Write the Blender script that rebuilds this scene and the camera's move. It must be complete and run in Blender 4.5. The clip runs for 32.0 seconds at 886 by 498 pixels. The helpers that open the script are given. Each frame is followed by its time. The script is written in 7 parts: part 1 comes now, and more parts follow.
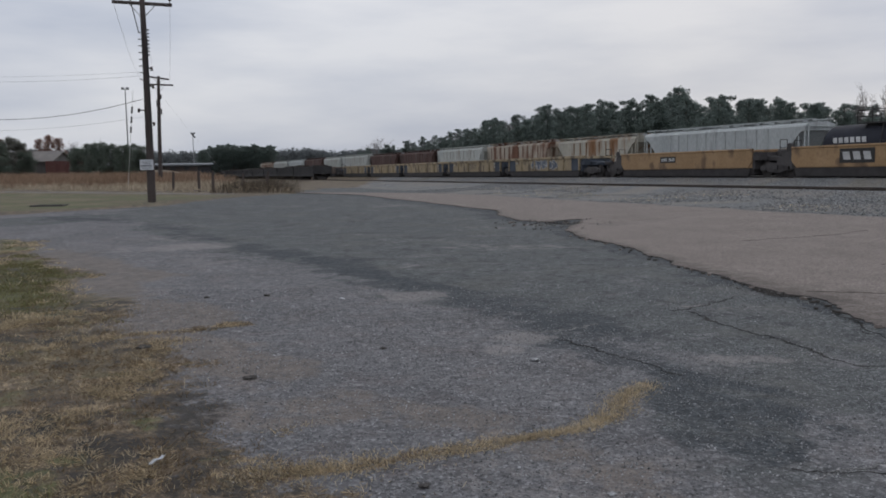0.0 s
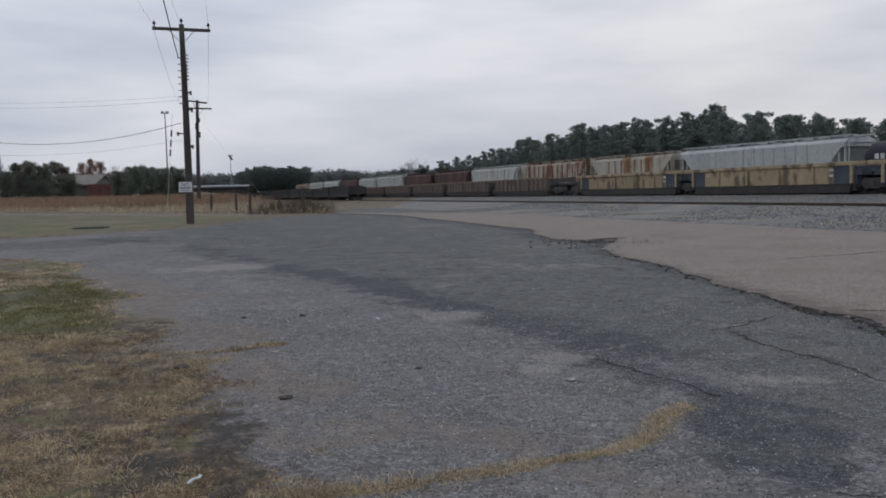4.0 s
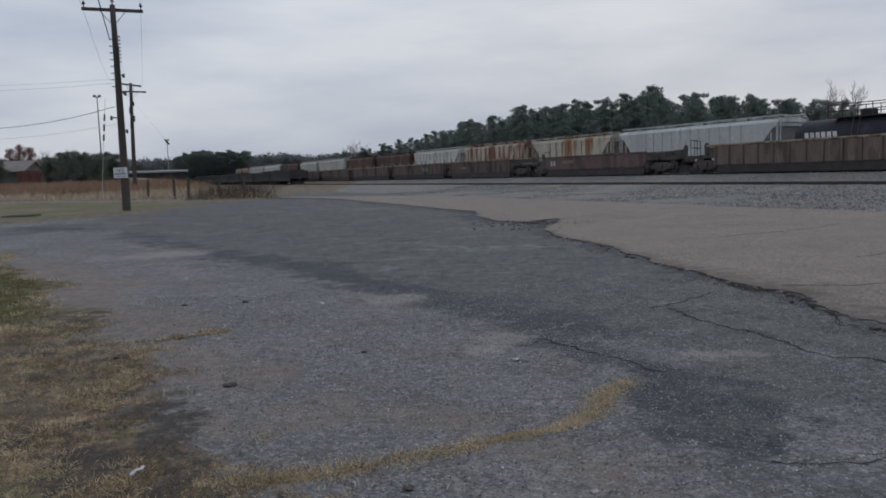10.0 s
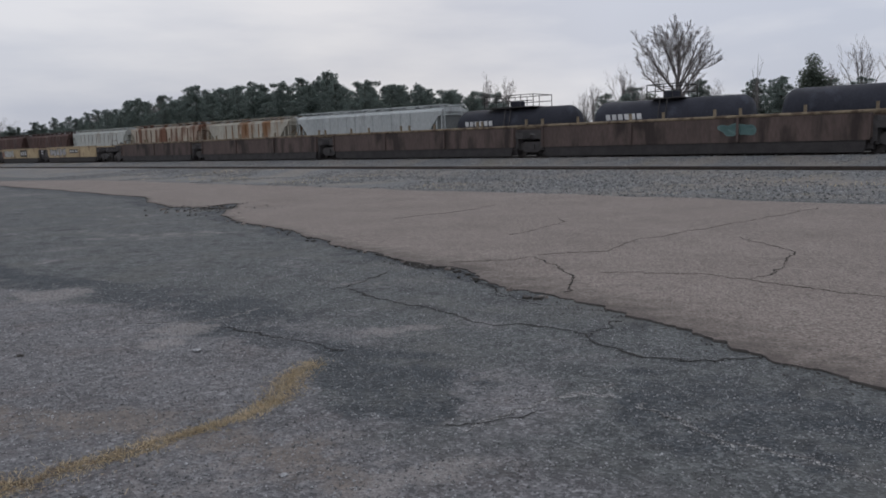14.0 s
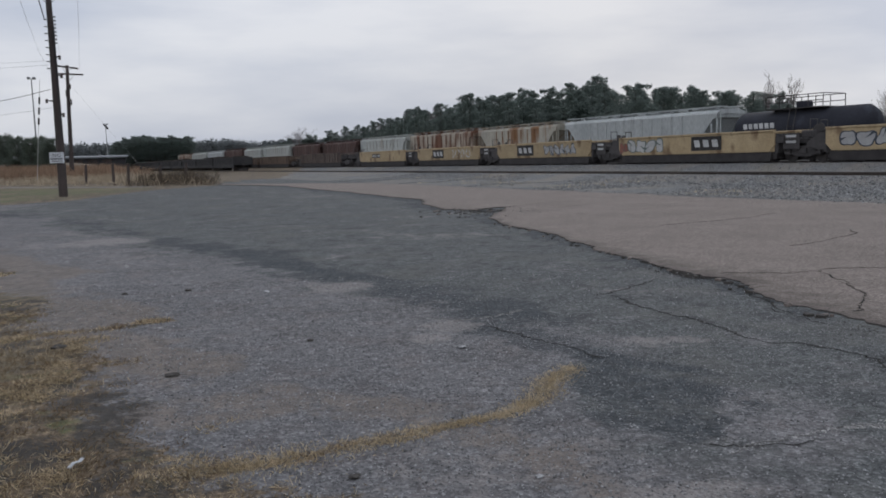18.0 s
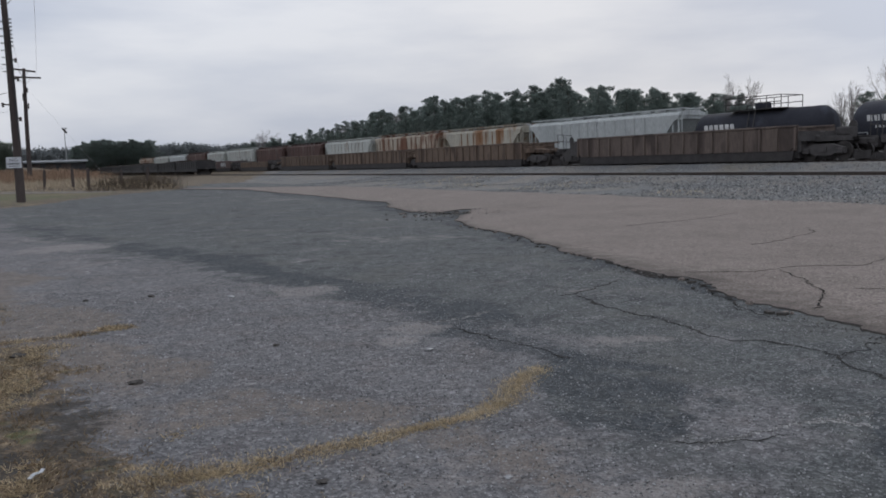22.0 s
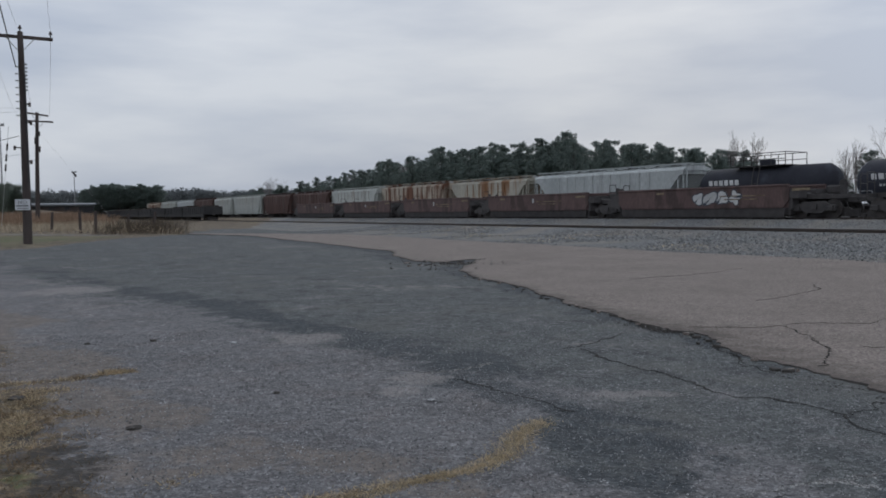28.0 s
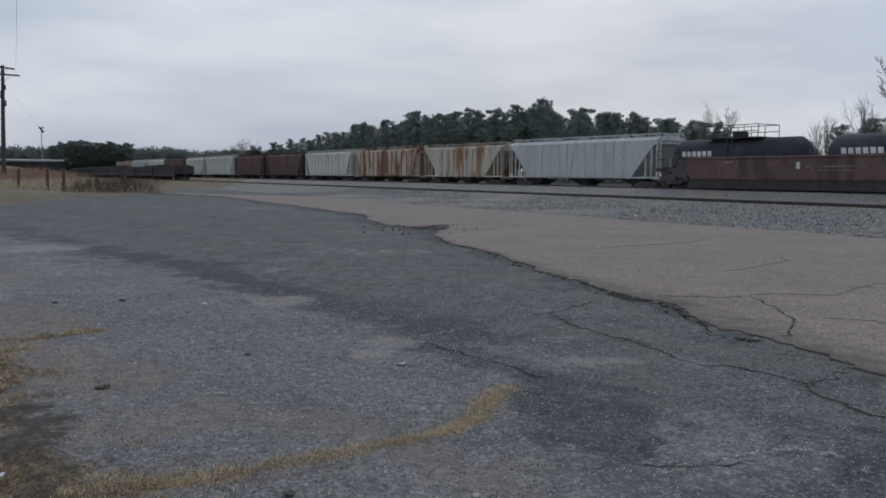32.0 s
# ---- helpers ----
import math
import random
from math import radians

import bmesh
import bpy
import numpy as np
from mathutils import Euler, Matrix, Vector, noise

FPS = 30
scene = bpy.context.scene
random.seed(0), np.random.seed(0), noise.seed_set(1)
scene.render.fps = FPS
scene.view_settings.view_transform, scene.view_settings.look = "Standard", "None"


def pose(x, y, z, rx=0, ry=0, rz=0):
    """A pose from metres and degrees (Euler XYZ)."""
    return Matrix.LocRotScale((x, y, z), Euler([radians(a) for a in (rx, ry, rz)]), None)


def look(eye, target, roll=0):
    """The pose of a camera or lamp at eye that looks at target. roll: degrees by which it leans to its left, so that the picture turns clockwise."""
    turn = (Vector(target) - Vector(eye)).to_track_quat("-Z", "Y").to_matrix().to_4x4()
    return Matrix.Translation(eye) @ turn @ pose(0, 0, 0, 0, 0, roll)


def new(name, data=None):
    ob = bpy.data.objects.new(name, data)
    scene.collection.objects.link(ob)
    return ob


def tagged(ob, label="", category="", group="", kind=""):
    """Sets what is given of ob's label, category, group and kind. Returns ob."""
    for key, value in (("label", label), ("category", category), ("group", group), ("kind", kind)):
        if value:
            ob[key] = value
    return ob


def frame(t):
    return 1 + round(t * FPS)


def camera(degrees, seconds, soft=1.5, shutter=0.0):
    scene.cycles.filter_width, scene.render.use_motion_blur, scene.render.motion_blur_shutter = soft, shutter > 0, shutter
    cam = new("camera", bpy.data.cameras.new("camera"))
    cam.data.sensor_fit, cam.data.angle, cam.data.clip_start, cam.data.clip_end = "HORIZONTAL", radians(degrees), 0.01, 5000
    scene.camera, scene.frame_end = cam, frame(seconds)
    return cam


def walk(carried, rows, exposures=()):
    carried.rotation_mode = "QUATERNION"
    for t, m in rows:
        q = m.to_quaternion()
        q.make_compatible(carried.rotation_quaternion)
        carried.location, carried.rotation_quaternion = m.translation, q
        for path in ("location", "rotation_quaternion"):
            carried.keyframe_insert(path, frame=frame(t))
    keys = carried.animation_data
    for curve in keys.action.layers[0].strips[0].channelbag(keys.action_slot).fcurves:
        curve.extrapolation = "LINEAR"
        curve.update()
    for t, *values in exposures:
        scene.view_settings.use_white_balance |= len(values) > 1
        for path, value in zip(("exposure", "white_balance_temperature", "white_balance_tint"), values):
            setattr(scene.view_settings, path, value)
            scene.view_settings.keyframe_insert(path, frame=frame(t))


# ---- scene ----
cam = camera(57.0, 32.0, soft=1.8)
PATH = [
    (0.0, pose(0, 0, 1.6, 84.57, 0.90, 0.00)),
    (0.5, pose(0, 0, 1.6, 83.95, 1.03, 0.15)),
    (1.0, pose(0, 0, 1.6, 84.29, 1.51, 0.10)),
    (1.5, pose(0, 0, 1.6, 84.71, 1.31, 0.48)),
    (2.0, pose(0, 0, 1.6, 85.09, 1.14, 0.29)),
    (2.5, pose(0, 0, 1.6, 85.40, 1.13, 0.39)),
    (3.0, pose(0, 0, 1.6, 85.81, 1.26, 1.29)),
    (3.5, pose(0, 0, 1.6, 86.01, 1.33, 1.89)),
    (5.5, pose(0, 0, 1.6, 85.89, 1.56, 3.76)),
    (6.0, pose(0, 0, 1.6, 86.02, 1.54, 3.89)),
    (6.5, pose(0, 0, 1.6, 86.13, 1.68, 3.87)),
    (7.0, pose(0, 0, 1.6, 85.98, 1.78, 4.30)),
    (7.5, pose(0, 0, 1.6, 85.81, 1.82, 4.34)),
    (8.0, pose(0, 0, 1.6, 85.66, 1.39, 2.55)),
    (8.5, pose(0, 0, 1.6, 85.91, 1.36, 1.63)),
    (9.0, pose(0, 0, 1.6, 85.79, 1.76, 1.52)),
    (9.5, pose(0, 0, 1.6, 85.32, 1.57, -0.02)),
    (10.0, pose(0, 0, 1.6, 84.67, 2.00, -1.61)),
    (10.5, pose(0, 0, 1.6, 84.35, 1.94, -2.33)),
    (11.0, pose(0, 0, 1.6, 84.35, 1.93, -2.72)),
    (11.5, pose(0, 0, 1.6, 84.54, 1.68, -4.54)),
    (12.0, pose(0, 0, 1.6, 84.54, 1.26, -9.31)),
    (12.5, pose(0, 0, 1.6, 83.89, 0.72, -15.25)),
    (13.0, pose(0, 0, 1.6, 83.44, 0.97, -20.55)),
    (13.5, pose(0, 0, 1.6, 83.05, 1.18, -23.31)),
    (14.0, pose(0, 0, 1.6, 82.91, 1.36, -23.80)),
    (14.5, pose(0, 0, 1.6, 80.90, 2.15, -21.35)),
    (15.0, pose(0, 0, 1.6, 83.75, 1.12, -13.99)),
    (15.5, pose(0, 0, 1.6, 84.10, 1.30, -7.50)),
    (17.5, pose(0, 0, 1.6, 83.88, 1.54, -5.15)),
    (18.0, pose(0, 0, 1.6, 83.71, 1.54, -5.33)),
    (18.5, pose(0, 0, 1.6, 83.85, 1.53, -5.94)),
    (19.0, pose(0, 0, 1.6, 83.94, 1.56, -6.39)),
    (19.5, pose(0, 0, 1.6, 83.85, 1.60, -6.80)),
    (20.0, pose(0, 0, 1.6, 83.89, 1.64, -7.15)),
    (20.5, pose(0, 0, 1.6, 83.95, 1.71, -7.65)),
    (21.0, pose(0, 0, 1.6, 83.90, 1.73, -7.70)),
    (21.5, pose(0, 0, 1.6, 83.86, 1.87, -7.79)),
    (22.0, pose(0, 0, 1.6, 83.81, 1.88, -7.75)),
    (22.5, pose(0, 0, 1.6, 83.76, 1.86, -7.54)),
    (23.0, pose(0, 0, 1.6, 83.68, 1.80, -7.54)),
    (23.5, pose(0, 0, 1.6, 83.62, 1.78, -7.64)),
    (24.0, pose(0, 0, 1.6, 83.62, 1.75, -7.76)),
    (24.5, pose(0, 0, 1.6, 83.49, 1.83, -7.95)),
    (25.0, pose(0, 0, 1.6, 84.46, 1.43, -8.20)),
    (25.5, pose(0, 0, 1.6, 86.99, 1.39, -7.78)),
    (26.0, pose(0, 0, 1.6, 86.24, 0.62, -10.32)),
    (26.5, pose(0, 0, 1.6, 87.09, 1.18, -6.57)),
    (28.5, pose(0, 0, 1.6, 87.32, 0.73, -7.51)),
    (29.0, pose(0, 0, 1.6, 85.53, 0.34, -6.36)),
    (29.5, pose(0, 0, 1.6, 84.84, 0.08, -5.57)),
    (30.0, pose(0, 0, 1.6, 85.39, 0.25, -6.74)),
    (30.5, pose(0, 0, 1.6, 84.95, -0.13, -8.85)),
    (31.0, pose(0, 0, 1.6, 84.80, -0.46, -9.14)),
    (31.5, pose(0, 0, 1.6, 84.86, -0.46, -9.03)),
    (32.0, pose(0, 0, 1.6, 84.86, -0.44, -9.16)),
]
walk(cam, PATH, exposures=[
    (0.0, 0.0, 6560, 10), (2.0, 0.06, 6540, 10), (3.5, 0.05, 6520, 10), (6.0, 0.03, 6500, 10), (7.0, -0.07, 6420, 9), (8.0, -0.19, 6380, 9), (9.0, -0.10, 6380, 9),
    (10.0, -0.10, 6360, 9), (12.0, -0.02, 6340, 9), (13.0, 0.0, 6480, 10), (13.5, 0.07, 6560, 10), (14.0, 0.05, 6580, 11), (14.5, 0.15, 6900, 11), (14.8, 0.36, 6750, 10), (15.0, 0.22, 6560, 10), (15.5, 0.18, 6540, 10), (18.0, 0.07, 6500, 10),
    (20.0, 0.08, 6480, 10), (24.0, 0.06, 6480, 10), (26.0, 0.0, 6340, 9), (27.5, -0.08, 6320, 8), (29.0, -0.17, 6300, 8), (30.0, -0.06, 6320, 8), (32.0, -0.03, 6300, 8)])

# ---- light: an overcast winter sky ----
world = bpy.data.worlds.new("overcast_sky")
scene.world = world
world.use_nodes = True
wt = world.node_tree
wt.nodes.clear()


def wnode(kind, **values):
    n = wt.nodes.new(kind)
    for k, v in values.items():
        n.inputs[k].default_value = v
    return n


w_out = wt.nodes.new("ShaderNodeOutputWorld")
w_bg = wt.nodes.new("ShaderNodeBackground")
w_sky = wt.nodes.new("ShaderNodeTexSky")
w_sky.sky_type, w_sky.sun_disc = "NISHITA", False
w_sky.sun_elevation, w_sky.sun_rotation = radians(24), radians(22)
w_sky.dust_density, w_sky.air_density = 2.0, 1.0
w_geo = wt.nodes.new("ShaderNodeTexCoord")
w_map = wt.nodes.new("ShaderNodeMapping")
w_map.inputs["Scale"].default_value = (1.0, 1.0, 4.5)
w_n1 = wnode("ShaderNodeTexNoise", Scale=2.2, Detail=6.0, Roughness=0.5)
w_ramp = wt.nodes.new("ShaderNodeValToRGB")
w_ramp.color_ramp.elements[0].position, w_ramp.color_ramp.elements[0].color = 0.38, (5.5, 6.0, 7.1, 1)
w_ramp.color_ramp.elements[1].position, w_ramp.color_ramp.elements[1].color = 0.62, (7.9, 8.15, 8.75, 1)
w_mix = wt.nodes.new("ShaderNodeMix")
w_mix.data_type = "RGBA"
w_mix.inputs["Factor"].default_value = 0.97
wt.links.new(w_geo.outputs["Generated"], w_map.inputs["Vector"])
wt.links.new(w_map.outputs["Vector"], w_n1.inputs["Vector"])
wt.links.new(w_n1.outputs["Fac"], w_ramp.inputs["Fac"])
wt.links.new(w_sky.outputs["Color"], w_mix.inputs["A"])
wt.links.new(w_ramp.outputs["Color"], w_mix.inputs["B"])
w_sep = wt.nodes.new("ShaderNodeSeparateXYZ")
w_glow = wt.nodes.new("ShaderNodeMapRange")
w_glow.inputs["From Min"].default_value, w_glow.inputs["From Max"].default_value = -0.8, 0.9
w_thick = wt.nodes.new("ShaderNodeValToRGB")
w_thick.color_ramp.interpolation = "B_SPLINE"
for place, value in ((0.15, 0.96), (0.42, 0.955), (0.6, 0.88), (0.74, 0.9), (0.86, 1.08)):
    el = w_thick.color_ramp.elements.new(place)
    el.color = (value, value, value, 1)
w_thick.color_ramp.elements[0].color, w_thick.color_ramp.elements[-1].color = (1, 1, 1, 1), (1.14, 1.14, 1.14, 1)
w_mul = wt.nodes.new("ShaderNodeMix")
w_mul.data_type, w_mul.blend_type = "RGBA", "MULTIPLY"
w_mul.inputs["Factor"].default_value = 1.0
wt.links.new(w_geo.outputs["Generated"], w_sep.inputs["Vector"])
wt.links.new(w_sep.outputs["X"], w_glow.inputs["Value"])
wt.links.new(w_mix.outputs["Result"], w_mul.inputs["A"])
wt.links.new(w_glow.outputs["Result"], w_thick.inputs["Fac"])
wt.links.new(w_thick.outputs["Color"], w_mul.inputs["B"])
w_low = wt.nodes.new("ShaderNodeMapRange")
for key, value in (("From Min", 0.0), ("From Max", 0.26), ("To Min", 0.85), ("To Max", 1.03)):
    w_low.inputs[key].default_value = value
w_dim = wt.nodes.new("ShaderNodeMix")
w_dim.data_type, w_dim.blend_type = "RGBA", "MULTIPLY"
w_dim.inputs["Factor"].default_value = 1.0
wt.links.new(w_sep.outputs["Z"], w_low.inputs["Value"])
wt.links.new(w_mul.outputs["Result"], w_dim.inputs["A"])
wt.links.new(w_low.outputs["Result"], w_dim.inputs["B"])
wt.links.new(w_dim.outputs["Result"], w_bg.inputs["Color"])
w_bg.inputs["Strength"].default_value = 0.0965
wt.links.new(w_bg.outputs["Background"], w_out.inputs["Surface"])
sun = new("sun", bpy.data.lights.new("sun", "SUN"))
sun.data.energy, sun.data.angle, sun.data.color = 0.25, radians(35), (1.0, 0.96, 0.9)
sun.matrix_world = look((0, 0, 60), (-14.0, -34.0, 60 - 22.0))

# ---- materials ----
MATS = {}


def surface(name, dark, light, scale=6.0, rough=0.85, metal=0.0, bump=0.2, wear=None, wear_scale=1.5, wear_at=0.58,
            streak=1.0, vary=0.12, island=False, grain=14.0, coarse_grain=None):
    """A worn surface: two tones of the base colour at a coarse and a fine scale, patches of wear, and fine relief."""
    m = bpy.data.materials.new(name)
    m.use_nodes = True
    t = m.node_tree
    b = t.nodes["Principled BSDF"]
    b.inputs["Roughness"].default_value, b.inputs["Metallic"].default_value = rough, metal
    co = t.nodes.new("ShaderNodeTexCoord")
    mp = t.nodes.new("ShaderNodeMapping")
    mp.inputs["Scale"].default_value = (1, 1, streak)
    t.links.new(co.outputs["Object"], mp.inputs["Vector"])

    def nz(sc, detail=5.0):
        n = t.nodes.new("ShaderNodeTexNoise")
        n.inputs["Scale"].default_value, n.inputs["Detail"].default_value = sc, detail
        t.links.new(mp.outputs["Vector"], n.inputs["Vector"])
        return n

    def mix(fac, a, c):
        n = t.nodes.new("ShaderNodeMix")
        n.data_type = "RGBA"
        for key, v in (("Factor", fac), ("A", a), ("B", c)):
            if isinstance(v, (tuple, float, int)):
                n.inputs[key].default_value = (*v, 1) if isinstance(v, tuple) else v
            else:
                t.links.new(v, n.inputs[key])
        return n.outputs["Result"]

    def ramp(v, lo, hi):
        n = t.nodes.new("ShaderNodeMapRange")
        n.inputs["From Min"].default_value, n.inputs["From Max"].default_value = lo, hi
        t.links.new(v, n.inputs["Value"])
        return n.outputs["Result"]

    coarse, fine = nz(scale), nz(scale * grain, 3.0)
    col = mix(ramp(coarse.outputs["Fac"], 0.3, 0.7), dark, light)
    if wear:
        col = mix(ramp(nz(wear_scale, 8.0).outputs["Fac"], wear_at - 0.06, wear_at + 0.06), col, wear)
    if island:
        src = t.nodes.new("ShaderNodeNewGeometry").outputs["Random Per Island"]
    else:
        src = t.nodes.new("ShaderNodeObjectInfo").outputs["Random"]
    hs = t.nodes.new("ShaderNodeHueSaturation")
    mr = t.nodes.new("ShaderNodeMapRange")
    mr.inputs["To Min"].default_value, mr.inputs["To Max"].default_value = 1 - vary, 1 + vary
    t.links.new(src, mr.inputs["Value"])
    t.links.new(mr.outputs["Result"], hs.inputs["Value"])
    g = mix(ramp(fine.outputs["Fac"], 0.25, 0.75), (0.78, 0.78, 0.78), (1.2, 1.2, 1.2))
    mul = t.nodes.new("ShaderNodeMix")
    mul.data_type, mul.blend_type = "RGBA", "MULTIPLY"
    mul.inputs["Factor"].default_value = 1.0
    t.links.new(col, mul.inputs["A"])
    t.links.new(g, mul.inputs["B"])
    if coarse_grain:
        sc, lo, hi = coarse_grain
        mott = t.nodes.new("ShaderNodeMix")
        mott.data_type, mott.blend_type = "RGBA", "MULTIPLY"
        mott.inputs["Factor"].default_value = 1.0
        t.links.new(mul.outputs["Result"], mott.inputs["A"])
        t.links.new(mix(ramp(nz(sc, 9.0).outputs["Fac"], 0.35, 0.65), (lo, lo, lo), (hi, hi, hi)), mott.inputs["B"])
        t.links.new(mott.outputs["Result"], hs.inputs["Color"])
    else:
        t.links.new(mul.outputs["Result"], hs.inputs["Color"])
    t.links.new(hs.outputs["Color"], b.inputs["Base Color"])
    if bump:
        bp = t.nodes.new("ShaderNodeBump")
        bp.inputs["Strength"].default_value, bp.inputs["Distance"].default_value = bump, 0.02
        t.links.new(fine.outputs["Fac"], bp.inputs["Height"])
        t.links.new(bp.outputs["Normal"], b.inputs["Normal"])
    MATS[name] = m
    return m


yellow_paint = surface("weathered_yellow_paint", (0.355, 0.262, 0.146), (0.445, 0.342, 0.2), 0.8, 0.6, wear=(0.18, 0.115, 0.06), wear_scale=1.1, wear_at=0.60, streak=0.7, grain=22)
ochre_paint = surface("weathered_ochre_paint", (0.285, 0.175, 0.082), (0.36, 0.23, 0.118), 0.8, 0.6, wear=(0.15, 0.09, 0.048), wear_scale=1.1, wear_at=0.60, streak=0.7, grain=22)
tan_paint = surface("faded_tan_yellow_paint", (0.27, 0.21, 0.13), (0.36, 0.285, 0.18), 0.9, 0.75, wear=(0.11, 0.085, 0.06), wear_scale=1.4, wear_at=0.55, streak=0.5, grain=22)
brown_steel = surface("grimy_brown_steel", (0.102, 0.078, 0.067), (0.152, 0.118, 0.1), 0.9, 0.85, wear=(0.065, 0.048, 0.042), wear_scale=1.2, wear_at=0.56, streak=0.25)
orange_steel = surface("rusty_orange_brown_steel", (0.106, 0.075, 0.057), (0.157, 0.112, 0.083), 0.9, 0.85, wear=(0.06, 0.04, 0.03), wear_scale=1.2, wear_at=0.58, streak=0.25)
dark_steel = surface("dark_brown_steel", (0.075, 0.054, 0.048), (0.115, 0.082, 0.072), 0.9, 0.85, wear=(0.035, 0.025, 0.022), wear_scale=1.0, wear_at=0.55, streak=0.3)
chord_yellow = surface("dirty_yellow_top_chord", (0.18, 0.14, 0.092), (0.26, 0.205, 0.138), 1.5, 0.8, wear=(0.10, 0.07, 0.046), wear_scale=2.0, wear_at=0.52)
maroon_paint = surface("faded_maroon_paint", (0.088, 0.054, 0.051), (0.124, 0.078, 0.072), 0.8, 0.75, wear=(0.06, 0.037, 0.035), wear_scale=1.2, wear_at=0.54, streak=0.4)
blue_black = surface("dark_blue_steel", (0.035, 0.045, 0.06), (0.06, 0.07, 0.09), 1.2, 0.8)
sill_black = surface("grimy_sill_and_shade", (0.036, 0.033, 0.033), (0.056, 0.051, 0.051), 2.0, 0.95)
dead_straw = surface("dead_brown_straw", (0.175, 0.129, 0.084), (0.285, 0.217, 0.143), 3.0, 0.95, bump=0, island=True, vary=0.4)
truck_black = surface("grimy_black_iron", (0.05, 0.046, 0.046), (0.08, 0.074, 0.073), 3.0, 0.9)
wheel_steel = surface("dark_wheel_steel", (0.035, 0.032, 0.031), (0.07, 0.062, 0.058), 4.0, 0.7, metal=0.3)
white_mark = surface("dull_white_lettering", (0.40, 0.40, 0.395), (0.52, 0.52, 0.515), 4.0, 0.8)
faint_mark = surface("faint_grey_lettering", (0.16, 0.15, 0.14), (0.22, 0.21, 0.2), 4.0, 0.85)
black_plate = surface("black_sign_plate", (0.018, 0.016, 0.015), (0.03, 0.028, 0.026), 3.0, 0.7)
paint_grey = surface("grey_spray_paint", (0.30, 0.30, 0.30), (0.40, 0.40, 0.40), 3.0, 0.7)
paint_red = surface("dull_red_spray_paint", (0.20, 0.07, 0.05), (0.26, 0.10, 0.07), 3.0, 0.7)
paint_teal = surface("teal_spray_paint", (0.055, 0.115, 0.112), (0.085, 0.16, 0.152), 3.0, 0.7)
hop_grey = surface("light_grey_hopper_paint", (0.39, 0.415, 0.415), (0.5, 0.525, 0.52), 0.7, 0.6, wear=(0.30, 0.31, 0.31), wear_scale=0.8, wear_at=0.66, streak=0.25)
hop_green = surface("pale_grey_green_hopper_paint", (0.36, 0.38, 0.36), (0.47, 0.48, 0.45), 0.7, 0.65, wear=(0.20, 0.16, 0.12), wear_scale=0.9, wear_at=0.67, streak=0.2)
hop_cream = surface("rust_streaked_cream_hopper_paint", (0.34, 0.32, 0.27), (0.45, 0.42, 0.35), 0.7, 0.7, wear=(0.22, 0.11, 0.05), wear_scale=0.9, wear_at=0.56, streak=0.18)
hop_rust = surface("heavily_rusted_hopper_paint", (0.33, 0.29, 0.235), (0.42, 0.37, 0.3), 0.7, 0.8, wear=(0.15, 0.07, 0.042), wear_scale=0.6, wear_at=0.52, streak=0.3)
hop_brown = surface("dark_rusty_brown_hopper_paint", (0.06, 0.035, 0.03), (0.11, 0.06, 0.05), 0.7, 0.85, wear=(0.15, 0.12, 0.11), wear_scale=0.9, wear_at=0.66, streak=0.2)
tank_black = surface("satin_black_tank_paint", (0.026, 0.028, 0.037), (0.038, 0.04, 0.052), 0.8, 0.75, wear=(0.052, 0.056, 0.072), wear_scale=0.7, wear_at=0.62, bump=0.05)
tank_black.node_tree.nodes["Principled BSDF"].inputs["Specular IOR Level"].default_value = 0.2
gondola_black = surface("black_gondola_paint", (0.026, 0.026, 0.028), (0.044, 0.042, 0.043), 0.8, 0.9)
rail_steel = surface("dark_rusty_rail", (0.035, 0.026, 0.022), (0.06, 0.045, 0.038), 2.0, 0.7, metal=0.2)
tie_wood = surface("creosoted_tie_wood", (0.035, 0.028, 0.024), (0.07, 0.058, 0.05), 3.0, 0.95, island=True, vary=0.3)
ballast_stone = surface("grey_ballast_stone", (0.10, 0.106, 0.11), (0.31, 0.308, 0.302), 8.0, 0.95, island=True, vary=0.5)
lot_stone = surface("grey_lot_stone", (0.10, 0.102, 0.105), (0.36, 0.36, 0.365), 40.0, 0.95, island=True, vary=0.6)
crumb_dark = surface("dark_asphalt_crumbs", (0.065, 0.063, 0.06), (0.15, 0.145, 0.138), 6.0, 1.0, island=True, vary=0.5)
pale_grit = surface("pale_grit", (0.3, 0.295, 0.29), (0.48, 0.47, 0.46), 30.0, 0.95, island=True, vary=0.35)
dark_crack = surface("dark_crack_earth", (0.016, 0.015, 0.014), (0.034, 0.031, 0.028), 8.0, 1.0)
straw = surface("dry_straw_grass", (0.46, 0.378, 0.255), (0.65, 0.545, 0.385), 3.0, 0.95, bump=0, island=True, vary=0.45)
green_blade = surface("winter_green_grass", (0.148, 0.144, 0.065), (0.232, 0.22, 0.11), 3.0, 0.95, bump=0, island=True, vary=0.4)
field_straw = surface("tall_rusty_field_grass", (0.25, 0.172, 0.122), (0.38, 0.275, 0.2), 0.15, 0.95, bump=0, island=True, vary=0.35)
field_pale = surface("pale_dry_field_grass", (0.40, 0.335, 0.25), (0.54, 0.46, 0.355), 0.15, 0.95, bump=0, island=True, vary=0.35)
weed_brown = surface("dead_brown_weed", (0.085, 0.07, 0.055), (0.15, 0.122, 0.092), 2.0, 0.95, bump=0, island=True, vary=0.3)
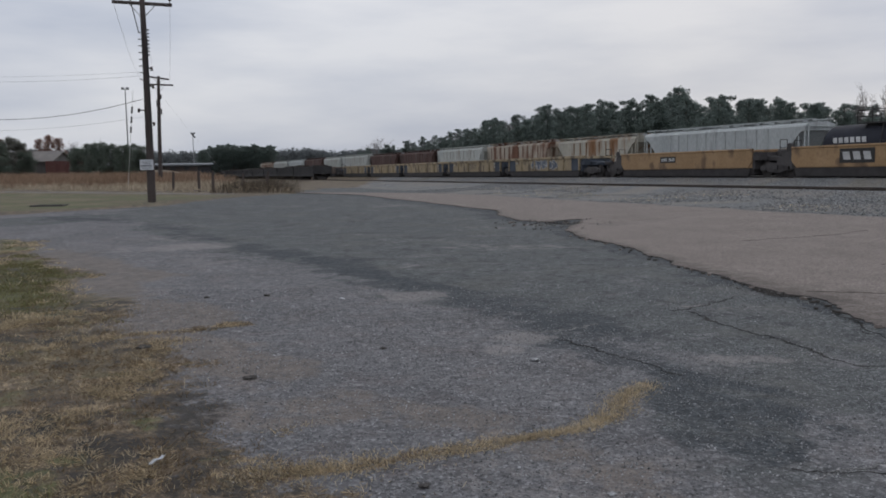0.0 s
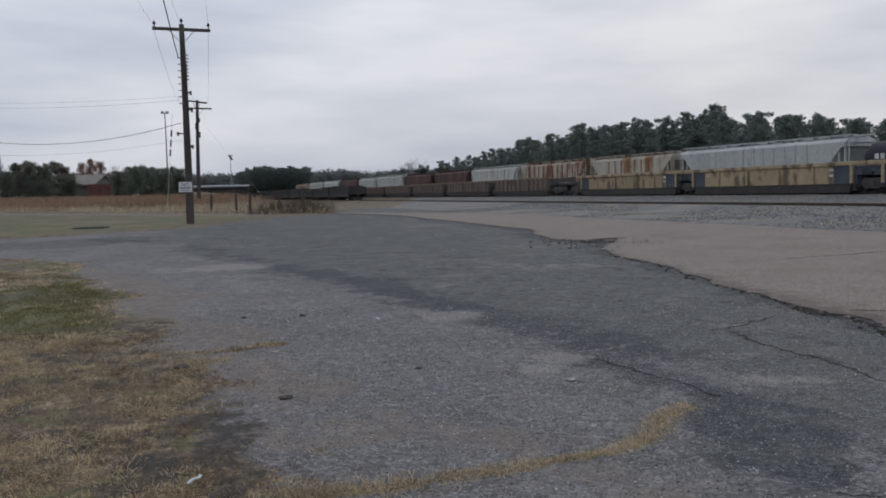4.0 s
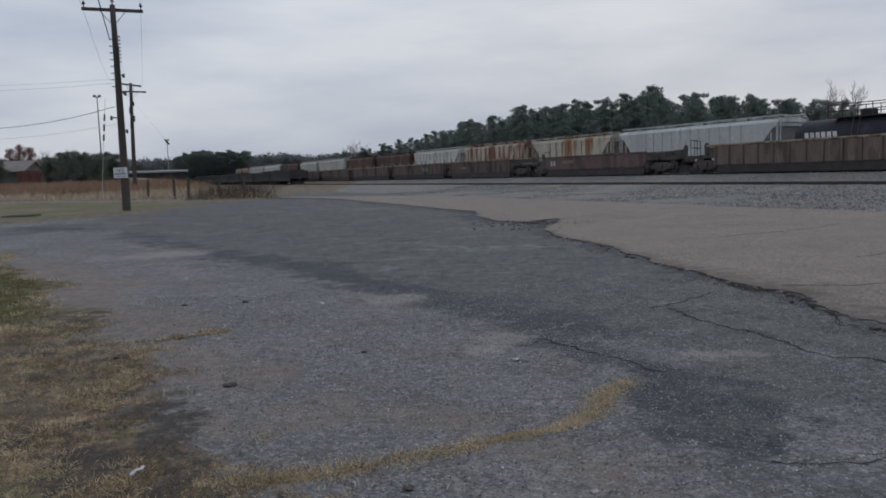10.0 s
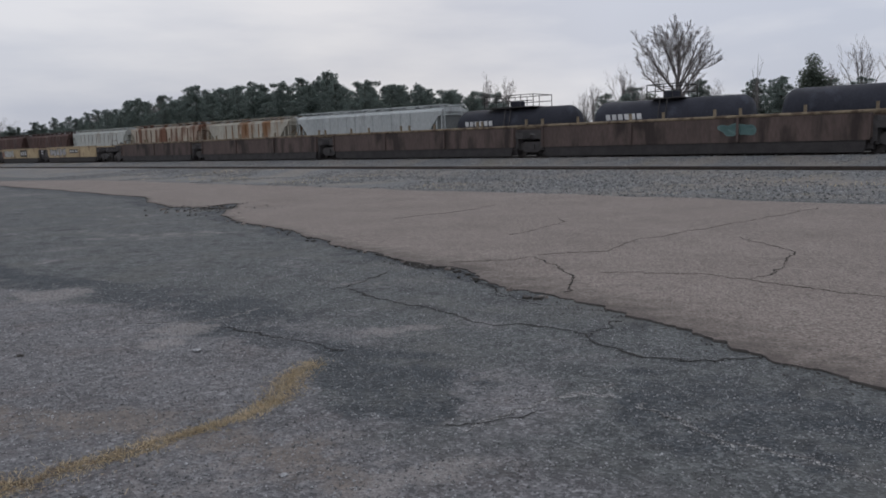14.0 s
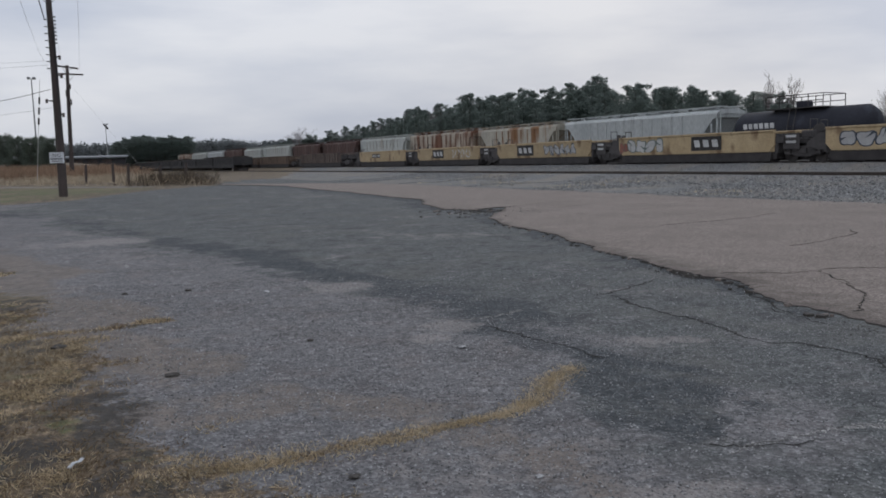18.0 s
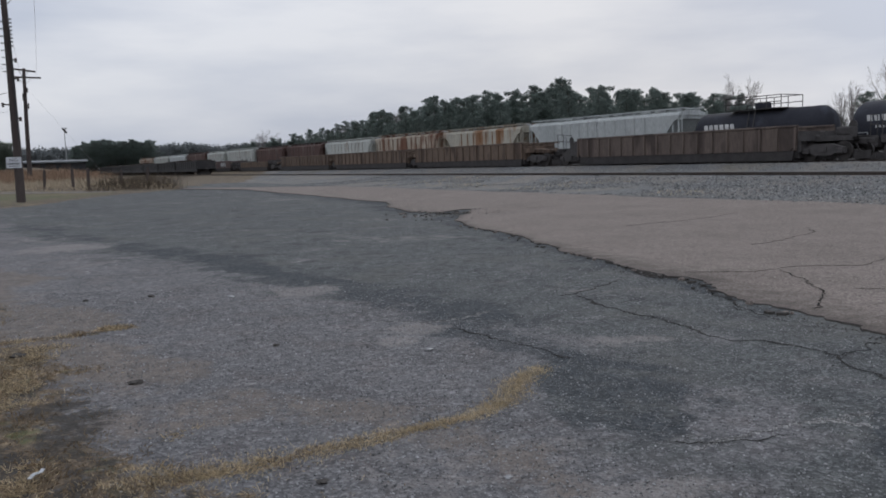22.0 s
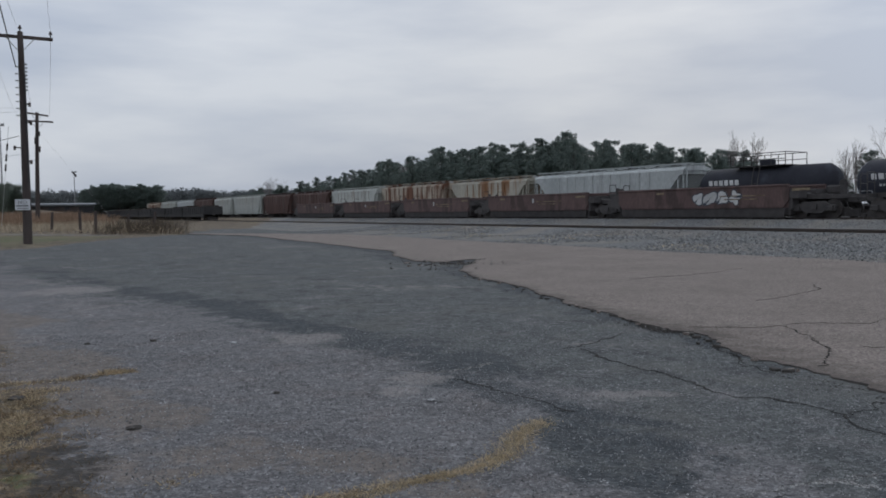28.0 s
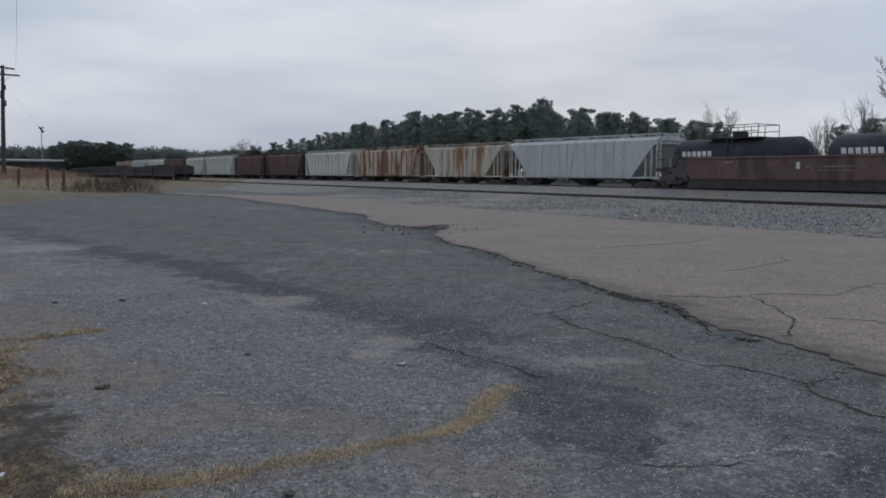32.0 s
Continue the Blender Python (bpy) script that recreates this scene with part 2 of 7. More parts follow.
# needle and evergreen tones lifted above their own: distance haze put into the colour
pine_green = surface("hazed_pine_needles", (0.165, 0.207, 0.193), (0.23, 0.266, 0.238), 0.5, 0.9, bump=0, island=True, vary=0.22)
cedar_green = surface("hazed_cedar_foliage", (0.13, 0.16, 0.135), (0.19, 0.215, 0.175), 0.5, 0.9, bump=0, island=True, vary=0.3)
thicket_brown = surface("olive_brown_winter_thicket", (0.155, 0.158, 0.138), (0.21, 0.205, 0.178), 0.5, 0.9, bump=0, island=True, vary=0.3)
leaf_brown = surface("russet_winter_leaves", (0.26, 0.165, 0.14), (0.35, 0.235, 0.2), 0.5, 0.9, bump=0, island=True, vary=0.3)
# grey-blue haze of the far woods is part of this tone too
far_wood = surface("hazed_winter_wood", (0.15, 0.168, 0.172), (0.195, 0.208, 0.212), 0.06, 0.95, bump=0, island=True, vary=0.12)
bark = surface("dark_pine_bark", (0.08, 0.07, 0.064), (0.125, 0.109, 0.1), 3.0, 0.95)
grey_bark = surface("grey_bare_bark", (0.155, 0.142, 0.138), (0.235, 0.215, 0.208), 3.0, 0.95)
pole_wood = surface("dark_treated_pole_wood", (0.048, 0.038, 0.036), (0.085, 0.068, 0.063), 2.0, 0.9, streak=0.1)
wire_black = surface("black_wire", (0.03, 0.03, 0.032), (0.05, 0.05, 0.052), 5.0, 0.7, bump=0)
wire_pale = surface("thin_aluminium_wire", (0.5, 0.51, 0.53), (0.6, 0.61, 0.63), 5.0, 0.6, bump=0)
galv = surface("galvanised_steel", (0.26, 0.27, 0.28), (0.36, 0.37, 0.38), 3.0, 0.55, metal=0.4)
sign_white = surface("white_sign_enamel", (0.50, 0.52, 0.55), (0.6, 0.62, 0.65), 3.0, 0.5)
sign_ink = surface("dark_sign_lettering", (0.04, 0.04, 0.05), (0.07, 0.07, 0.08), 3.0, 0.7)
tower_white = surface("white_tower_paint", (0.46, 0.48, 0.49), (0.56, 0.58, 0.59), 0.3, 0.6, wear=(0.36, 0.37, 0.37), wear_scale=0.4, wear_at=0.62, streak=0.3)
roof_grey = surface("grey_roof_shingle", (0.17, 0.155, 0.145), (0.235, 0.215, 0.2), 1.0, 0.9)
wall_tan = surface("grey_tan_house_wall", (0.12, 0.115, 0.112), (0.17, 0.16, 0.155), 0.8, 0.9)
red_wall = surface("dull_red_boards", (0.09, 0.036, 0.031), (0.13, 0.052, 0.044), 0.6, 0.9)
shed_dark = surface("dark_shed_wall", (0.03, 0.03, 0.034), (0.055, 0.055, 0.06), 0.6, 0.9)
shed_roof = surface("pale_metal_roof", (0.15, 0.16, 0.175), (0.2, 0.21, 0.225), 0.6, 0.6)
pane_dark = surface("dark_window_glass", (0.03, 0.033, 0.04), (0.045, 0.05, 0.058), 1.0, 0.2, bump=0)



def leafy(m, share):
    """Let some light through thin leaves."""
    t = m.node_tree
    b = t.nodes["Principled BSDF"]
    b.inputs["Specular IOR Level"].default_value = 0.1
    tr, mx = t.nodes.new("ShaderNodeBsdfTranslucent"), t.nodes.new("ShaderNodeMixShader")
    mx.inputs["Fac"].default_value = share
    t.links.new(b.inputs["Base Color"].links[0].from_socket, tr.inputs["Color"])
    t.links.new(b.outputs["BSDF"], mx.inputs[1])
    t.links.new(tr.outputs["BSDF"], mx.inputs[2])
    t.links.new(mx.outputs["Shader"], t.nodes["Material Output"].inputs["Surface"])


for leaf_mat in (pine_green, cedar_green, thicket_brown, leaf_brown, far_wood, straw, dead_straw, green_blade, field_straw, field_pale, weed_brown):
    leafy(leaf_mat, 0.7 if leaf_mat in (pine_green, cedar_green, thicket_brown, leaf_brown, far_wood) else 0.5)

# ---- mesh tools ----


class Shape:
    """Collects vertices and faces of one mesh."""

    def __init__(self):
        self.v, self.f = [], []

    def add(self, vs, fs):
        n = len(self.v)
        self.v += [tuple(p) for p in vs]
        self.f += [tuple(i + n for i in q) for q in fs]
        return self

    def box(self, x0, x1, y0, y1, z0, z1, c=0.0):
        if c <= 0:
            vs = [(x, y, z) for x in (x0, x1) for y in (y0, y1) for z in (z0, z1)]
            return self.add(vs, [(0, 1, 3, 2), (4, 6, 7, 5), (0, 4, 5, 1), (2, 3, 7, 6), (0, 2, 6, 4), (1, 5, 7, 3)])
        ring = [(y0 + c, z0), (y1 - c, z0), (y1, z0 + c), (y1, z1 - c), (y1 - c, z1), (y0 + c, z1), (y0, z1 - c), (y0, z0 + c)]
        return self.prism(ring, x0, x1)

    def prism(self, ring, x0, x1):
        """A closed ring of (y, z), swept along x."""
        n = len(ring)
        vs = [(x0, y, z) for y, z in ring] + [(x1, y, z) for y, z in ring]
        fs = [(i, (i + 1) % n, n + (i + 1) % n, n + i) for i in range(n)]
        return self.add(vs, fs + [tuple(range(n))[::-1], tuple(range(n, 2 * n))])

    def slab(self, ring, y0, y1):
        """A closed ring of (x, z), swept along y."""
        n = len(ring)
        vs = [(x, y0, z) for x, z in ring] + [(x, y1, z) for x, z in ring]
        fs = [(i, n + i, n + (i + 1) % n, (i + 1) % n) for i in range(n)]
        return self.add(vs, fs + [tuple(range(n)), tuple(range(n, 2 * n))[::-1]])

    def tube(self, a, b, r0, r1=None, n=6):
        a, b = Vector(a), Vector(b)
        r1 = r0 if r1 is None else r1
        w = (b - a).normalized() if (b - a).length > 1e-6 else Vector((0, 0, 1))
        p = w.orthogonal().normalized()
        q = w.cross(p)
        vs = []
        for c, r in ((a, r0), (b, r1)):
            vs += [c + (p * math.cos(k * math.tau / n) + q * math.sin(k * math.tau / n)) * r for k in range(n)]
        fs = [(k, (k + 1) % n, n + (k + 1) % n, n + k) for k in range(n)]
        return self.add(vs, fs + [tuple(range(n))[::-1], tuple(range(n, 2 * n))])

    def lathe(self, rings, axis="x", n=20, at=(0, 0, 0)):
        """Rings of (distance along the axis, radius)."""
        vs = []
        for d, r in rings:
            for k in range(n):
                c, e = r * math.cos(k * math.tau / n), r * math.sin(k * math.tau / n)
                p = (d, c, e) if axis == "x" else (c, d, e) if axis == "y" else (c, e, d)
                vs.append((p[0] + at[0], p[1] + at[1], p[2] + at[2]))
        fs = []
        for j in range(len(rings) - 1):
            fs += [(j * n + k, j * n + (k + 1) % n, (j + 1) * n + (k + 1) % n, (j + 1) * n + k) for k in range(n)]
        m = (len(rings) - 1) * n
        return self.add(vs, fs + [tuple(range(n))[::-1], tuple(range(m, m + n))])

    def mesh(self, name, mat, smooth=False):
        me = bpy.data.meshes.new(name)
        me.from_pydata(self.v, [], self.f)
        bm = bmesh.new()
        bm.from_mesh(me)
        bmesh.ops.recalc_face_normals(bm, faces=bm.faces)
        bm.to_mesh(me)
        bm.free()
        if smooth:
            me.polygons.foreach_set("use_smooth", [True] * len(me.polygons))
        me.materials.append(mat)
        return me


def raw_mesh(name, verts, faces, mat, smooth=False):
    me = bpy.data.meshes.new(name)
    me.from_pydata(verts, [], faces)
    if smooth:
        me.polygons.foreach_set("use_smooth", [True] * len(me.polygons))
    me.materials.append(mat)
    return me


def part(name, data, parent, m=None, label=""):
    """One mesh object under a thing or under a part."""
    ob = new(name, data)
    ob.parent = parent
    if m is not None:
        ob.matrix_basis = m
    if label:
        ob["label"] = label
    return ob


def thing(name, label, category, group="", data=None, kind="", m=None):
    ob = tagged(new(name, data), label, category, group, kind)
    if m is not None:
        ob.matrix_basis = m
    return ob


# ---- the lie of the land ----
UX, UY = -0.36325, 0.93169  # the way the tracks run
TRACK_TURN = math.degrees(math.atan2(UY, UX))
CUT_D = (-50, 10, 20, 25.5, 27.3, 30.5, 32.2, 33.4, 37.2, 39, 47, 54, 60, 80, 200)
CUT_Z = (0, 0, 0.12, 0.30, 0.555, 0.555, 0.66, 0.95, 0.84, 0.45, 0.3, 0.3, 0.5, 0.8, 1.5)


def smooth_step(a, b, x):
    t = np.clip((x - a) / (b - a), 0, 1)
    return t * t * (3 - 2 * t)


def land(x, y):
    x, y = np.asarray(x, float), np.asarray(y, float)
    d, r = UY * x - UX * y, np.hypot(x, y)
    f = 0.016 * 6.0 * np.log1p(np.exp(np.clip((r - 16) / 6.0, -40, 40)))
    f = np.minimum(f, 2.2 + 0.004 * r)
    w = smooth_step(8, 23, d)
    return f * (1 - w) + np.interp(d, CUT_D, CUT_Z) * w


def at_track(s, d):
    return s * UX + d * UY, s * UY - d * UX


def value_noise(x, y, size, seed):
    rng = np.random.RandomState(seed)
    g = rng.rand(64, 64)
    u, v = np.asarray(x) / size + 1000.5, np.asarray(y) / size + 1000.5
    i, j = np.floor(u).astype(int), np.floor(v).astype(int)
    a, b = u - i, v - j
    a, b = a * a * (3 - 2 * a), b * b * (3 - 2 * b)
    i0, j0, i1, j1 = i % 64, j % 64, (i + 1) % 64, (j + 1) % 64
    return (g[i0, j0] * (1 - a) + g[i1, j0] * a) * (1 - b) + (g[i0, j1] * (1 - a) + g[i1, j1] * a) * b


def cloud(x, y, size, seed):
    return (value_noise(x, y, size, seed) * 0.5 + value_noise(x, y, size * 0.43, seed + 1) * 0.3 + value_noise(x, y, size * 0.19, seed + 2) * 0.2)


def line_distance(x, y, pts):
    best = np.full(np.shape(x), 1e9)
    for (ax, ay), (bx, by) in zip(pts, pts[1:]):
        dx, dy = bx - ax, by - ay
        t = np.clip(((x - ax) * dx + (y - ay) * dy) / (dx * dx + dy * dy), 0, 1)
        best = np.minimum(best, np.hypot(x - ax - t * dx, y - ay - t * dy))
    return best


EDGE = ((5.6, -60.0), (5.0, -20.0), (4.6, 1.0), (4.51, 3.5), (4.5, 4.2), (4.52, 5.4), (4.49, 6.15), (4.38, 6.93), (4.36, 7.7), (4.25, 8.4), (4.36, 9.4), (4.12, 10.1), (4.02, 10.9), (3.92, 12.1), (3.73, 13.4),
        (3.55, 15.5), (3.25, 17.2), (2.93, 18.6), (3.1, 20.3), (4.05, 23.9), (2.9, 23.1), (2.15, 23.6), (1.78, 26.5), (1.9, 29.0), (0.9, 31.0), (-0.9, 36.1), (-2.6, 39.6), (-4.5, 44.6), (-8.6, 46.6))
STRIP = ((1.50, 5.90), (1.24, 5.58), (1.05, 5.12), (0.78, 4.85), (0.35, 4.66), (-0.14, 4.44), (-0.74, 4.22), (-1.2, 4.15))
STRIP_SMALL = ((-3.6, 7.9), (-2.94, 8.09), (-2.52, 8.28), (-2.11, 8.55))
VERGE_Y = (-30, 3.0, 4.2, 4.9, 5.9, 6.6, 7.4, 8.3, 9.3, 10.6, 11.8, 12.7, 14.0, 16.0, 19.0, 20.4, 21.2)
VERGE_X = (-0.3, -0.2, -0.6, -1.2, -1.9, -2.0, -2.6, -3.4, -3.7, -4.6, -5.4, -5.3, -6.5, -7.9, -9.5, -11.6, -14.0)


STRIP_W = (0.06, 0.075, 0.05, 0.03, 0.07, 0.10, 0.13, 0.13)


def strip_half_width(x):
    return np.interp(x, [p[0] for p in STRIP[::-1]], STRIP_W[::-1])


# the two sides of the dark band that crosses the lot, as (x, y)
BAND_FAR = ((-17.7, 33.1), (-8.9, 25.4), (-4.6, 18.6), (-1.9, 15.2), (-0.3, 12.2), (0.8, 10.5), (1.6, 9.2), (2.1, 8.4))
BAND_NEAR = ((-15.1, 28.3), (-8.1, 23.0), (-3.4, 14.8), (-1.5, 11.8), (-0.35, 10.1), (0.6, 8.2), (1.35, 7.3), (2.1, 7.0))


def blot(x, y, cx, cy, rx, ry, noise, soft=0.5):
    return smooth_step(1.0 + soft / 2, 1.0 - soft / 2, np.hypot((x - cx) / rx, (y - cy) / ry) + noise)


def covers(x, y):
    """How much of each cover lies at a place, 0 to 1: dry grass, green grass, dark asphalt, bare soil with painted yard
    shade, pale dust, ballast, dark band, tan dust.
    """
    n1, n2, n3 = cloud(x, y, 1.7, 3), cloud(x, y, 0.55, 9), cloud(x, y, 6.0, 15)
    edge = np.interp(y, VERGE_Y, VERGE_X)
    verge = smooth_step(-0.25, 0.45, edge - x + (n1 - 0.5) * 1.3 + (n2 - 0.5) * 0.8) * (y < 21.6 + (n1 - 0.5) * 2)
    strip = 0.9 * smooth_step(0.0, 0.10, strip_half_width(x) + 0.02 - line_distance(x, y, STRIP) + (n2 - 0.5) * 0.14)
    strip = np.maximum(strip, smooth_step(0.0, 0.10, 0.13 - line_distance(x, y, STRIP_SMALL) + (n2 - 0.5) * 0.18))
    strip = np.maximum(strip, 0.6 * smooth_step(0.0, 0.14, 0.16 - np.hypot(x + 0.98, y - 4.95) + (n2 - 0.5) * 0.25))
    far_y = np.interp(x, (-60, -17.7, -15.5, -13.4, -12.0, -11.0, -9.0), (20, 27.6, 29.4, 32.2, 35.0, 41, 46))
    field = smooth_step(-0.6, 0.8, y - far_y + (n1 - 0.5) * 3) * (x < -8.6 + (n1 - 0.5) * 2)
    path = np.interp(x, (-60, -36, -21, -13.6), (68, 56.5, 50.4, 47))
    lane = smooth_step(0.9, 0.3, np.abs(y - path) + (n1 - 0.5) * 0.6) * (x < -12)
    dry = np.maximum(np.maximum(verge, strip), field * (1 - lane * 0.8))
    sand = lane * 0.9 * (x < -12)
    green_far = np.interp(x, (-12, -8.6, -8.1, -7.5, -6.4), (12.8, 13.1, 14.2, 15.6, 14.0))
    green = verge * smooth_step(9.2, 10.4, y + (n1 - 0.5) * 2.4) * smooth_step(0.4, -0.6, y - green_far + (n1 - 0.5) * 2.5) * smooth_step(0.15, 0.8, edge - x + (n2 - 0.5) * 0.8)
    green = np.maximum(green, 0.5 * verge * smooth_step(13, 15, y) * smooth_step(0.5, 0.6, n1))
    green = np.maximum(green, field * smooth_step(1.5, 4.5, y - far_y) * smooth_step(0.5, 3.0, path - y) * (0.35 + 0.4 * smooth_step(-12, -18, x) + 0.35 * smooth_step(0.45, 0.6, n3)))
    green = np.maximum(green, verge * smooth_step(0.62, 0.67, cloud(x, y, 0.33, 37)) * 0.7)
    earth_shade = blot(x + 0.31 * (y - 5.35), y, -1.74, 5.30, 0.27, 0.62, (0.5 - n2) * 1.0 + (cloud(x, y, 0.2, 35) - 0.5) * 1.5, 0.8) * 0.85
    earth_shade = np.maximum(earth_shade, blot(x + 0.31 * (y - 4.66), y, -1.93, 4.66, 0.2, 0.2, (cloud(x, y, 0.2, 35) - 0.5) * 1.0))
    earth_shade = np.maximum(earth_shade, 0.85 * verge * smooth_step(0.53, 0.60, cloud(x, y, 0.24, 33)) * smooth_step(10, 8, y))
    earth_shade = np.maximum(0.85 * earth_shade, verge * smooth_step(0.58, 0.72, n1) * 0.5)
    earth_shade = np.maximum(earth_shade, 0.7 * verge * smooth_step(-1.6, -2.4, x + (n1 - 0.5) * 1.5) * smooth_step(5.2, 4.3, y + (n2 - 0.5) * 1.5) * smooth_step(0.40, 0.56, n2))
    line = np.interp(y, (3, 4.5, 5.5, 7.4, 8.6, 10.3, 14.2, 16.5, 22, 35), (1.7, 1.75, 1.65, 1.6, 0.7, -0.6, -2.5, -4.7, -8.5, -14))
    dark = smooth_step(-0.8, 1.2, x - line + (n3 - 0.5) * 2.0 + (n1 - 0.5) * 1.8 + (n2 - 0.5) * 0.8)
    dark = np.maximum(dark, 0.95 * smooth_step(2.6, 1.0, line_distance(x, y, ((-30, 17.5), (-14.2, 25), (-11.2, 28.2), (-8.5, 31))) + (n1 - 0.5) * 2))
    dark = np.maximum(dark, blot(x, y, 1.95, 5.2, 0.75, 0.95, (n2 - 0.5) * 0.8))
    dark = dark * 0.9 * (1 - 0.75 * blot(x, y, 2.36, 4.6, 0.36, 0.5, (n2 - 0.5) * 0.7))
    up, low = (np.interp(x, [p[0] for p in b], [p[1] for p in b]) for b in (BAND_FAR, BAND_NEAR))
    inside = np.minimum(up - y, y - low) + (n1 - 0.5) * (0.6 + 0.16 * y) + (n2 - 0.5) * 1.0
    band = smooth_step(-0.6, 0.5 + 0.06 * y, inside) * smooth_step(2.3, 1.7, x + (n2 - 0.5))
    band = np.maximum(band, 0.95 * smooth_step(0.34, 0.08, line_distance(x, y, ((0.95, 7.6), (1.35, 6.8), (1.8, 6.15), (2.2, 5.7))) + (n2 - 0.5) * 0.5))
    band = np.maximum(band, 0.75 * blot(x, y, 1.8, 5.15, 0.5, 0.95, (n2 - 0.5) * 1.1))
    band = np.maximum(band, 0.6 * blot(x, y, 3.5, 3.5, 0.8, 0.9, (n2 - 0.5) * 1.1))
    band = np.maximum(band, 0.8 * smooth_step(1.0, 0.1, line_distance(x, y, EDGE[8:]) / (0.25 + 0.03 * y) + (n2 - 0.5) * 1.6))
    pale = smooth_step(0.64, 0.75, n1) * 0.4
    for px, py, rx, ry in ((2.52, 6.6, 0.3, 0.18), (0.76, 7.65, 0.24, 0.2), (0.52, 7.1, 0.15, 0.16), (-0.45, 10.2, 0.42, 0.42), (1.39, 3.55, 0.4, 0.15), (-5.6, 17.2, 1.2, 0.6)):
        pale = np.maximum(pale, 0.95 * blot(x, y, px, py, rx, ry, (n2 - 0.5) * 1.9 + (n1 - 0.5) * 0.6, 1.1))
    pale = np.maximum(pale, sand)
    d = UY * x - UX * y
    # shade under and behind the cars, painted as dark ground past the main line
    earth_shade = np.maximum(earth_shade, 0.75 * smooth_step(37.5, 39.5, d) + 0.25 * smooth_step(53.5, 55, d))
    stone = smooth_step(-0.5, 0.6, d - 20.1 + (n1 - 0.5) * 1.1)
    dust = smooth_step(0.95, 0.1, np.abs(x - edge - 0.45) + (n1 - 0.5) * 1.1) * smooth_step(5.6, 6.6, y) * smooth_step(19, 15, y)
    dust = np.maximum(dust, 0.7 * smooth_step(0.55, 0.1, line_distance(x, y, ((-1.3, 5.4), (-0.4, 5.5), (0.3, 4.9), (1.0, 3.9))) + (n2 - 0.5) * 0.7 + (n1 - 0.5) * 0.5))
    return [np.clip(v, 0, 1) for v in (dry, green, dark, earth_shade, pale, stone, band, dust)]


def ground_material():
    m = bpy.data.materials.new("gravel_lot_and_verge")
    m.use_nodes = True
    t = m.node_tree
    b = t.nodes["Principled BSDF"]
    b.inputs["Roughness"].default_value = 0.95
    co = t.nodes.new("ShaderNodeTexCoord")

    def nz(sc, detail=5.0, rough=0.55):
        n = t.nodes.new("ShaderNodeTexNoise")
        n.inputs["Scale"].default_value, n.inputs["Detail"].default_value, n.inputs["Roughness"].default_value = sc, detail, rough
        t.links.new(co.outputs["Object"], n.inputs["Vector"])
        return n.outputs["Fac"]

    def ramp(v, lo, hi, a=0.0, c=1.0):
        n = t.nodes.new("ShaderNodeMapRange")
        for k, w in (("From Min", lo), ("From Max", hi), ("To Min", a), ("To Max", c)):
            n.inputs[k].default_value = w
        t.links.new(v, n.inputs["Value"])
        return n.outputs["Result"]

    def mix(fac, a, c, blend="MIX"):
        n = t.nodes.new("ShaderNodeMix")
        n.data_type, n.blend_type = "RGBA", blend
        for key, v in (("Factor", fac), ("A", a), ("B", c)):
            if isinstance(v, (tuple, float, int)):
                n.inputs[key].default_value = (*v, 1) if isinstance(v, tuple) else v
            else:
                t.links.new(v, n.inputs[key])
        return n.outputs["Result"]

    def attr(name):
        n = t.nodes.new("ShaderNodeAttribute")
        n.attribute_name = name
        return n.outputs["Fac"]

    def ragged(v, noise_out, amount=0.5):
        n = t.nodes.new("ShaderNodeMath")
        n.operation = "ADD"
        t.links.new(v, n.inputs[0])
        t.links.new(ramp(noise_out, 0.25, 0.75, -amount, amount), n.inputs[1])
        some = t.nodes.new("ShaderNodeMath")
        some.operation = "MULTIPLY"
        t.links.new(ramp(n.outputs[0], 0.25, 0.75), some.inputs[0])
        t.links.new(ramp(v, 0.03, 0.25), some.inputs[1])
        return some.outputs[0]

    pebble = t.nodes.new("ShaderNodeTexVoronoi")
    pebble.inputs["Scale"].default_value = 44
    t.links.new(co.outputs["Object"], pebble.inputs["Vector"])
    pebble_b = t.nodes.new("ShaderNodeTexVoronoi")
    pebble_b.inputs["Scale"].default_value = 15
    t.links.new(co.outputs["Object"], pebble_b.inputs["Vector"])
    pebble_c = t.nodes.new("ShaderNodeTexVoronoi")
    pebble_c.inputs["Scale"].default_value = 80
    t.links.new(co.outputs["Object"], pebble_c.inputs["Vector"])
    mid, big, fine, blot = nz(2.2, 6), nz(0.5, 6), nz(95, 3, 0.6), nz(5.5, 8, 0.65)
    gravel = mix(ramp(big, 0.35, 0.65), (0.112, 0.111, 0.117), (0.176, 0.172, 0.178))
    gravel = mix(ramp(mid, 0.5, 0.64, 0, 0.7), gravel, (0.150, 0.132, 0.130))
    gravel = mix(ramp(nz(0.9, 7, 0.6), 0.54, 0.68, 0, 0.6), gravel, (0.076, 0.07, 0.071))
    gravel = mix(ramp(blot, 0.52, 0.68, 0, 0.55), gravel, (0.085, 0.085, 0.09))
    gravel = mix(ramp(pebble.outputs["Color"], 0.5, 1.0, 0, 0.78), gravel, (0.31, 0.31, 0.32))
    gravel = mix(ramp(pebble.outputs["Color"], 0.4, 0.05, 0, 0.6), gravel, (0.062, 0.064, 0.068))
    gravel = mix(ramp(pebble_b.outputs["Color"], 0.90, 0.97, 0, 0.7), gravel, (0.40, 0.395, 0.39))
    gravel = mix(1.0, gravel, (1.03, 1.0, 0.98), "MULTIPLY")
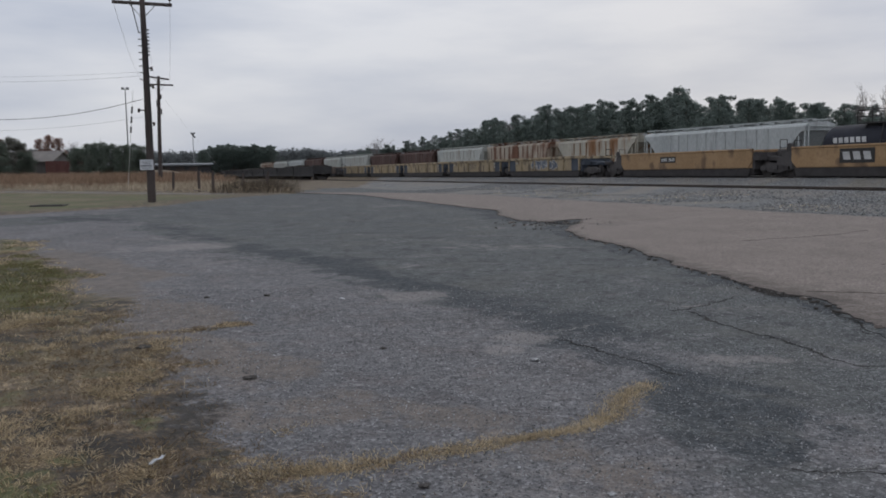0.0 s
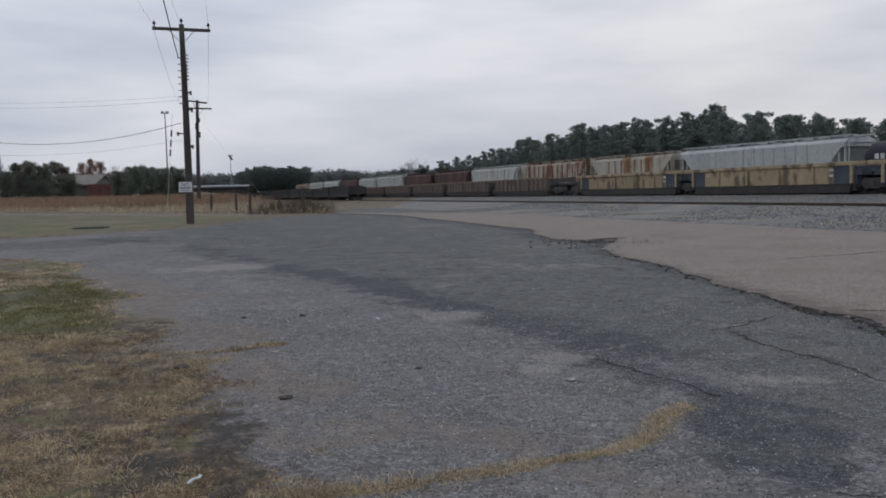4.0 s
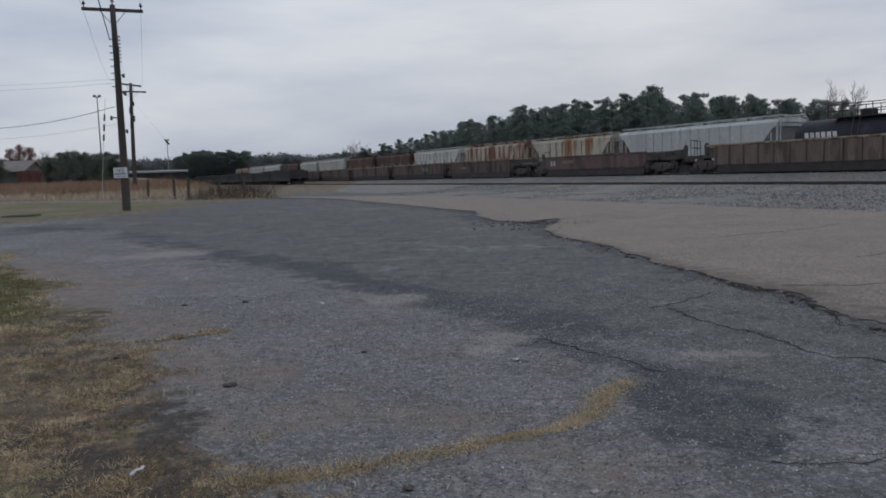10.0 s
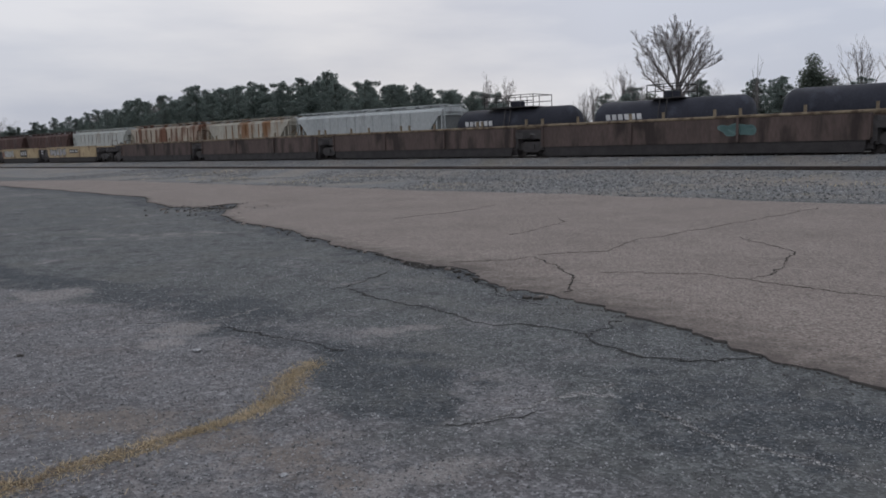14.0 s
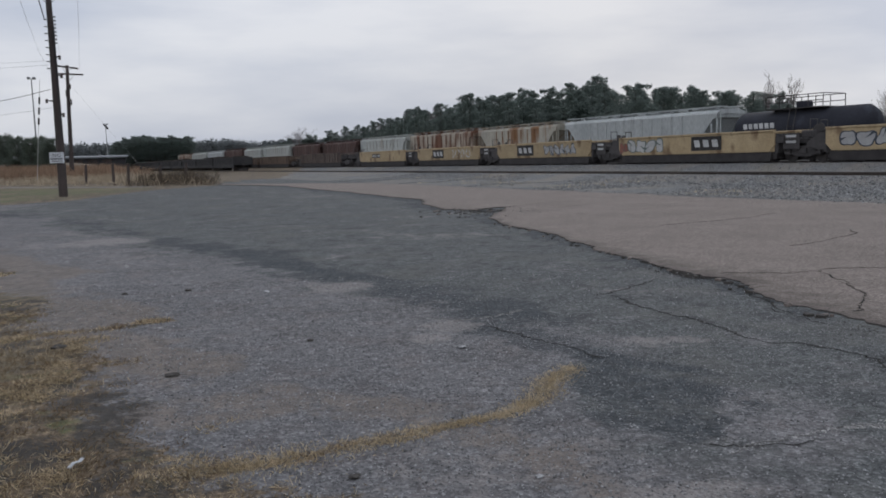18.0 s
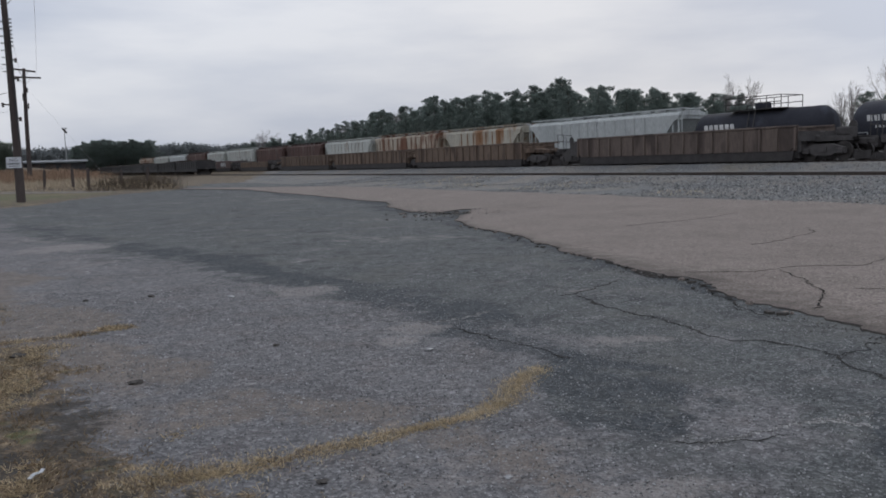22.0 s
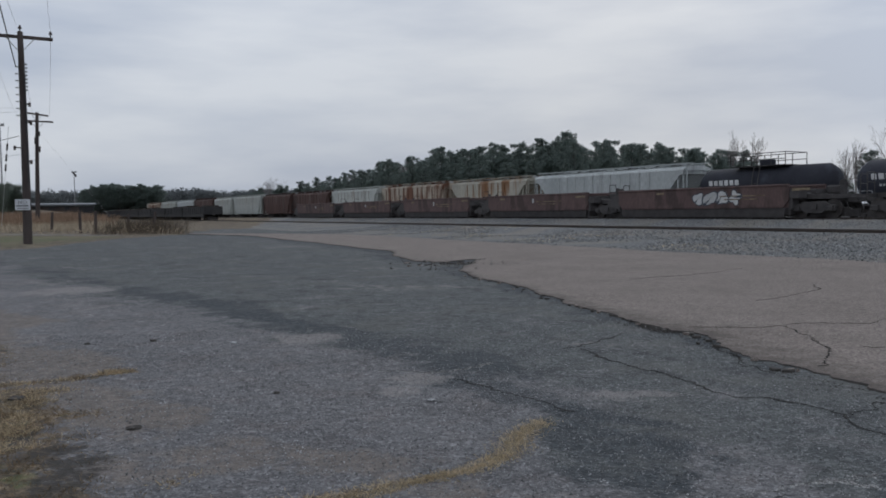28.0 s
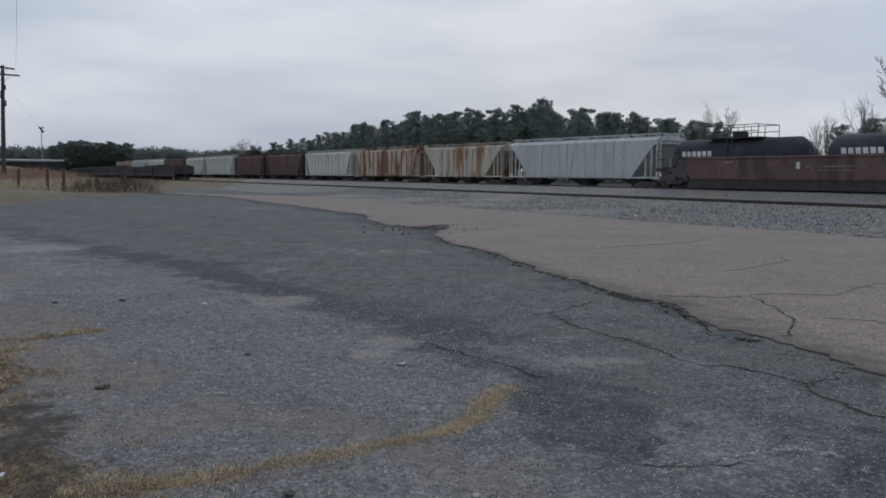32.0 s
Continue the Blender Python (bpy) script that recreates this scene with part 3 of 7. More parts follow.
    asphalt = mix(ramp(mid, 0.38, 0.62), (0.069, 0.074, 0.076), (0.107, 0.112, 0.11))
    rough_mottle = nz(9, 10, 0.72)
    asphalt = mix(ramp(blot, 0.5, 0.7, 0, 0.5), asphalt, (0.135, 0.138, 0.136))
    asphalt = mix(ramp(pebble.outputs["Color"], 0.55, 0.95, 0, 0.85), asphalt, (0.225, 0.232, 0.232))
    asphalt = mix(ramp(pebble.outputs["Color"], 0.42, 0.1, 0, 0.65), asphalt, (0.036, 0.039, 0.041))
    asphalt = mix(ramp(pebble_c.outputs["Color"], 0.3, 0.05, 0, 0.7), asphalt, (0.034, 0.036, 0.038))
    asphalt = mix(ramp(nz(0.7, 8, 0.62), 0.50, 0.60, 0, 0.6), asphalt, (0.115, 0.113, 0.105))
    asphalt = mix(ramp(nz(1.7, 10, 0.7), 0.56, 0.63, 0, 0.75), asphalt, (0.038, 0.04, 0.043))
    col = mix(ragged(attr("dark"), nz(1.3, 9, 0.65), 0.8), gravel, asphalt)
    patchy = t.nodes.new("ShaderNodeMath")
    patchy.operation = "MULTIPLY"
    t.links.new(ragged(attr("band"), nz(2.4, 10, 0.72), 0.9), patchy.inputs[0])
    t.links.new(ramp(nz(0.55, 8, 0.65), 0.34, 0.52, 0.62, 1.0), patchy.inputs[1])
    col = mix(patchy.outputs[0], col, mix(ramp(pebble.outputs["Color"], 0.3, 0.9), (0.026, 0.032, 0.038), (0.085, 0.094, 0.102)))
    col = mix(1.0, col, mix(ramp(rough_mottle, 0.36, 0.64), (0.66, 0.66, 0.67), (1.32, 1.31, 1.29)), "MULTIPLY")
    col = mix(1.0, col, (0.94, 0.965, 0.985), "MULTIPLY")
    col = mix(ramp(ragged(attr("pale"), nz(5, 11, 0.75), 0.8), 0, 1, 0, 0.75), col, mix(ramp(pebble_c.outputs["Color"], 0.1, 0.9), (0.19, 0.172, 0.165), (0.32, 0.30, 0.29)))
    col = mix(ramp(ragged(attr("dust"), nz(3, 10, 0.7), 0.8), 0, 1, 0, 0.72), col, mix(ramp(nz(7, 10, 0.75), 0.36, 0.64), (0.10, 0.084, 0.074), (0.26, 0.215, 0.18)))
    ballast = mix(ramp(pebble_b.outputs["Color"], 0.2, 0.9), (0.085, 0.09, 0.093), (0.25, 0.252, 0.25))
    ballast = mix(ramp(nz(0.28, 8, 0.65), 0.45, 0.58, 0, 0.7), ballast, (0.225, 0.2, 0.172))
    ballast = mix(ramp(nz(0.33, 9, 0.7), 0.57, 0.64, 0, 0.7), ballast, (0.15, 0.14, 0.105))
    col = mix(attr("stone"), col, ballast)
    tuft = nz(16, 9, 0.7)
    clump = nz(5.0, 11, 0.78)
    straw_soil = mix(ramp(clump, 0.42, 0.58), (0.04, 0.032, 0.024), (0.165, 0.125, 0.086))
    straw_soil = mix(ramp(nz(2.3, 10, 0.74), 0.50, 0.60, 0, 0.85), straw_soil, mix(ramp(tuft, 0.38, 0.62), (0.13, 0.096, 0.062), (0.43, 0.34, 0.225)))
    straw_soil = mix(ramp(nz(3.3, 11, 0.76), 0.55, 0.62, 0, 0.8), straw_soil, (0.062, 0.056, 0.036))
    straw_soil = mix(1.0, straw_soil, mix(ramp(nz(34, 8, 0.78), 0.38, 0.62), (0.4, 0.39, 0.38), (1.65, 1.6, 1.52)), "MULTIPLY")
    col = mix(ragged(attr("dry"), nz(10, 9, 0.7), 0.95), col, straw_soil)
    col = mix(ragged(attr("green"), nz(1.6, 10, 0.75), 1.0), col, mix(ramp(nz(0.45, 10, 0.75), 0.50, 0.60), mix(ramp(tuft, 0.35, 0.65), (0.066, 0.071, 0.031), (0.155, 0.157, 0.066)), mix(ramp(tuft, 0.35, 0.65), (0.08, 0.066, 0.04), (0.22, 0.178, 0.11))))
    col = mix(ramp(nz(0.35, 6, 0.6), 0.52, 0.62, 0, 0.55), col, mix(attr("dry"), col, (0.20, 0.165, 0.10)))
    col = mix(ramp(ragged(attr("earth_shade"), nz(6, 11, 0.75), 1.0), 0, 1, 0, 0.88), col, mix(ramp(tuft, 0.35, 0.65), (0.016, 0.014, 0.012), (0.046, 0.04, 0.035)))
    col = mix(1.0, col, mix(ramp(fine, 0.28, 0.72), (0.57, 0.57, 0.57), (1.27, 1.27, 1.27)), "MULTIPLY")
    t.links.new(col, b.inputs["Base Color"])
    bp = t.nodes.new("ShaderNodeBump")
    bp.inputs["Strength"].default_value, bp.inputs["Distance"].default_value = 0.45, 0.012
    t.links.new(pebble.outputs["Distance"], bp.inputs["Height"])
    t.links.new(bp.outputs["Normal"], b.inputs["Normal"])
    return m


def build_ground():
    rings = np.concatenate([[0.0], 0.6 * 1.0178 ** np.arange(0, 470)])
    rings = rings[rings < 2400]
    turns = np.concatenate([np.arange(-46, 66, 0.4), np.arange(66, 314, 6.2)])
    n, k = len(turns), len(rings)
    a = np.radians(turns)
    x = (rings[:, None] * np.sin(a)).ravel()
    y = (rings[:, None] * np.cos(a)).ravel()
    r = np.hypot(x, y)
    z = land(x, y) + (cloud(x, y, 1.3, 21) - 0.5) * 0.016 * smooth_step(0, 4, r) + (cloud(x, y, 0.35, 27) - 0.5) * 0.006
    hole = np.exp(-((x - 4.1) ** 2 + (y - 10.2) ** 2) / 0.12)
    z -= 0.06 * hole
    verts = np.stack([x, y, z], 1)
    i, j = np.meshgrid(np.arange(k - 1), np.arange(n), indexing="ij")
    jn = (j + 1) % n
    faces = np.stack([i * n + j, i * n + jn, (i + 1) * n + jn, (i + 1) * n + j], -1).reshape(-1, 4)[:, ::-1]
    me = raw_mesh("ground", verts.tolist(), faces.tolist(), ground_material(), True)
    for key, v in zip(("dry", "green", "dark", "earth_shade", "pale", "stone", "band", "dust"), covers(x, y)):
        me.attributes.new(key, "FLOAT", "POINT").data.foreach_set("value", v.astype(np.float32))
    return thing("ground", "worn grey gravel lot with dry grass verge", "ground", data=me, kind="structure")


build_ground()


# ---- the old concrete-coloured pavement with its broken edge ----


def ragged_line(pts, step, amount, seed):
    out, k = [], 0
    for (ax, ay), (bx, by) in zip(pts, pts[1:]):
        l = math.hypot(bx - ax, by - ay)
        m = max(1, int(l / step))
        for i in range(m):
            t = i / m
            x, y = ax + (bx - ax) * t, ay + (by - ay) * t
            o = (value_noise(x, y, 0.7, seed) - 0.5) * 2 * amount + (value_noise(x, y, 0.19, seed + 1) - 0.5) * amount + (value_noise(x, y, 0.07, seed + 2) - 0.5) * amount * 0.9
            out.append((x + o * (by - ay) / l, y - o * (bx - ax) / l))
    return out + [pts[-1]]


def pavement_material():
    """Old asphalt worn down to its pale stones, dirty along the broken edge."""
    m = bpy.data.materials.new("pale_worn_pavement")
    m.use_nodes = True
    t = m.node_tree
    p = t.nodes["Principled BSDF"]
    p.inputs["Roughness"].default_value = 0.97
    p.inputs["Specular IOR Level"].default_value = 0.25
    co = t.nodes.new("ShaderNodeTexCoord")

    def tex(kind, sc, detail=8.0):
        n = t.nodes.new(kind)
        n.inputs["Scale"].default_value = sc
        if kind == "ShaderNodeTexNoise":
            n.inputs["Detail"].default_value, n.inputs["Roughness"].default_value = detail, 0.65
        t.links.new(co.outputs["Object"], n.inputs["Vector"])
        return n

    def ramp(v, lo, hi, a=0.0, c=1.0):
        n = t.nodes.new("ShaderNodeMapRange")
        for k, w in (("From Min", lo), ("From Max", hi), ("To Min", a), ("To Max", c)):
            n.inputs[k].default_value = w
        t.links.new(v, n.inputs["Value"])
        return n.outputs["Result"]

    def mix(fac, a, c):
        n = t.nodes.new("ShaderNodeMix")
        n.data_type = "RGBA"
        for key, v in (("Factor", fac), ("A", a), ("B", c)):
            if isinstance(v, (tuple, float)):
                n.inputs[key].default_value = (*v, 1) if isinstance(v, tuple) else v
            else:
                t.links.new(v, n.inputs[key])
        return n.outputs["Result"]

    stone, small = tex("ShaderNodeTexVoronoi", 48), tex("ShaderNodeTexVoronoi", 110)
    col = mix(ramp(tex("ShaderNodeTexNoise", 0.6).outputs["Fac"], 0.35, 0.65), (0.204, 0.17, 0.152), (0.262, 0.221, 0.199))
    col = mix(ramp(tex("ShaderNodeTexNoise", 2.6).outputs["Fac"], 0.52, 0.68, 0, 0.5), col, (0.17, 0.142, 0.125))
    col = mix(ramp(stone.outputs["Color"], 0.55, 0.95, 0, 0.75), col, (0.39, 0.35, 0.315))
    col = mix(ramp(stone.outputs["Color"], 0.42, 0.08, 0, 0.85), col, (0.09, 0.077, 0.07))
    col = mix(ramp(small.outputs["Color"], 0.3, 0.05, 0, 0.6), col, (0.10, 0.086, 0.078))
    dirt = t.nodes.new("ShaderNodeAttribute")
    dirt.attribute_name = "dirt"
    add = t.nodes.new("ShaderNodeMath")
    t.links.new(dirt.outputs["Fac"], add.inputs[0])
    t.links.new(ramp(tex("ShaderNodeTexNoise", 3.5, 10.0).outputs["Fac"], 0.3, 0.7, -0.5, 0.5), add.inputs[1])
    col = mix(ramp(add.outputs[0], 0.25, 1.1, 0, 0.75), col, (0.088, 0.075, 0.067))
    t.links.new(col, p.inputs["Base Color"])
    bump = t.nodes.new("ShaderNodeBump")
    bump.inputs["Strength"].default_value, bump.inputs["Distance"].default_value = 0.5, 0.012
    t.links.new(stone.outputs["Distance"], bump.inputs["Height"])
    t.links.new(bump.outputs["Normal"], p.inputs["Normal"])
    return m


slab_mat = pavement_material()
edge_mat = surface("dark_broken_edge", (0.045, 0.041, 0.038), (0.085, 0.077, 0.07), 6.0, 1.0)


def build_pavement():
    """Rows across the pavement from the broken edge to its far edge by the ballast."""
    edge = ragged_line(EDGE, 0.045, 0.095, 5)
    far = 19.8
    verts, faces = [], []
    cols = [0, 0.008, 0.02, 0.04, 0.07, 0.11, 0.16, 0.3, 0.5, 0.75, 1.0]
    dirt = []
    for q, (x, y) in enumerate(edge):
        s, d = UX * x + UY * y, UY * x - UX * y
        fx, fy = at_track(s + 3.0, far + (value_noise(s, 0, 1.1, 31) - 0.5) * 0.8)
        for c in cols:
            px, py = x + (fx - x) * c, y + (fy - y) * c
            lift = (0.006 + 0.022 * float(value_noise(px, py, 0.45, 47)) if c == 0 else 0.021) + (float(cloud(px, py, 1.3, 21)) - 0.5) * 0.016 if c < 1 else 0.005
            verts.append((px, py, float(land(px, py)) + lift))
            dirt.append(max(0.0, 1 - c * math.hypot(fx - x, fy - y) / float(np.interp(y, (9, 15), (1.3, 0.35)))))
    w = len(cols)
    for q in range(len(edge) - 1):
        for c in range(len(cols) - 1):
            faces.append((q * w + c, q * w + c + 1, (q + 1) * w + c + 1, (q + 1) * w + c))
    me = raw_mesh("pavement", verts, faces, slab_mat, True)
    me.attributes.new("dirt", "FLOAT", "POINT").data.foreach_set("value", dirt)
    top = thing("pavement", "pale weathered pavement with a broken dark edge", "pavement", data=me, kind="structure")
    skirt, sf = [], []
    for q in range(len(edge)):
        x, y, z = verts[q * w]
        skirt += [(x, y, z), (x - 0.03, y - 0.012, z - 0.14)]
        if q:
            sf.append((2 * q - 2, 2 * q - 1, 2 * q + 1, 2 * q))
    part("broken_edge", raw_mesh("broken_edge", skirt, sf, edge_mat), top)
    return top


pavement = build_pavement()


def ribbon(name, pts, width, lift, mat, parent, seed):
    line = ragged_line(pts, 0.04, 0.09, seed)
    verts, faces = [], []
    for i, (x, y) in enumerate(line):
        ax, ay = line[max(0, i - 1)]
        bx, by = line[min(len(line) - 1, i + 1)]
        l = math.hypot(bx - ax, by - ay) or 1
        jx, jy = float(value_noise(x, y, 0.05, seed + 3)) - 0.5, float(value_noise(x, y, 0.05, seed + 4)) - 0.5
        x, y = x + jx * 0.05, y + jy * 0.05
        w = width * max(0.06, 3.2 * float(value_noise(x, y, 0.13, seed + 7)) - 0.75)
        ox, oy = (by - ay) / l * w / 2, -(bx - ax) / l * w / 2
        z = float(land(x, y)) + lift + (float(cloud(x, y, 1.3, 21)) - 0.5) * 0.016
        verts += [(x + ox, y + oy, z), (x, y, z - 0.004), (x - ox, y - oy, z)]
        if i:
            k = 3 * i
            faces += [(k - 3, k, k + 1, k - 2), (k - 2, k + 1, k + 2, k - 1)]
    return part(name, raw_mesh(name, verts, faces, mat), parent)


LOT_CRACKS = (((2.56, 8.8), (2.72, 8.05), (2.95, 7.4), (3.11, 6.94), (3.33, 6.4), (3.62, 6.05), (3.71, 5.56), (3.74, 5.24), (3.7, 4.86), (3.82, 4.56), (3.99, 4.46), (4.22, 4.43), (4.47, 4.43)),
              ((3.71, 5.55), (4.31, 5.91)), ((4.33, 9.5), (4.26, 8.85), (3.97, 7.53)), ((1.03, 7.5), (1.37, 6.83), (1.61, 6.43), (1.79, 6.14)),
              ((2.56, 8.8), (2.9, 9.2), (3.5, 9.8)), ((4.2, 8.3), (4.06, 7.6), (4.05, 6.9)), ((1.8, 4.02), (2.04, 4.03), (2.4, 4.14)))
PALE_CRACKS = (((1.85, 4.04), (2.4, 4.15), (2.68, 4.27), (3.14, 4.37)), ((2.66, 4.23), (2.96, 4.12)), ((3.05, 3.95), (3.03, 3.61), (3.05, 3.2), (3.18, 2.83), (3.26, 2.46)),
               ((0.36, 8.04), (0.91, 7.94), (1.18, 8.0), (1.55, 8.2)))
SLAB_CRACKS = (((5.58, 9.73), (5.47, 8.89), (5.01, 7.92), (4.62, 7.33)), ((4.44, 9.9), (5.24, 9.76), (6.27, 9.96), (6.84, 9.8), (8.22, 10.67), (10.94, 11.56), (14.47, 12.8)),
               ((5.62, 8.16), (6.59, 7.4), (6.83, 6.37), (7.1, 5.46)), ((9.51, 9.92), (9.06, 8.57), (8.9, 8.18), (7.83, 7.36), (7.17, 6.94), (6.79, 6.89)),
               ((6.0, 16.54), (7.79, 17.23), (9.6, 18.44)), ((6.69, 12.45), (7.63, 12.88), (8.58, 13.83), (9.0, 14.54)))
crack_dust = surface("pale_grit_in_cracks", (0.15, 0.148, 0.146), (0.24, 0.235, 0.232), 30.0, 1.0)
lot_wear = thing("lot_surface", "cracks in the worn dark lot surface", "ground", kind="structure")
for i, pts in enumerate(LOT_CRACKS):
    ribbon("crack", pts, (0.016, 0.009, 0.014, 0.012, 0.006, 0.008, 0.008)[i], 0.008, dark_crack, lot_wear, 60 + i)
for i, pts in enumerate(PALE_CRACKS):
    ribbon("gritty_crack", pts, 0.007, 0.008, crack_dust, lot_wear, 100 + i)
for i, pts in enumerate(SLAB_CRACKS):
    ribbon("crack", pts, (0.012, 0.008, 0.006, 0.01, 0.007, 0.006)[i], 0.0265, dark_crack, pavement, 80 + i)


def fragment_mesh(seed):
    """A flat broken piece of the pavement with a ragged outline."""
    rng, n = random.Random(seed), 7
    ring = []
    for k in range(n):
        a, q = k * math.tau / n + rng.uniform(-0.3, 0.3), rng.uniform(0.55, 1.1)
        ring.append((math.cos(a) * q, math.sin(a) * q * 0.7))
    vs = [(x * 1.04, y * 1.04, -0.012) for x, y in ring] + [(x, y, 0.014) for x, y in ring]
    fs = [(k, (k + 1) % n, n + (k + 1) % n, n + k) for k in range(n)] + [tuple(range(n, 2 * n))]
    return raw_mesh("fragment", vs, fs, edge_mat if seed % 3 else slab_mat)


FRAGMENTS = [fragment_mesh(k) for k in range(6)]
rng_f = random.Random(5)
for k in range(70):
    if k < 40:
        i = rng_f.randrange(7, 17)
        t = rng_f.random()
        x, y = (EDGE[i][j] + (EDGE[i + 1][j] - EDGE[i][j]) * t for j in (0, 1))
        x, size = x - abs(rng_f.gauss(0, 0.07)) - 0.04, rng_f.uniform(0.02, 0.075)
    else:
        x, y, size = 2.9 + rng_f.gauss(0, 0.6), 22.7 + rng_f.gauss(0, 0.5), rng_f.uniform(0.04, 0.16)
    part("fragment", FRAGMENTS[k % 6], pavement, pose(x, y, float(land(x, y)) + 0.012, rng_f.uniform(-6, 6), rng_f.uniform(-6, 6), rng_f.uniform(0, 360)) @ Matrix.Diagonal((size, size, 1, 1)))


# ---- tracks ----
def rail_shape(x0, x1):
    ring = [(-0.07, 0), (0.07, 0), (0.07, 0.02), (0.012, 0.04), (0.012, 0.13), (0.036, 0.14), (0.036, 0.172), (-0.036, 0.172), (-0.036, 0.14), (-0.012, 0.13), (-0.012, 0.04), (-0.07, 0.02)]
    return Shape().prism(ring, x0, x1)


def build_track(label, d, z, s0, s1, turn=TRACK_TURN, origin=None, ties=True, first_tie=0.0):
    ox, oy = origin or at_track(0, d)
    top = thing("railway_track", label, "railway track", "tracks of the yard", kind="structure", m=pose(ox, oy, z, 0, 0, turn))
    me = rail_shape(s0, s1).mesh("rail", rail_steel)
    for y in (-0.7535, 0.7535):
        part("rail", me, top, pose(0, y, -0.172))
    if ties:
        rng = random.Random(int(d * 10))
        sh, n = Shape(), 0
        x = max(s0, first_tie)
        tie = Shape().box(-0.11, 0.11, -1.3, 1.3, -0.30, -0.168).mesh("tie", tie_wood)
        while x < min(s1, 150):
            if -15 < x < 90 and n < 150:
                part("tie", tie, top, pose(x + rng.uniform(-0.04, 0.04), rng.uniform(-0.05, 0.05), rng.uniform(-0.015, 0.01), 0, 0, rng.uniform(-1, 1)))
                n += 1
            else:
                sh.box(x - 0.11, x + 0.11, -1.3, 1.3, -0.30, -0.175)
            x += 0.54
        if sh.v:
            part("far_ties", sh.mesh("far_ties", tie_wood), top)["kind"] = "stuff"
    return top


build_track("rusty rails on half-buried ties in grey ballast", 28.9, 0.64, -90, 420)
build_track("main line rails on dark ties", 35.2, 1.01, -120, 620)
HOP_TURN = 90 + 24.24
HUX, HUY = math.cos(radians(HOP_TURN)), math.sin(radians(HOP_TURN))
HOP_D, HOP_Z = 51.0, 0.47
build_track("yard rails under standing freight cars", 51.0, HOP_Z, -120, 330, HOP_TURN, (HOP_D * HUY, -HOP_D * HUX), ties=False)


# ---- running gear, shared by all cars ----
def truck_mesh():
    sh = Shape()
    sh.box(-0.2, 0.2, -1.15, 1.15, 0.42, 0.66)
    # added filler box, a dark mass in place of the shade between wheels
    sh.box(-1.3, 1.3, -0.62, 0.62, 0.06, 0.44)
    for y in (-1.0, 1.0):
        ring = [(-1.15, 0.36), (-1.15, 0.60), (-0.85, 0.66), (-0.45, 0.78), (0.45, 0.78), (0.85, 0.66), (1.15, 0.60), (1.15, 0.36), (0.75, 0.40), (0.40, 0.24), (-0.40, 0.24), (-0.75, 0.40)]
        sh.slab(ring, y - 0.08, y + 0.08)
        for x in (-0.88, 0.88):
            sh.box(x - 0.16, x + 0.16, y - 0.15, y + 0.15, 0.32, 0.58, 0.04)
        for x in (-0.16, 0, 0.16):
            sh.tube((x, y, 0.30), (x, y, 0.62), 0.07, n=8)
    return sh.mesh("truck", truck_black)


def wheel_mesh():
    sh = Shape()
    for y, flip in ((-0.75, 1), (0.75, -1)):
        sh.lathe([(-0.07, 0.12), (-0.07, 0.30), (-0.03, 0.32), (-0.07, 0.36), (-0.07, 0.42), (0.05, 0.43), (0.055, 0.455), (0.075, 0.455), (0.075, 0.2), (0.05, 0.12)], "y", 20, (0, y, 0))
    sh.tube((0, -0.95, 0), (0, 0.95, 0), 0.08, n=8)
    return sh.mesh("wheelset", wheel_steel)


TRUCK, WHEEL = truck_mesh(), wheel_mesh()


def add_truck(car, x):
    t = part("truck", TRUCK, car, pose(x, 0, 0))
    for dx in (-0.88, 0.88):
        part("wheelset", WHEEL, t, pose(dx, 0, 0.43))
    return t


COUPLER = Shape().box(-0.55, 0.55, -0.11, 0.11, 0.74, 0.98, 0.03).box(-0.2, 0.2, -0.17, 0.17, 0.70, 1.02, 0.04).mesh("coupler", truck_black)
HOSE = Shape().tube((0, 0, 0.75), (0.12, 0, 0.45), 0.03).tube((0.12, 0, 0.45), (0.35, 0, 0.4), 0.03).mesh("brake_hose", truck_black)
CACHE = {}


def cached(key, make):
    if key not in CACHE:
        CACHE[key] = make()
    return CACHE[key]


# ---- container well cars ----
# style: panel paint, top chord paint, rib spacing (0: smooth), chord runs on over the trucks, end paint, top of the side
STYLES = {
    "yellow": (yellow_paint, yellow_paint, 0, False, truck_black, 1.62),
    "ochre": (ochre_paint, ochre_paint, 0, False, truck_black, 1.62),
    "tan": (tan_paint, tan_paint, 2.4, True, blue_black, 1.66),
    "brown": (brown_steel, chord_yellow, 1.05, True, brown_steel, 1.70),
    "rail": (dark_steel, chord_yellow, 5.2, True, dark_steel, 1.66),
    "maroon": (maroon_paint, maroon_paint, 0, False, truck_black, 1.66),
    "plum": (maroon_paint, dark_steel, 0, False, truck_black, 1.55),
    "ribbed": (brown_steel, brown_steel, 1.0, False, brown_steel, 1.72),
    "orange": (orange_steel, orange_steel, 1.0, True, orange_steel, 1.70),
    "low": (orange_steel, orange_steel, 1.4, False, truck_black, 1.28),
}


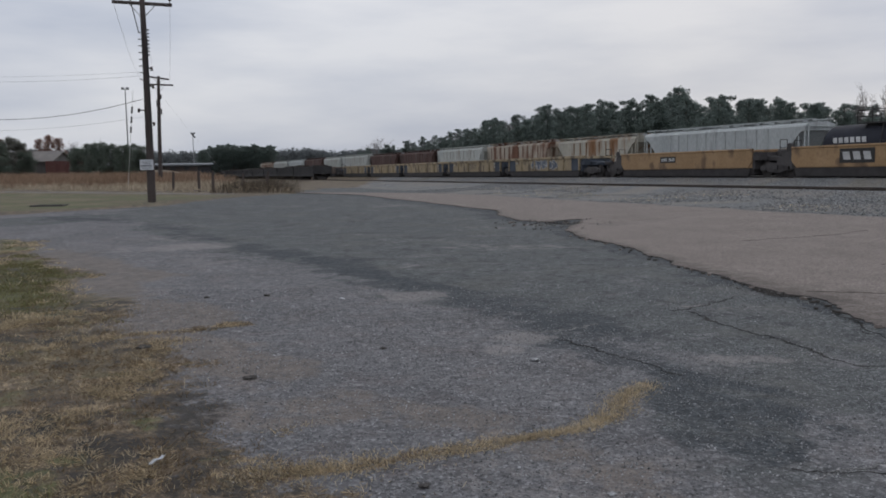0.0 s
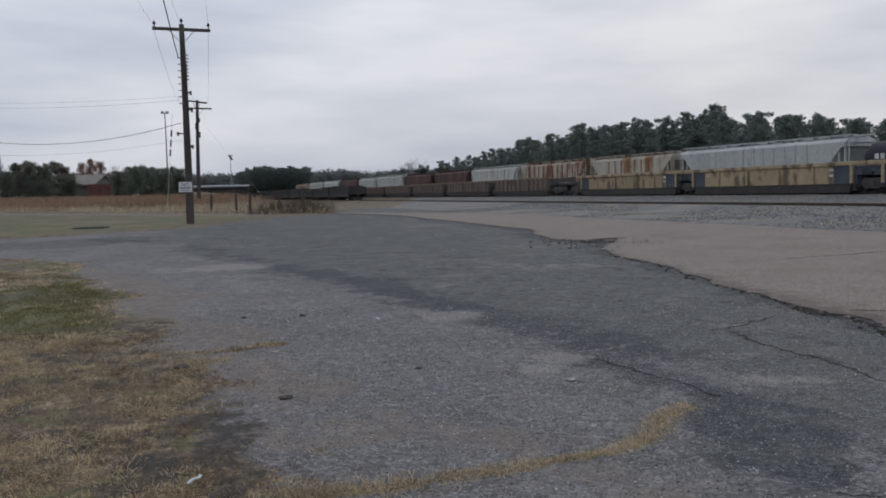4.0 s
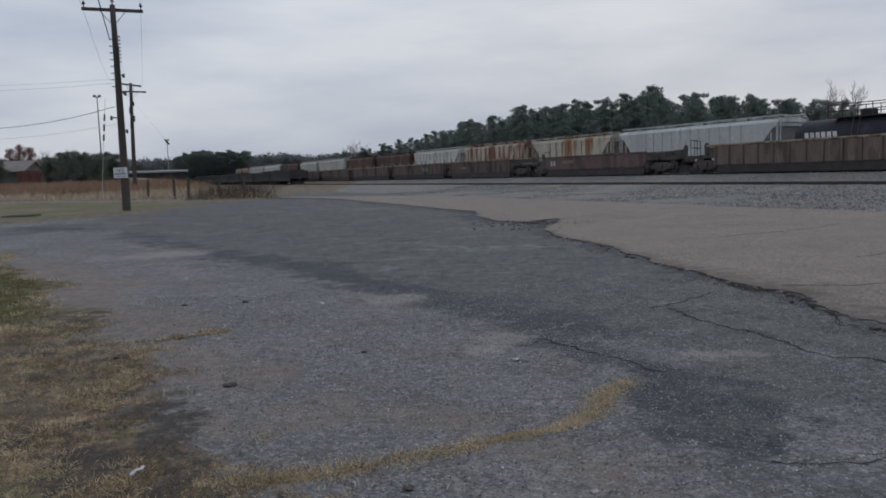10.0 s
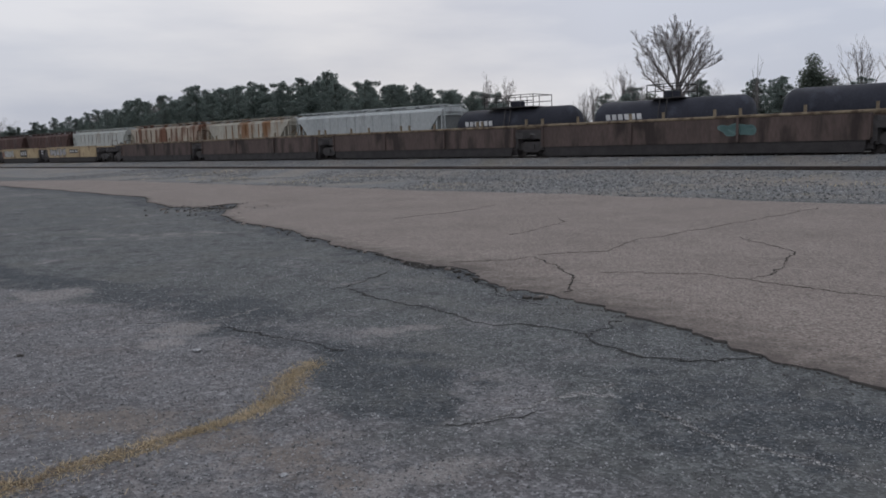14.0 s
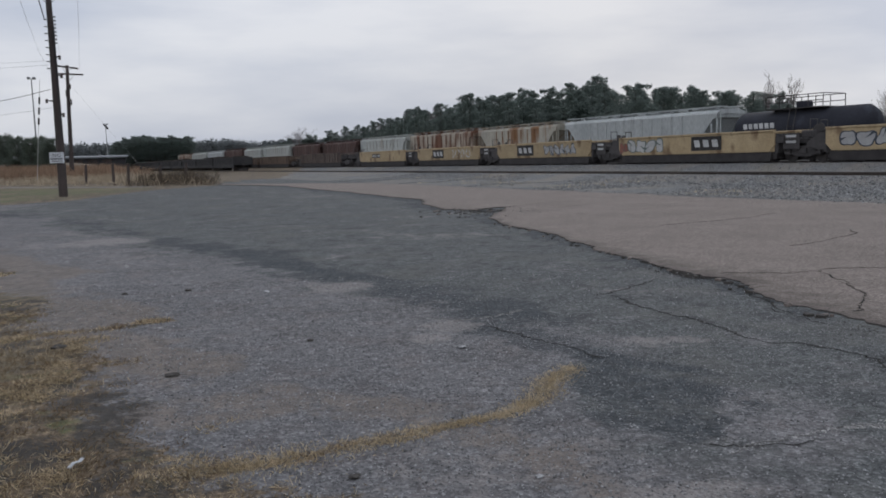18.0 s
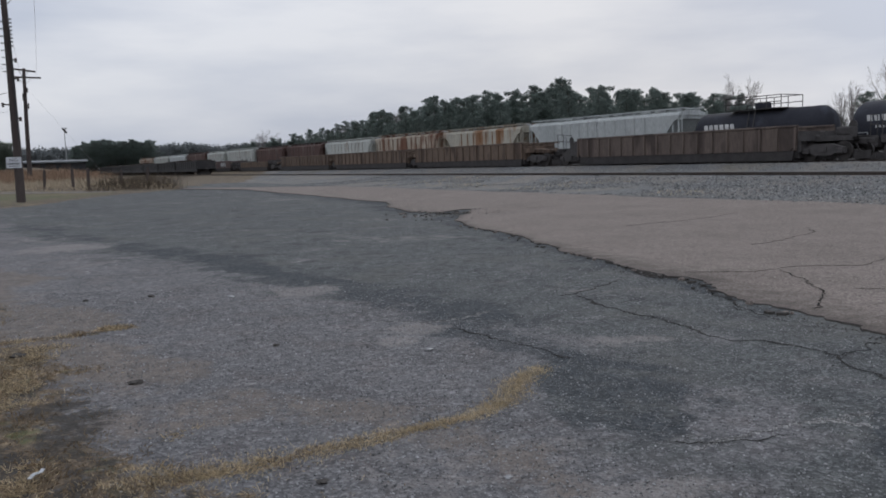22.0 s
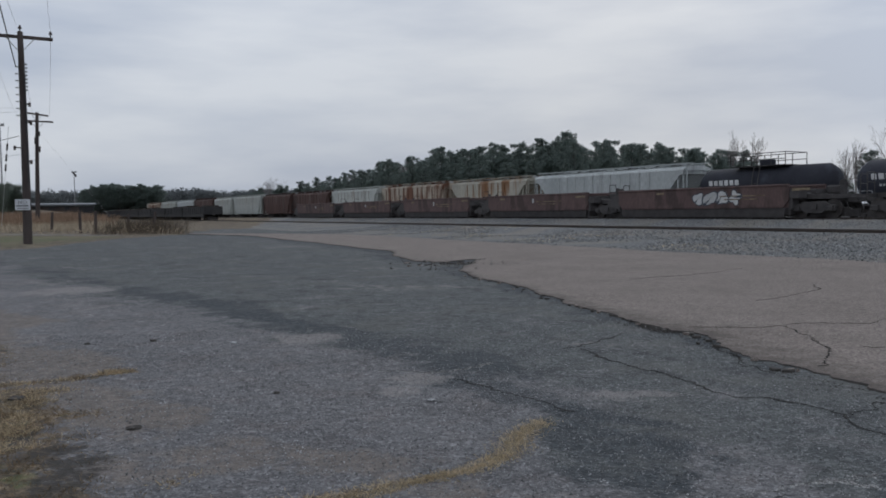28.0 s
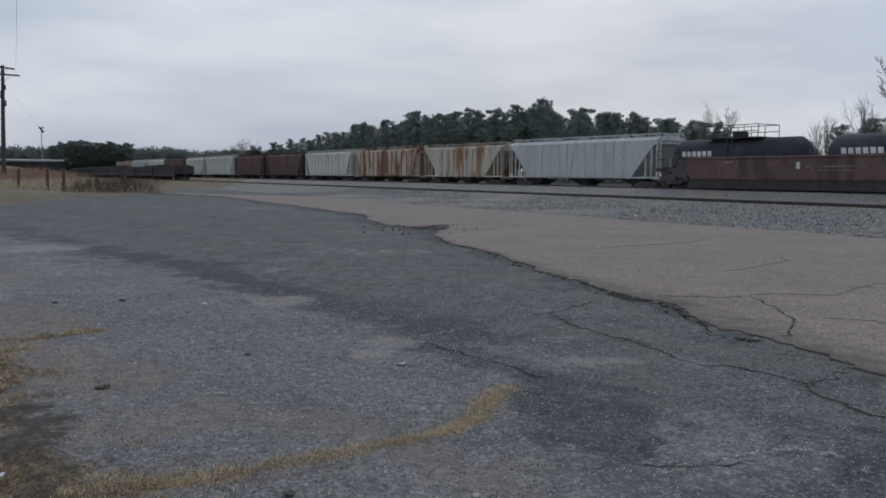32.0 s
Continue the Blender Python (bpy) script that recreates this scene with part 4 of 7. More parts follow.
def well_unit(car, style, x0, x1, g0, g1, end0, end1):
    """One well between the joints x0 and x1; g: from the joint to the side panel; end: whether a coupler follows the joint."""
    panel, chord, rib, runs, endm, top = STYLES[style]
    a, b = x0 + g0, x1 - g1
    l = round(b - a, 2)
    mid = (a + b) / 2

    def body():
        sh = Shape()
        h = l / 2
        sh.box(-h, h, -1.22, 1.22, 0.14, 0.38)
        for k in range(int(l / 1.5) + 1):
            x = -h + 0.3 + k * 1.5
            sh.box(x - 0.08, x + 0.08, -1.30, 1.30, 0.24, 0.32)
        for sx in (-1, 1):
            sh.box(sx * h - 0.06, sx * h + 0.06, -1.3, 1.3, 0.38, 1.22)
        return sh.mesh("well_floor", sill_black)

    def side():
        h = l / 2
        z0 = 0.50
        cut = 0.35 if not runs else 0.12
        ring = [(-h, z0 + cut), (-h + cut, z0), (h - cut, z0), (h, z0 + cut), (h, top - 0.12), (-h, top - 0.12)]
        sh = Shape().slab(ring, -0.035, 0.035)
        if not rib:
            sh.box(-h + 0.5, h - 0.5, 0.035, 0.055, z0 + 0.05, z0 + 0.16)
        return sh.mesh("side_panel", panel)

    # sill drawn down almost to the rail: its dark lower strip stands for shade
    def sill():
        h = l / 2
        return Shape().slab([(-h + 0.2, 0.50), (-h + 0.3, 0.03), (h - 0.3, 0.03), (h - 0.2, 0.50)], -0.05, 0.05).mesh("side_sill", sill_black)

    def top_chord():
        lo = -l / 2 - (g0 - 0.05 if runs and not end0 else 0.7 if runs else 0.0)
        hi = l / 2 + (g1 - 0.05 if runs and not end1 else 0.7 if runs else 0.0)
        t = 0.22 if style == "tan" else 0.12
        return Shape().box(lo, hi, -0.08, 0.13 if style == "tan" else 0.08, top - t, top, 0.03).mesh("top_chord", chord)

    def rib_mesh():
        w = 0.09 if style == "tan" else 0.05
        return Shape().box(-w, w, 0.036, 0.12, 0.52, top - 0.12, 0.02).mesh("rib", panel)

    w = part("well", cached(("floor", l), body), car, pose(mid, 0, 0))
    for sy in (1, -1):
        y = sy * 1.36
        turn = 0 if sy > 0 else 180
        p = part("side_panel", cached(("side", style, l), side), w, pose(0, y, 0, 0, 0, turn))
        part("side_sill", cached(("sill", l), sill), w, pose(0, y - sy * 0.05, 0, 0, 0, turn))
        part("top_chord", cached(("chord", style, l, g0, g1, end0, end1, sy), top_chord), w, pose(0, y, 0))
        if rib and sy > 0:
            me = cached(("rib", style), rib_mesh)
            n = max(2, int(l / rib))
            for k in range(n + 1):
                part("rib", me, w, pose(-l / 2 + 0.08 + k * (l - 0.16) / n, y, 0))
        elif rib:
            me = cached(("rib", style), rib_mesh)
            for k in range(0, int(l / rib) + 1, 3):
                part("rib", me, w, pose(-l / 2 + 0.08 + k * (l - 0.16) / max(2, int(l / rib)), y, 0, 0, 0, 180))
    # end structures over the trucks
    for sx, g, end in ((-1, g0, end0), (1, g1, end1)):
        def platform():
            reach = g - (0.55 if end else 0.06)
            sh = Shape()
            sh.slab([(0, 0.9), (0, 1.30), (0.35, 1.18), (reach, 1.12), (reach, 0.92)], -0.62, 0.62)
            sh.box(0, 0.16, -1.32, 1.32, 0.45, 1.42)
            sh.box(0.0, 0.5, -1.35, -0.7, 0.95, 1.25).box(0.0, 0.5, 0.7, 1.35, 0.95, 1.25)
            if not runs:
                sh.slab([(0, 0.6), (0, 1.40), (0.5, 1.34), (min(reach, 1.15), 0.9), (min(reach, 1.1), 0.75), (0.4, 0.55)], 1.22, 1.33)
            if end:
                sh.box(reach - 0.12, reach, -1.3, 1.3, 0.92, 1.10)
            return sh.mesh("end_platform", endm if style in ("tan", "orange") else truck_black)

        me = cached(("plat", style, g, end), platform)
        p = part("end_platform", me, car, pose(mid + sx * l / 2, 0, 0, 0, 0, 0 if sx > 0 else 180))
        if style == "tan":
            me = cached("blue_end", lambda: Shape().slab([(0, 0.5), (0, 1.52), (1.25, 1.52), (1.25, 0.5)], 1.392, 1.42).mesh("blue_end_panel", blue_black))
            for sy in (1, -1):
                part("blue_end_panel", me, car, pose(mid + sx * (l / 2 - (1.3 if sx > 0 else 1.3)), 0, 0, 0, 0, 0) if sx > 0 and sy > 0 else pose(mid + sx * (l / 2 - 1.3) , 0, 0, 0, 0, 180) if sy < 0 else pose(mid - l / 2 + 0.05, 0, 0), label="dark blue end panel")
        if not runs or end:
            me = cached("handrail", lambda: Shape().tube((0, 1.25, 1.1), (0, 1.25, 2.05), 0.022).tube((0, 0.75, 1.1), (0, 0.75, 2.05), 0.022).tube((0, 1.25, 2.05), (0, 0.75, 2.05), 0.022).tube((0, 1.25, 1.6), (0, 0.75, 1.6), 0.022).mesh("handrail", truck_black))
            part("handrail", me, p, pose(g - (0.6 if end else 0.5), 0, 0))
            me = cached("brake_box", lambda: Shape().box(-0.35, 0.35, 0.15, 0.75, 1.12, 1.55, 0.08).lathe([(0.76, 0.02), (0.76, 0.22), (0.80, 0.22), (0.80, 0.02)], "y", 14, (0.1, 0, 1.62)).box(-0.75, -0.45, -0.5, 0.2, 1.12, 1.38, 0.05).mesh("brake_gear", truck_black))
            if (end and sx > 0) or not runs:
                part("brake_gear", me, p, pose(g * 0.45, 0, 0.02))
    return w


SPEED, NEAR_D = 17.29, 33.7
MOVERS = []


def well_car(joints, style, label):
    """A car of one or more wells between coupling points joints[0] and joints[-1], in units of 33.7 m behind the line square to the camera."""
    js = [j * NEAR_D for j in joints]
    base = (js[0] + js[-1]) / 2
    car = thing("well_car", label, "freight car", "cars of the passing train")
    gap = 1.5 if not STYLES[style][3] else 0.9
    for i, (p, q) in enumerate(zip(js, js[1:])):
        e0, e1 = i == 0, i == len(js) - 2
        well_unit(car, style, p - base, q - base, 2.9 if e0 else gap, 2.9 if e1 else gap, e0, e1)
    for i, j in enumerate(js):
        ends = (i == 0) - (i == len(js) - 1)
        add_truck(car, j - base + ends * 1.75)
        if ends:
            part("coupler", COUPLER, car, pose(j - base + ends * 0.35, 0, 0))
            part("brake_hose", HOSE, car, pose(j - base + ends * 0.5, 0.4, 0, 0, 0, 0 if ends < 0 else 180))
    MOVERS.append((car, base))
    return car


def on_side(car, base, q, z, name, sh, mat, label=""):
    """A mark on the side of the car that faces the lot, drawn in (x, z) about its middle at q."""
    return part(name, sh.mesh(name, mat), car, pose(q * NEAR_D - base, 1.405, z), label)


def bars(rects, thick=0.006):
    sh = Shape()
    for x0, x1, z0, z1 in rects:
        sh.box(x0, x1, 0, thick, z0, z1)
    return sh


def scrawl(w, h, seed, stroke=0.09):
    """One looping line of spray paint, as a bent ribbon."""
    rng, sh = random.Random(seed), Shape()
    n = int(w / h * 14)
    vs = []
    for i in range(n):
        u = i / (n - 1)
        a = u * w / h * 7.5
        x = -w / 2 + w * u + 0.28 * h * math.sin(a * 1.3 + seed) + rng.uniform(-0.06, 0.06)
        z = 0.46 * h * math.sin(a + 0.6 * math.sin(a * 0.43 + seed)) * rng.uniform(0.75, 1.0)
        d = a * 0.9 + seed
        vs += [(x + stroke / 2 * math.cos(d), 0.003 + 0.003 * (i % 2), z + stroke / 2 * math.sin(d)), (x - stroke / 2 * math.cos(d), 0.003 + 0.003 * (i % 2), z - stroke / 2 * math.sin(d))]
    return sh.add(vs, [(2 * i, 2 * i + 1, 2 * i + 3, 2 * i + 2) for i in range(n - 1)])


def emblem(car, base, q, w=2.1, h=0.72):
    on_side(car, base, q, 1.06, "sign_plate", bars([(-w / 2, w / 2, -h / 2, h / 2)]), black_plate, "black plate with pale block shapes")
    for cx in (-0.62, 0.0, 0.62):
        on_side(car, base, q + cx * w / 2.1 / NEAR_D, 1.06, "emblem_block", Shape().slab([(-0.26, -0.2), (-0.16, 0.2), (0.26, 0.2), (0.16, -0.2)], 0, 0.012), white_mark)


def number_bars(car, base, q, z=1.12, n=9, size=0.2, plate=True):
    w = n * size * 0.8
    if plate:
        on_side(car, base, q, z, "number_plate", bars([(-w / 2 - 0.1, w / 2 + 0.1, -0.2, 0.2)]), black_plate)
    me = cached(("bar", size), lambda: bars([(-size * 0.28, size * 0.28, -0.1, 0.1)], 0.012).mesh("number_bar", white_mark)) if plate else cached(("faint", size), lambda: bars([(-size * 0.28, size * 0.28, -0.1, 0.1)], 0.012).mesh("number_bar", faint_mark))
    for k in range(n):
        if k != 4:
            part("number_bar", me, car, pose(q * NEAR_D - base - w / 2 + (k + 0.35) * size * 0.8, 1.405, z))


def letter_shape(rx, rz, seed):
    """A fat rounded letter-like shape: its fill and its outline."""
    rng, fill, line, m = random.Random(seed), Shape(), Shape(), 20
    ph, lobes, amp = rng.uniform(0, 6.28), rng.choice((2, 3, 3, 4)), rng.uniform(0.15, 0.34)
    ring = []
    for i in range(m):
        a = i * math.tau / m
        q = 1 + amp * math.sin(lobes * a + ph)
        c, s = math.cos(a), math.sin(a)
        sq = 0.9 * q / max(abs(c), abs(s)) ** 0.5
        ring.append((rx * c * sq, max(-rz, min(rz, rz * s * sq))))
    fill.add([(x, 0.0, z) for x, z in ring], [tuple(range(m))])
    vs = []
    for x, z in ring:
        vs += [(x, 0.005, z), (x * 0.84, 0.005, z * 0.86)]
    x0 = rng.uniform(-0.2, 0.2) * rx
    fs = [(2 * i, 2 * i + 1, (2 * i + 3) % (2 * m), (2 * i + 2) % (2 * m)) for i in range(m)]
    k = rng.randrange(m)
    vs += [(x0, 0.006, 0.1 * rz), (x0 + 0.07, 0.006, 0.0)]
    fs.append((2 * k + 1, (2 * k + 3) % (2 * m), 2 * m + 1, 2 * m))
    return fill, line.add(vs, fs)


def graffiti(car, base, q, z, w, h, n, seed, fill_mat, line_mat, label):
    rng = random.Random(seed)
    for k in range(n):
        fill, line = letter_shape(w / n * rng.uniform(0.45, 0.66), h / 2 * rng.uniform(0.8, 1.0), seed * 10 + k)
        g = part("sprayed_letter", fill.mesh("sprayed_letter", fill_mat), car, pose(q * NEAR_D - base - w / 2 + w * (k + 0.5) / n, 1.407 + 0.0012 * k, z + rng.uniform(-0.05, 0.05) * h), label)
        part("outline", line.mesh("outline", line_mat), g)


first = well_car((-0.80, -0.29, 0.16, 0.615, 1.072, 1.597), "ochre", "weathered ochre-yellow five-unit container well car with black sign plates")
fb = MOVERS[-1][1]
emblem(first, fb, 0.901)
emblem(first, fb, 0.446)
number_bars(first, fb, 1.349)
graffiti(first, fb, 0.74, 1.04, 3.5, 0.8, 5, 3, paint_grey, blue_black, "grey sprayed letter shapes")

tan_car = well_car((1.597, 2.09, 2.545, 3.01, 3.465, 3.985), "tan", "faded tan-yellow five-unit well car with blue-black ends")
tb = MOVERS[-1][1]
spray_blue = surface("dull_blue_spray_paint", (0.075, 0.09, 0.115), (0.11, 0.125, 0.155), 3.0, 0.7)
graffiti(tan_car, tb, 1.86, 1.02, 4.6, 0.95, 5, 51, spray_blue, paint_grey, "dull blue sprayed letter shapes with grey outlines")
on_side(tan_car, tb, 2.33, 1.05, "graffiti", scrawl(2.2, 0.7, 6, 0.06), blue_black, "dark sprayed strokes")
for j in (2.09, 2.545, 3.01, 3.465):
    for dq, dz in ((-0.075, 0.0), (0.07, 0.05), (0.07, -0.25)):
        on_side(tan_car, tb, j + dq, 1.2 + dz, "small_mark", bars([(-0.14, 0.14, -0.06, 0.06)], 0.02), white_mark)
brown_car = well_car((4.0, 4.49, 4.95, 5.395, 5.845, 6.36), "brown", "grimy brown ribbed five-unit well car with a dirty yellow top chord")
number_bars(brown_car, MOVERS[-1][1], 5.30, 0.95, 4, 0.3, False)
plum_car = well_car((6.385, 6.95), "plum", "faded maroon single well car with pale marks")
pb = MOVERS[-1][1]
number_bars(plum_car, pb, 6.764, 1.1, 10, 0.2, False)
on_side(plum_car, pb, 6.828, 1.0, "mark", bars([(-0.35, -0.05, -0.2, 0.2), (0.1, 0.4, -0.2, 0.2)]), paint_grey)
long_car = well_car((6.96, 7.47, 7.995, 8.516, 9.036, 9.55), "rail", "dark brown five-unit well car with a yellow top rail")
lb = MOVERS[-1][1]
graffiti(long_car, lb, 7.655, 1.06, 1.5, 0.7, 2, 9, paint_teal, surface("pale_teal_spray_paint", (0.085, 0.15, 0.145), (0.11, 0.185, 0.178), 3.0, 0.7), "teal sprayed letter shapes")
number_bars(long_car, lb, 7.35, 1.0, 6, 0.3, False)
stake = Shape().box(-0.05, 0.05, -0.05, 0.05, 0, 0.30, 0.01).mesh("stake", chord_yellow)
rng_p = random.Random(17)
for x in range(1, 42):
    part("stake", stake, long_car, pose(6.97 * NEAR_D - lb + x * 2.05 + rng_p.uniform(-0.9, 0.9), 1.36, 1.65))
yellow_car = well_car((9.555, 10.075, 10.53, 10.987, 11.443, 11.955), "yellow", "yellow five-unit well car with sign plates and graffiti")
yb = MOVERS[-1][1]
for q in (10.26, 10.818, 11.265):
    emblem(yellow_car, yb, q, 2.3, 0.78)
number_bars(yellow_car, yb, 11.72, n=11, size=0.24)
number_bars(yellow_car, yb, 9.81, n=11, size=0.24)
graffiti(yellow_car, yb, 9.94, 1.04, 4.6, 0.95, 5, 11, paint_grey, blue_black, "grey sprayed letter shapes with dark outlines")
graffiti(yellow_car, yb, 10.683, 1.03, 3.9, 0.85, 6, 12, paint_grey, blue_black, "grey sprayed letter shapes with dark outlines")
on_side(yellow_car, yb, 11.13, 1.04, "graffiti", scrawl(3.6, 0.8, 13, 0.09), white_mark, "thin white sprayed curls")
graffiti(yellow_car, yb, 10.41, 1.04, 3.4, 0.95, 4, 14, white_mark, surface("green_grey_spray_paint", (0.10, 0.13, 0.12), (0.14, 0.17, 0.15), 3.0, 0.7), "white sprayed letter shapes")
graffiti(yellow_car, yb, 10.468, 0.98, 1.1, 0.75, 2, 15, paint_red, brown_steel, "dull red sprayed letter shapes")
for j in (10.075, 10.53, 10.987, 11.443):
    part("brake_end_panel", Shape().slab([(-0.5, 0.62), (-0.45, 1.42), (0.45, 1.42), (0.5, 0.62)], 1.18, 1.24).mesh("brake_end_panel", truck_black), yellow_car, pose(j * NEAR_D - yb + 0.62, 0, 0))
    for dz in (0.0, 0.28):
        part("small_mark", bars([(-0.3, 0.3, -0.06, 0.06)], 0.02).mesh("small_mark", white_mark), yellow_car, pose(j * NEAR_D - yb + 0.62, 1.24, 0.98 + dz))
well_car((11.975, 12.64), "ribbed", "grimy brown single well car with close ribs")
well_car((12.655, 13.27, 13.855, 14.475), "orange", "rusty orange-brown three-unit well car with ribbed sides")
well_car((14.49, 15.06), "low", "low rusty brown well car with ribs")
maroon_car = well_car((15.075, 15.572, 16.025, 16.475, 16.928, 17.44), "maroon", "faded maroon five-unit well car at the end of the train")
mb = MOVERS[-1][1]
graffiti(maroon_car, mb, 15.296, 1.04, 3.4, 0.95, 4, 21, white_mark, blue_black, "white sprayed letter shapes with dark outlines")
for j in (15.3, 15.8, 16.25, 16.7, 17.15):
    on_side(maroon_car, mb, j - 0.16, 1.38, "warning_mark", bars([(-0.5, 0.5, -0.06, 0.06)]), chord_yellow)
    on_side(maroon_car, mb, j + 0.12, 1.38, "warning_mark", bars([(-0.3, 0.3, -0.06, 0.06)]), chord_yellow)
    on_side(maroon_car, mb, j, 1.2, "mark", bars([(-0.09, 0.09, -0.16, 0.16)]), white_mark)
    on_side(maroon_car, mb, j - 0.05, 1.05, "faded_lettering", bars([(-1.6, 1.3, 0.06, 0.12), (-1.2, 1.0, -0.12, -0.06)]), chord_yellow)


# ---- standing covered hoppers and tank cars ----
def hopper_pose(s):
    return pose(s * HUX + HOP_D * HUY, s * HUY - HOP_D * HUX, HOP_Z, 0, 0, HOP_TURN)


def covered_hopper(s0, s1, paint, label, ribs=True, height=4.55, cut=2.0):
    l = abs(s1 - s0) - 0.9
    h = l / 2
    car = thing("covered_hopper", label, "freight car", "standing freight cars", m=hopper_pose((s0 + s1) / 2))
    ev = height - 0.55
    sh = Shape()
    for sy in (-1, 1):
        ring = [(-h + 0.35, ev), (h - 0.35, ev), (h - 0.35, ev - 0.3), (h - 0.75, ev - 0.42), (h - cut, 1.15), (-h + cut, 1.15), (-h + 0.75, ev - 0.42), (-h + 0.35, ev - 0.3)]
        sh.slab(ring, sy * 1.52 - 0.02, sy * 1.52 + 0.02)
    for sx in (-1, 1):
        sh.add([(sx * (h - 0.75), -1.5, ev - 0.42), (sx * (h - 0.75), 1.5, ev - 0.42), (sx * (h - cut), 1.5, 1.15), (sx * (h - cut), -1.5, 1.15)], [(0, 1, 2, 3)])
        sh.add([(sx * (h - 0.36), -1.5, ev), (sx * (h - 0.36), 1.5, ev), (sx * (h - 0.36), 1.5, ev - 0.3), (sx * (h - 0.36), -1.5, ev - 0.3)], [(0, 1, 2, 3)])
        sh.add([(sx * (h - 0.36), -1.5, ev - 0.3), (sx * (h - 0.36), 1.5, ev - 0.3), (sx * (h - 0.75), 1.5, ev - 0.42), (sx * (h - 0.75), -1.5, ev - 0.42)], [(0, 1, 2, 3)])
    part("hopper_body", sh.mesh("hopper_body", paint), car)
    roof = Shape().prism([(-1.56, ev - 0.02), (1.56, ev - 0.02), (1.5, ev + 0.16), (0.7, ev + 0.38), (-0.7, ev + 0.38), (-1.5, ev + 0.16)], -h + 0.25, h - 0.25)
    rf = part("roof", roof.mesh("roof", paint), car)
    walk_me = Shape()
    for y in (-0.85, 0.85):
        walk_me.box(-h + 0.1, h - 0.1, y - 0.3, y + 0.3, ev + 0.50, ev + 0.57)
        k = -h + 0.5
        while k < h - 0.3:
            walk_me.box(k - 0.03, k + 0.03, y - 0.25, y + 0.25, ev + 0.28, ev + 0.47)
            k += 1.6
    part("running_board", walk_me.mesh("running_board", paint), rf)
    hatch = cached("hatch", lambda: Shape().box(-0.9, 0.9, -0.42, 0.42, 0, 0.16, 0.05).mesh("roof_hatch", galv))
    for k in range(4):
        part("roof_hatch", hatch, rf, pose(-h + l * (k + 0.5) / 4, 0, ev + 0.38))
    if ribs:
        rib = cached(("hop_rib", paint.name, round(ev, 2)), lambda: Shape().box(-0.045, 0.045, 1.541, 1.60, 1.2, ev - 0.04, 0.015).mesh("side_rib", paint))
        n = int(l / 1.15)
        for k in range(n + 1):
            x = -h + 0.45 + k * (l - 0.9) / n
            if abs(x) < h - cut + 0.1:
                part("side_rib", rib, car, pose(x, 0, 0))
    sill = Shape().box(-h + 0.1, h - 0.1, 1.35, 1.5, 1.0, 1.15, 0.03).box(-h + 0.1, h - 0.1, -1.5, -1.35, 1.0, 1.15, 0.03).box(-h, h, -0.3, 0.3, 0.85, 1.1)
    part("side_sill", sill.mesh("side_sill", paint), car)
    for sx in (-1, 1):
        end = Shape()
        for y in (-1.42, 1.42):
            end.box(sx * (h - 0.42) - 0.05, sx * (h - 0.42) + 0.05, y - 0.05, y + 0.05, 1.1, ev)
            for back in (cut * 0.33, cut * 0.53):
                end.box(sx * (h - back) - 0.05, sx * (h - back) + 0.05, y - 0.05, y + 0.05, 1.1, 1.15 + (ev - 1.6) * (cut - back) / (cut - 0.75))
            for z in (1.35, 1.75, 2.15, 2.55, 2.95, 3.35, 3.7):
                end.tube((sx * (h - 0.42), y, z), (sx * (h - 0.05), y, z), 0.02, n=5)
            end.box(sx * (h - 0.08) - 0.03, sx * (h - 0.08) + 0.03, y - 0.03, y + 0.03, 1.0, ev + 0.3)
        end.box(sx * h - 0.5, sx * h + 0.5, -1.45, 1.45, 1.05, 1.12) if sx < 0 else end.box(h - 0.9, h, -1.45, 1.45, 1.05, 1.12)
        part("end_frame", end.mesh("end_frame", paint), car)
        part("coupler", COUPLER, car, pose(sx * (h + 0.2), 0, 0))
        add_truck(car, sx * (h - 1.9))
    gate = cached("gate", lambda: Shape().add([(-1.7, -1.3, 1.15), (1.7, -1.3, 1.15), (1.7, 1.3, 1.15), (-1.7, 1.3, 1.15), (-0.35, -0.6, 0.4), (0.35, -0.6, 0.4), (0.35, 0.6, 0.4), (-0.35, 0.6, 0.4)],
                                              [(0, 1, 2, 3), (4, 5, 6, 7), (0, 1, 5, 4), (1, 2, 6, 5), (2, 3, 7, 6), (3, 0, 4, 7)]).box(-0.5, 0.5, -0.7, 0.7, 0.28, 0.42).mesh("discharge_gate", truck_black))
    n = 3 if l > 13 else 2
    for k in range(n):
        part("discharge_gate", gate, car, pose((k - (n - 1) / 2) * (l - 6.5) / max(1, n - 1), 0, 0))
    return car


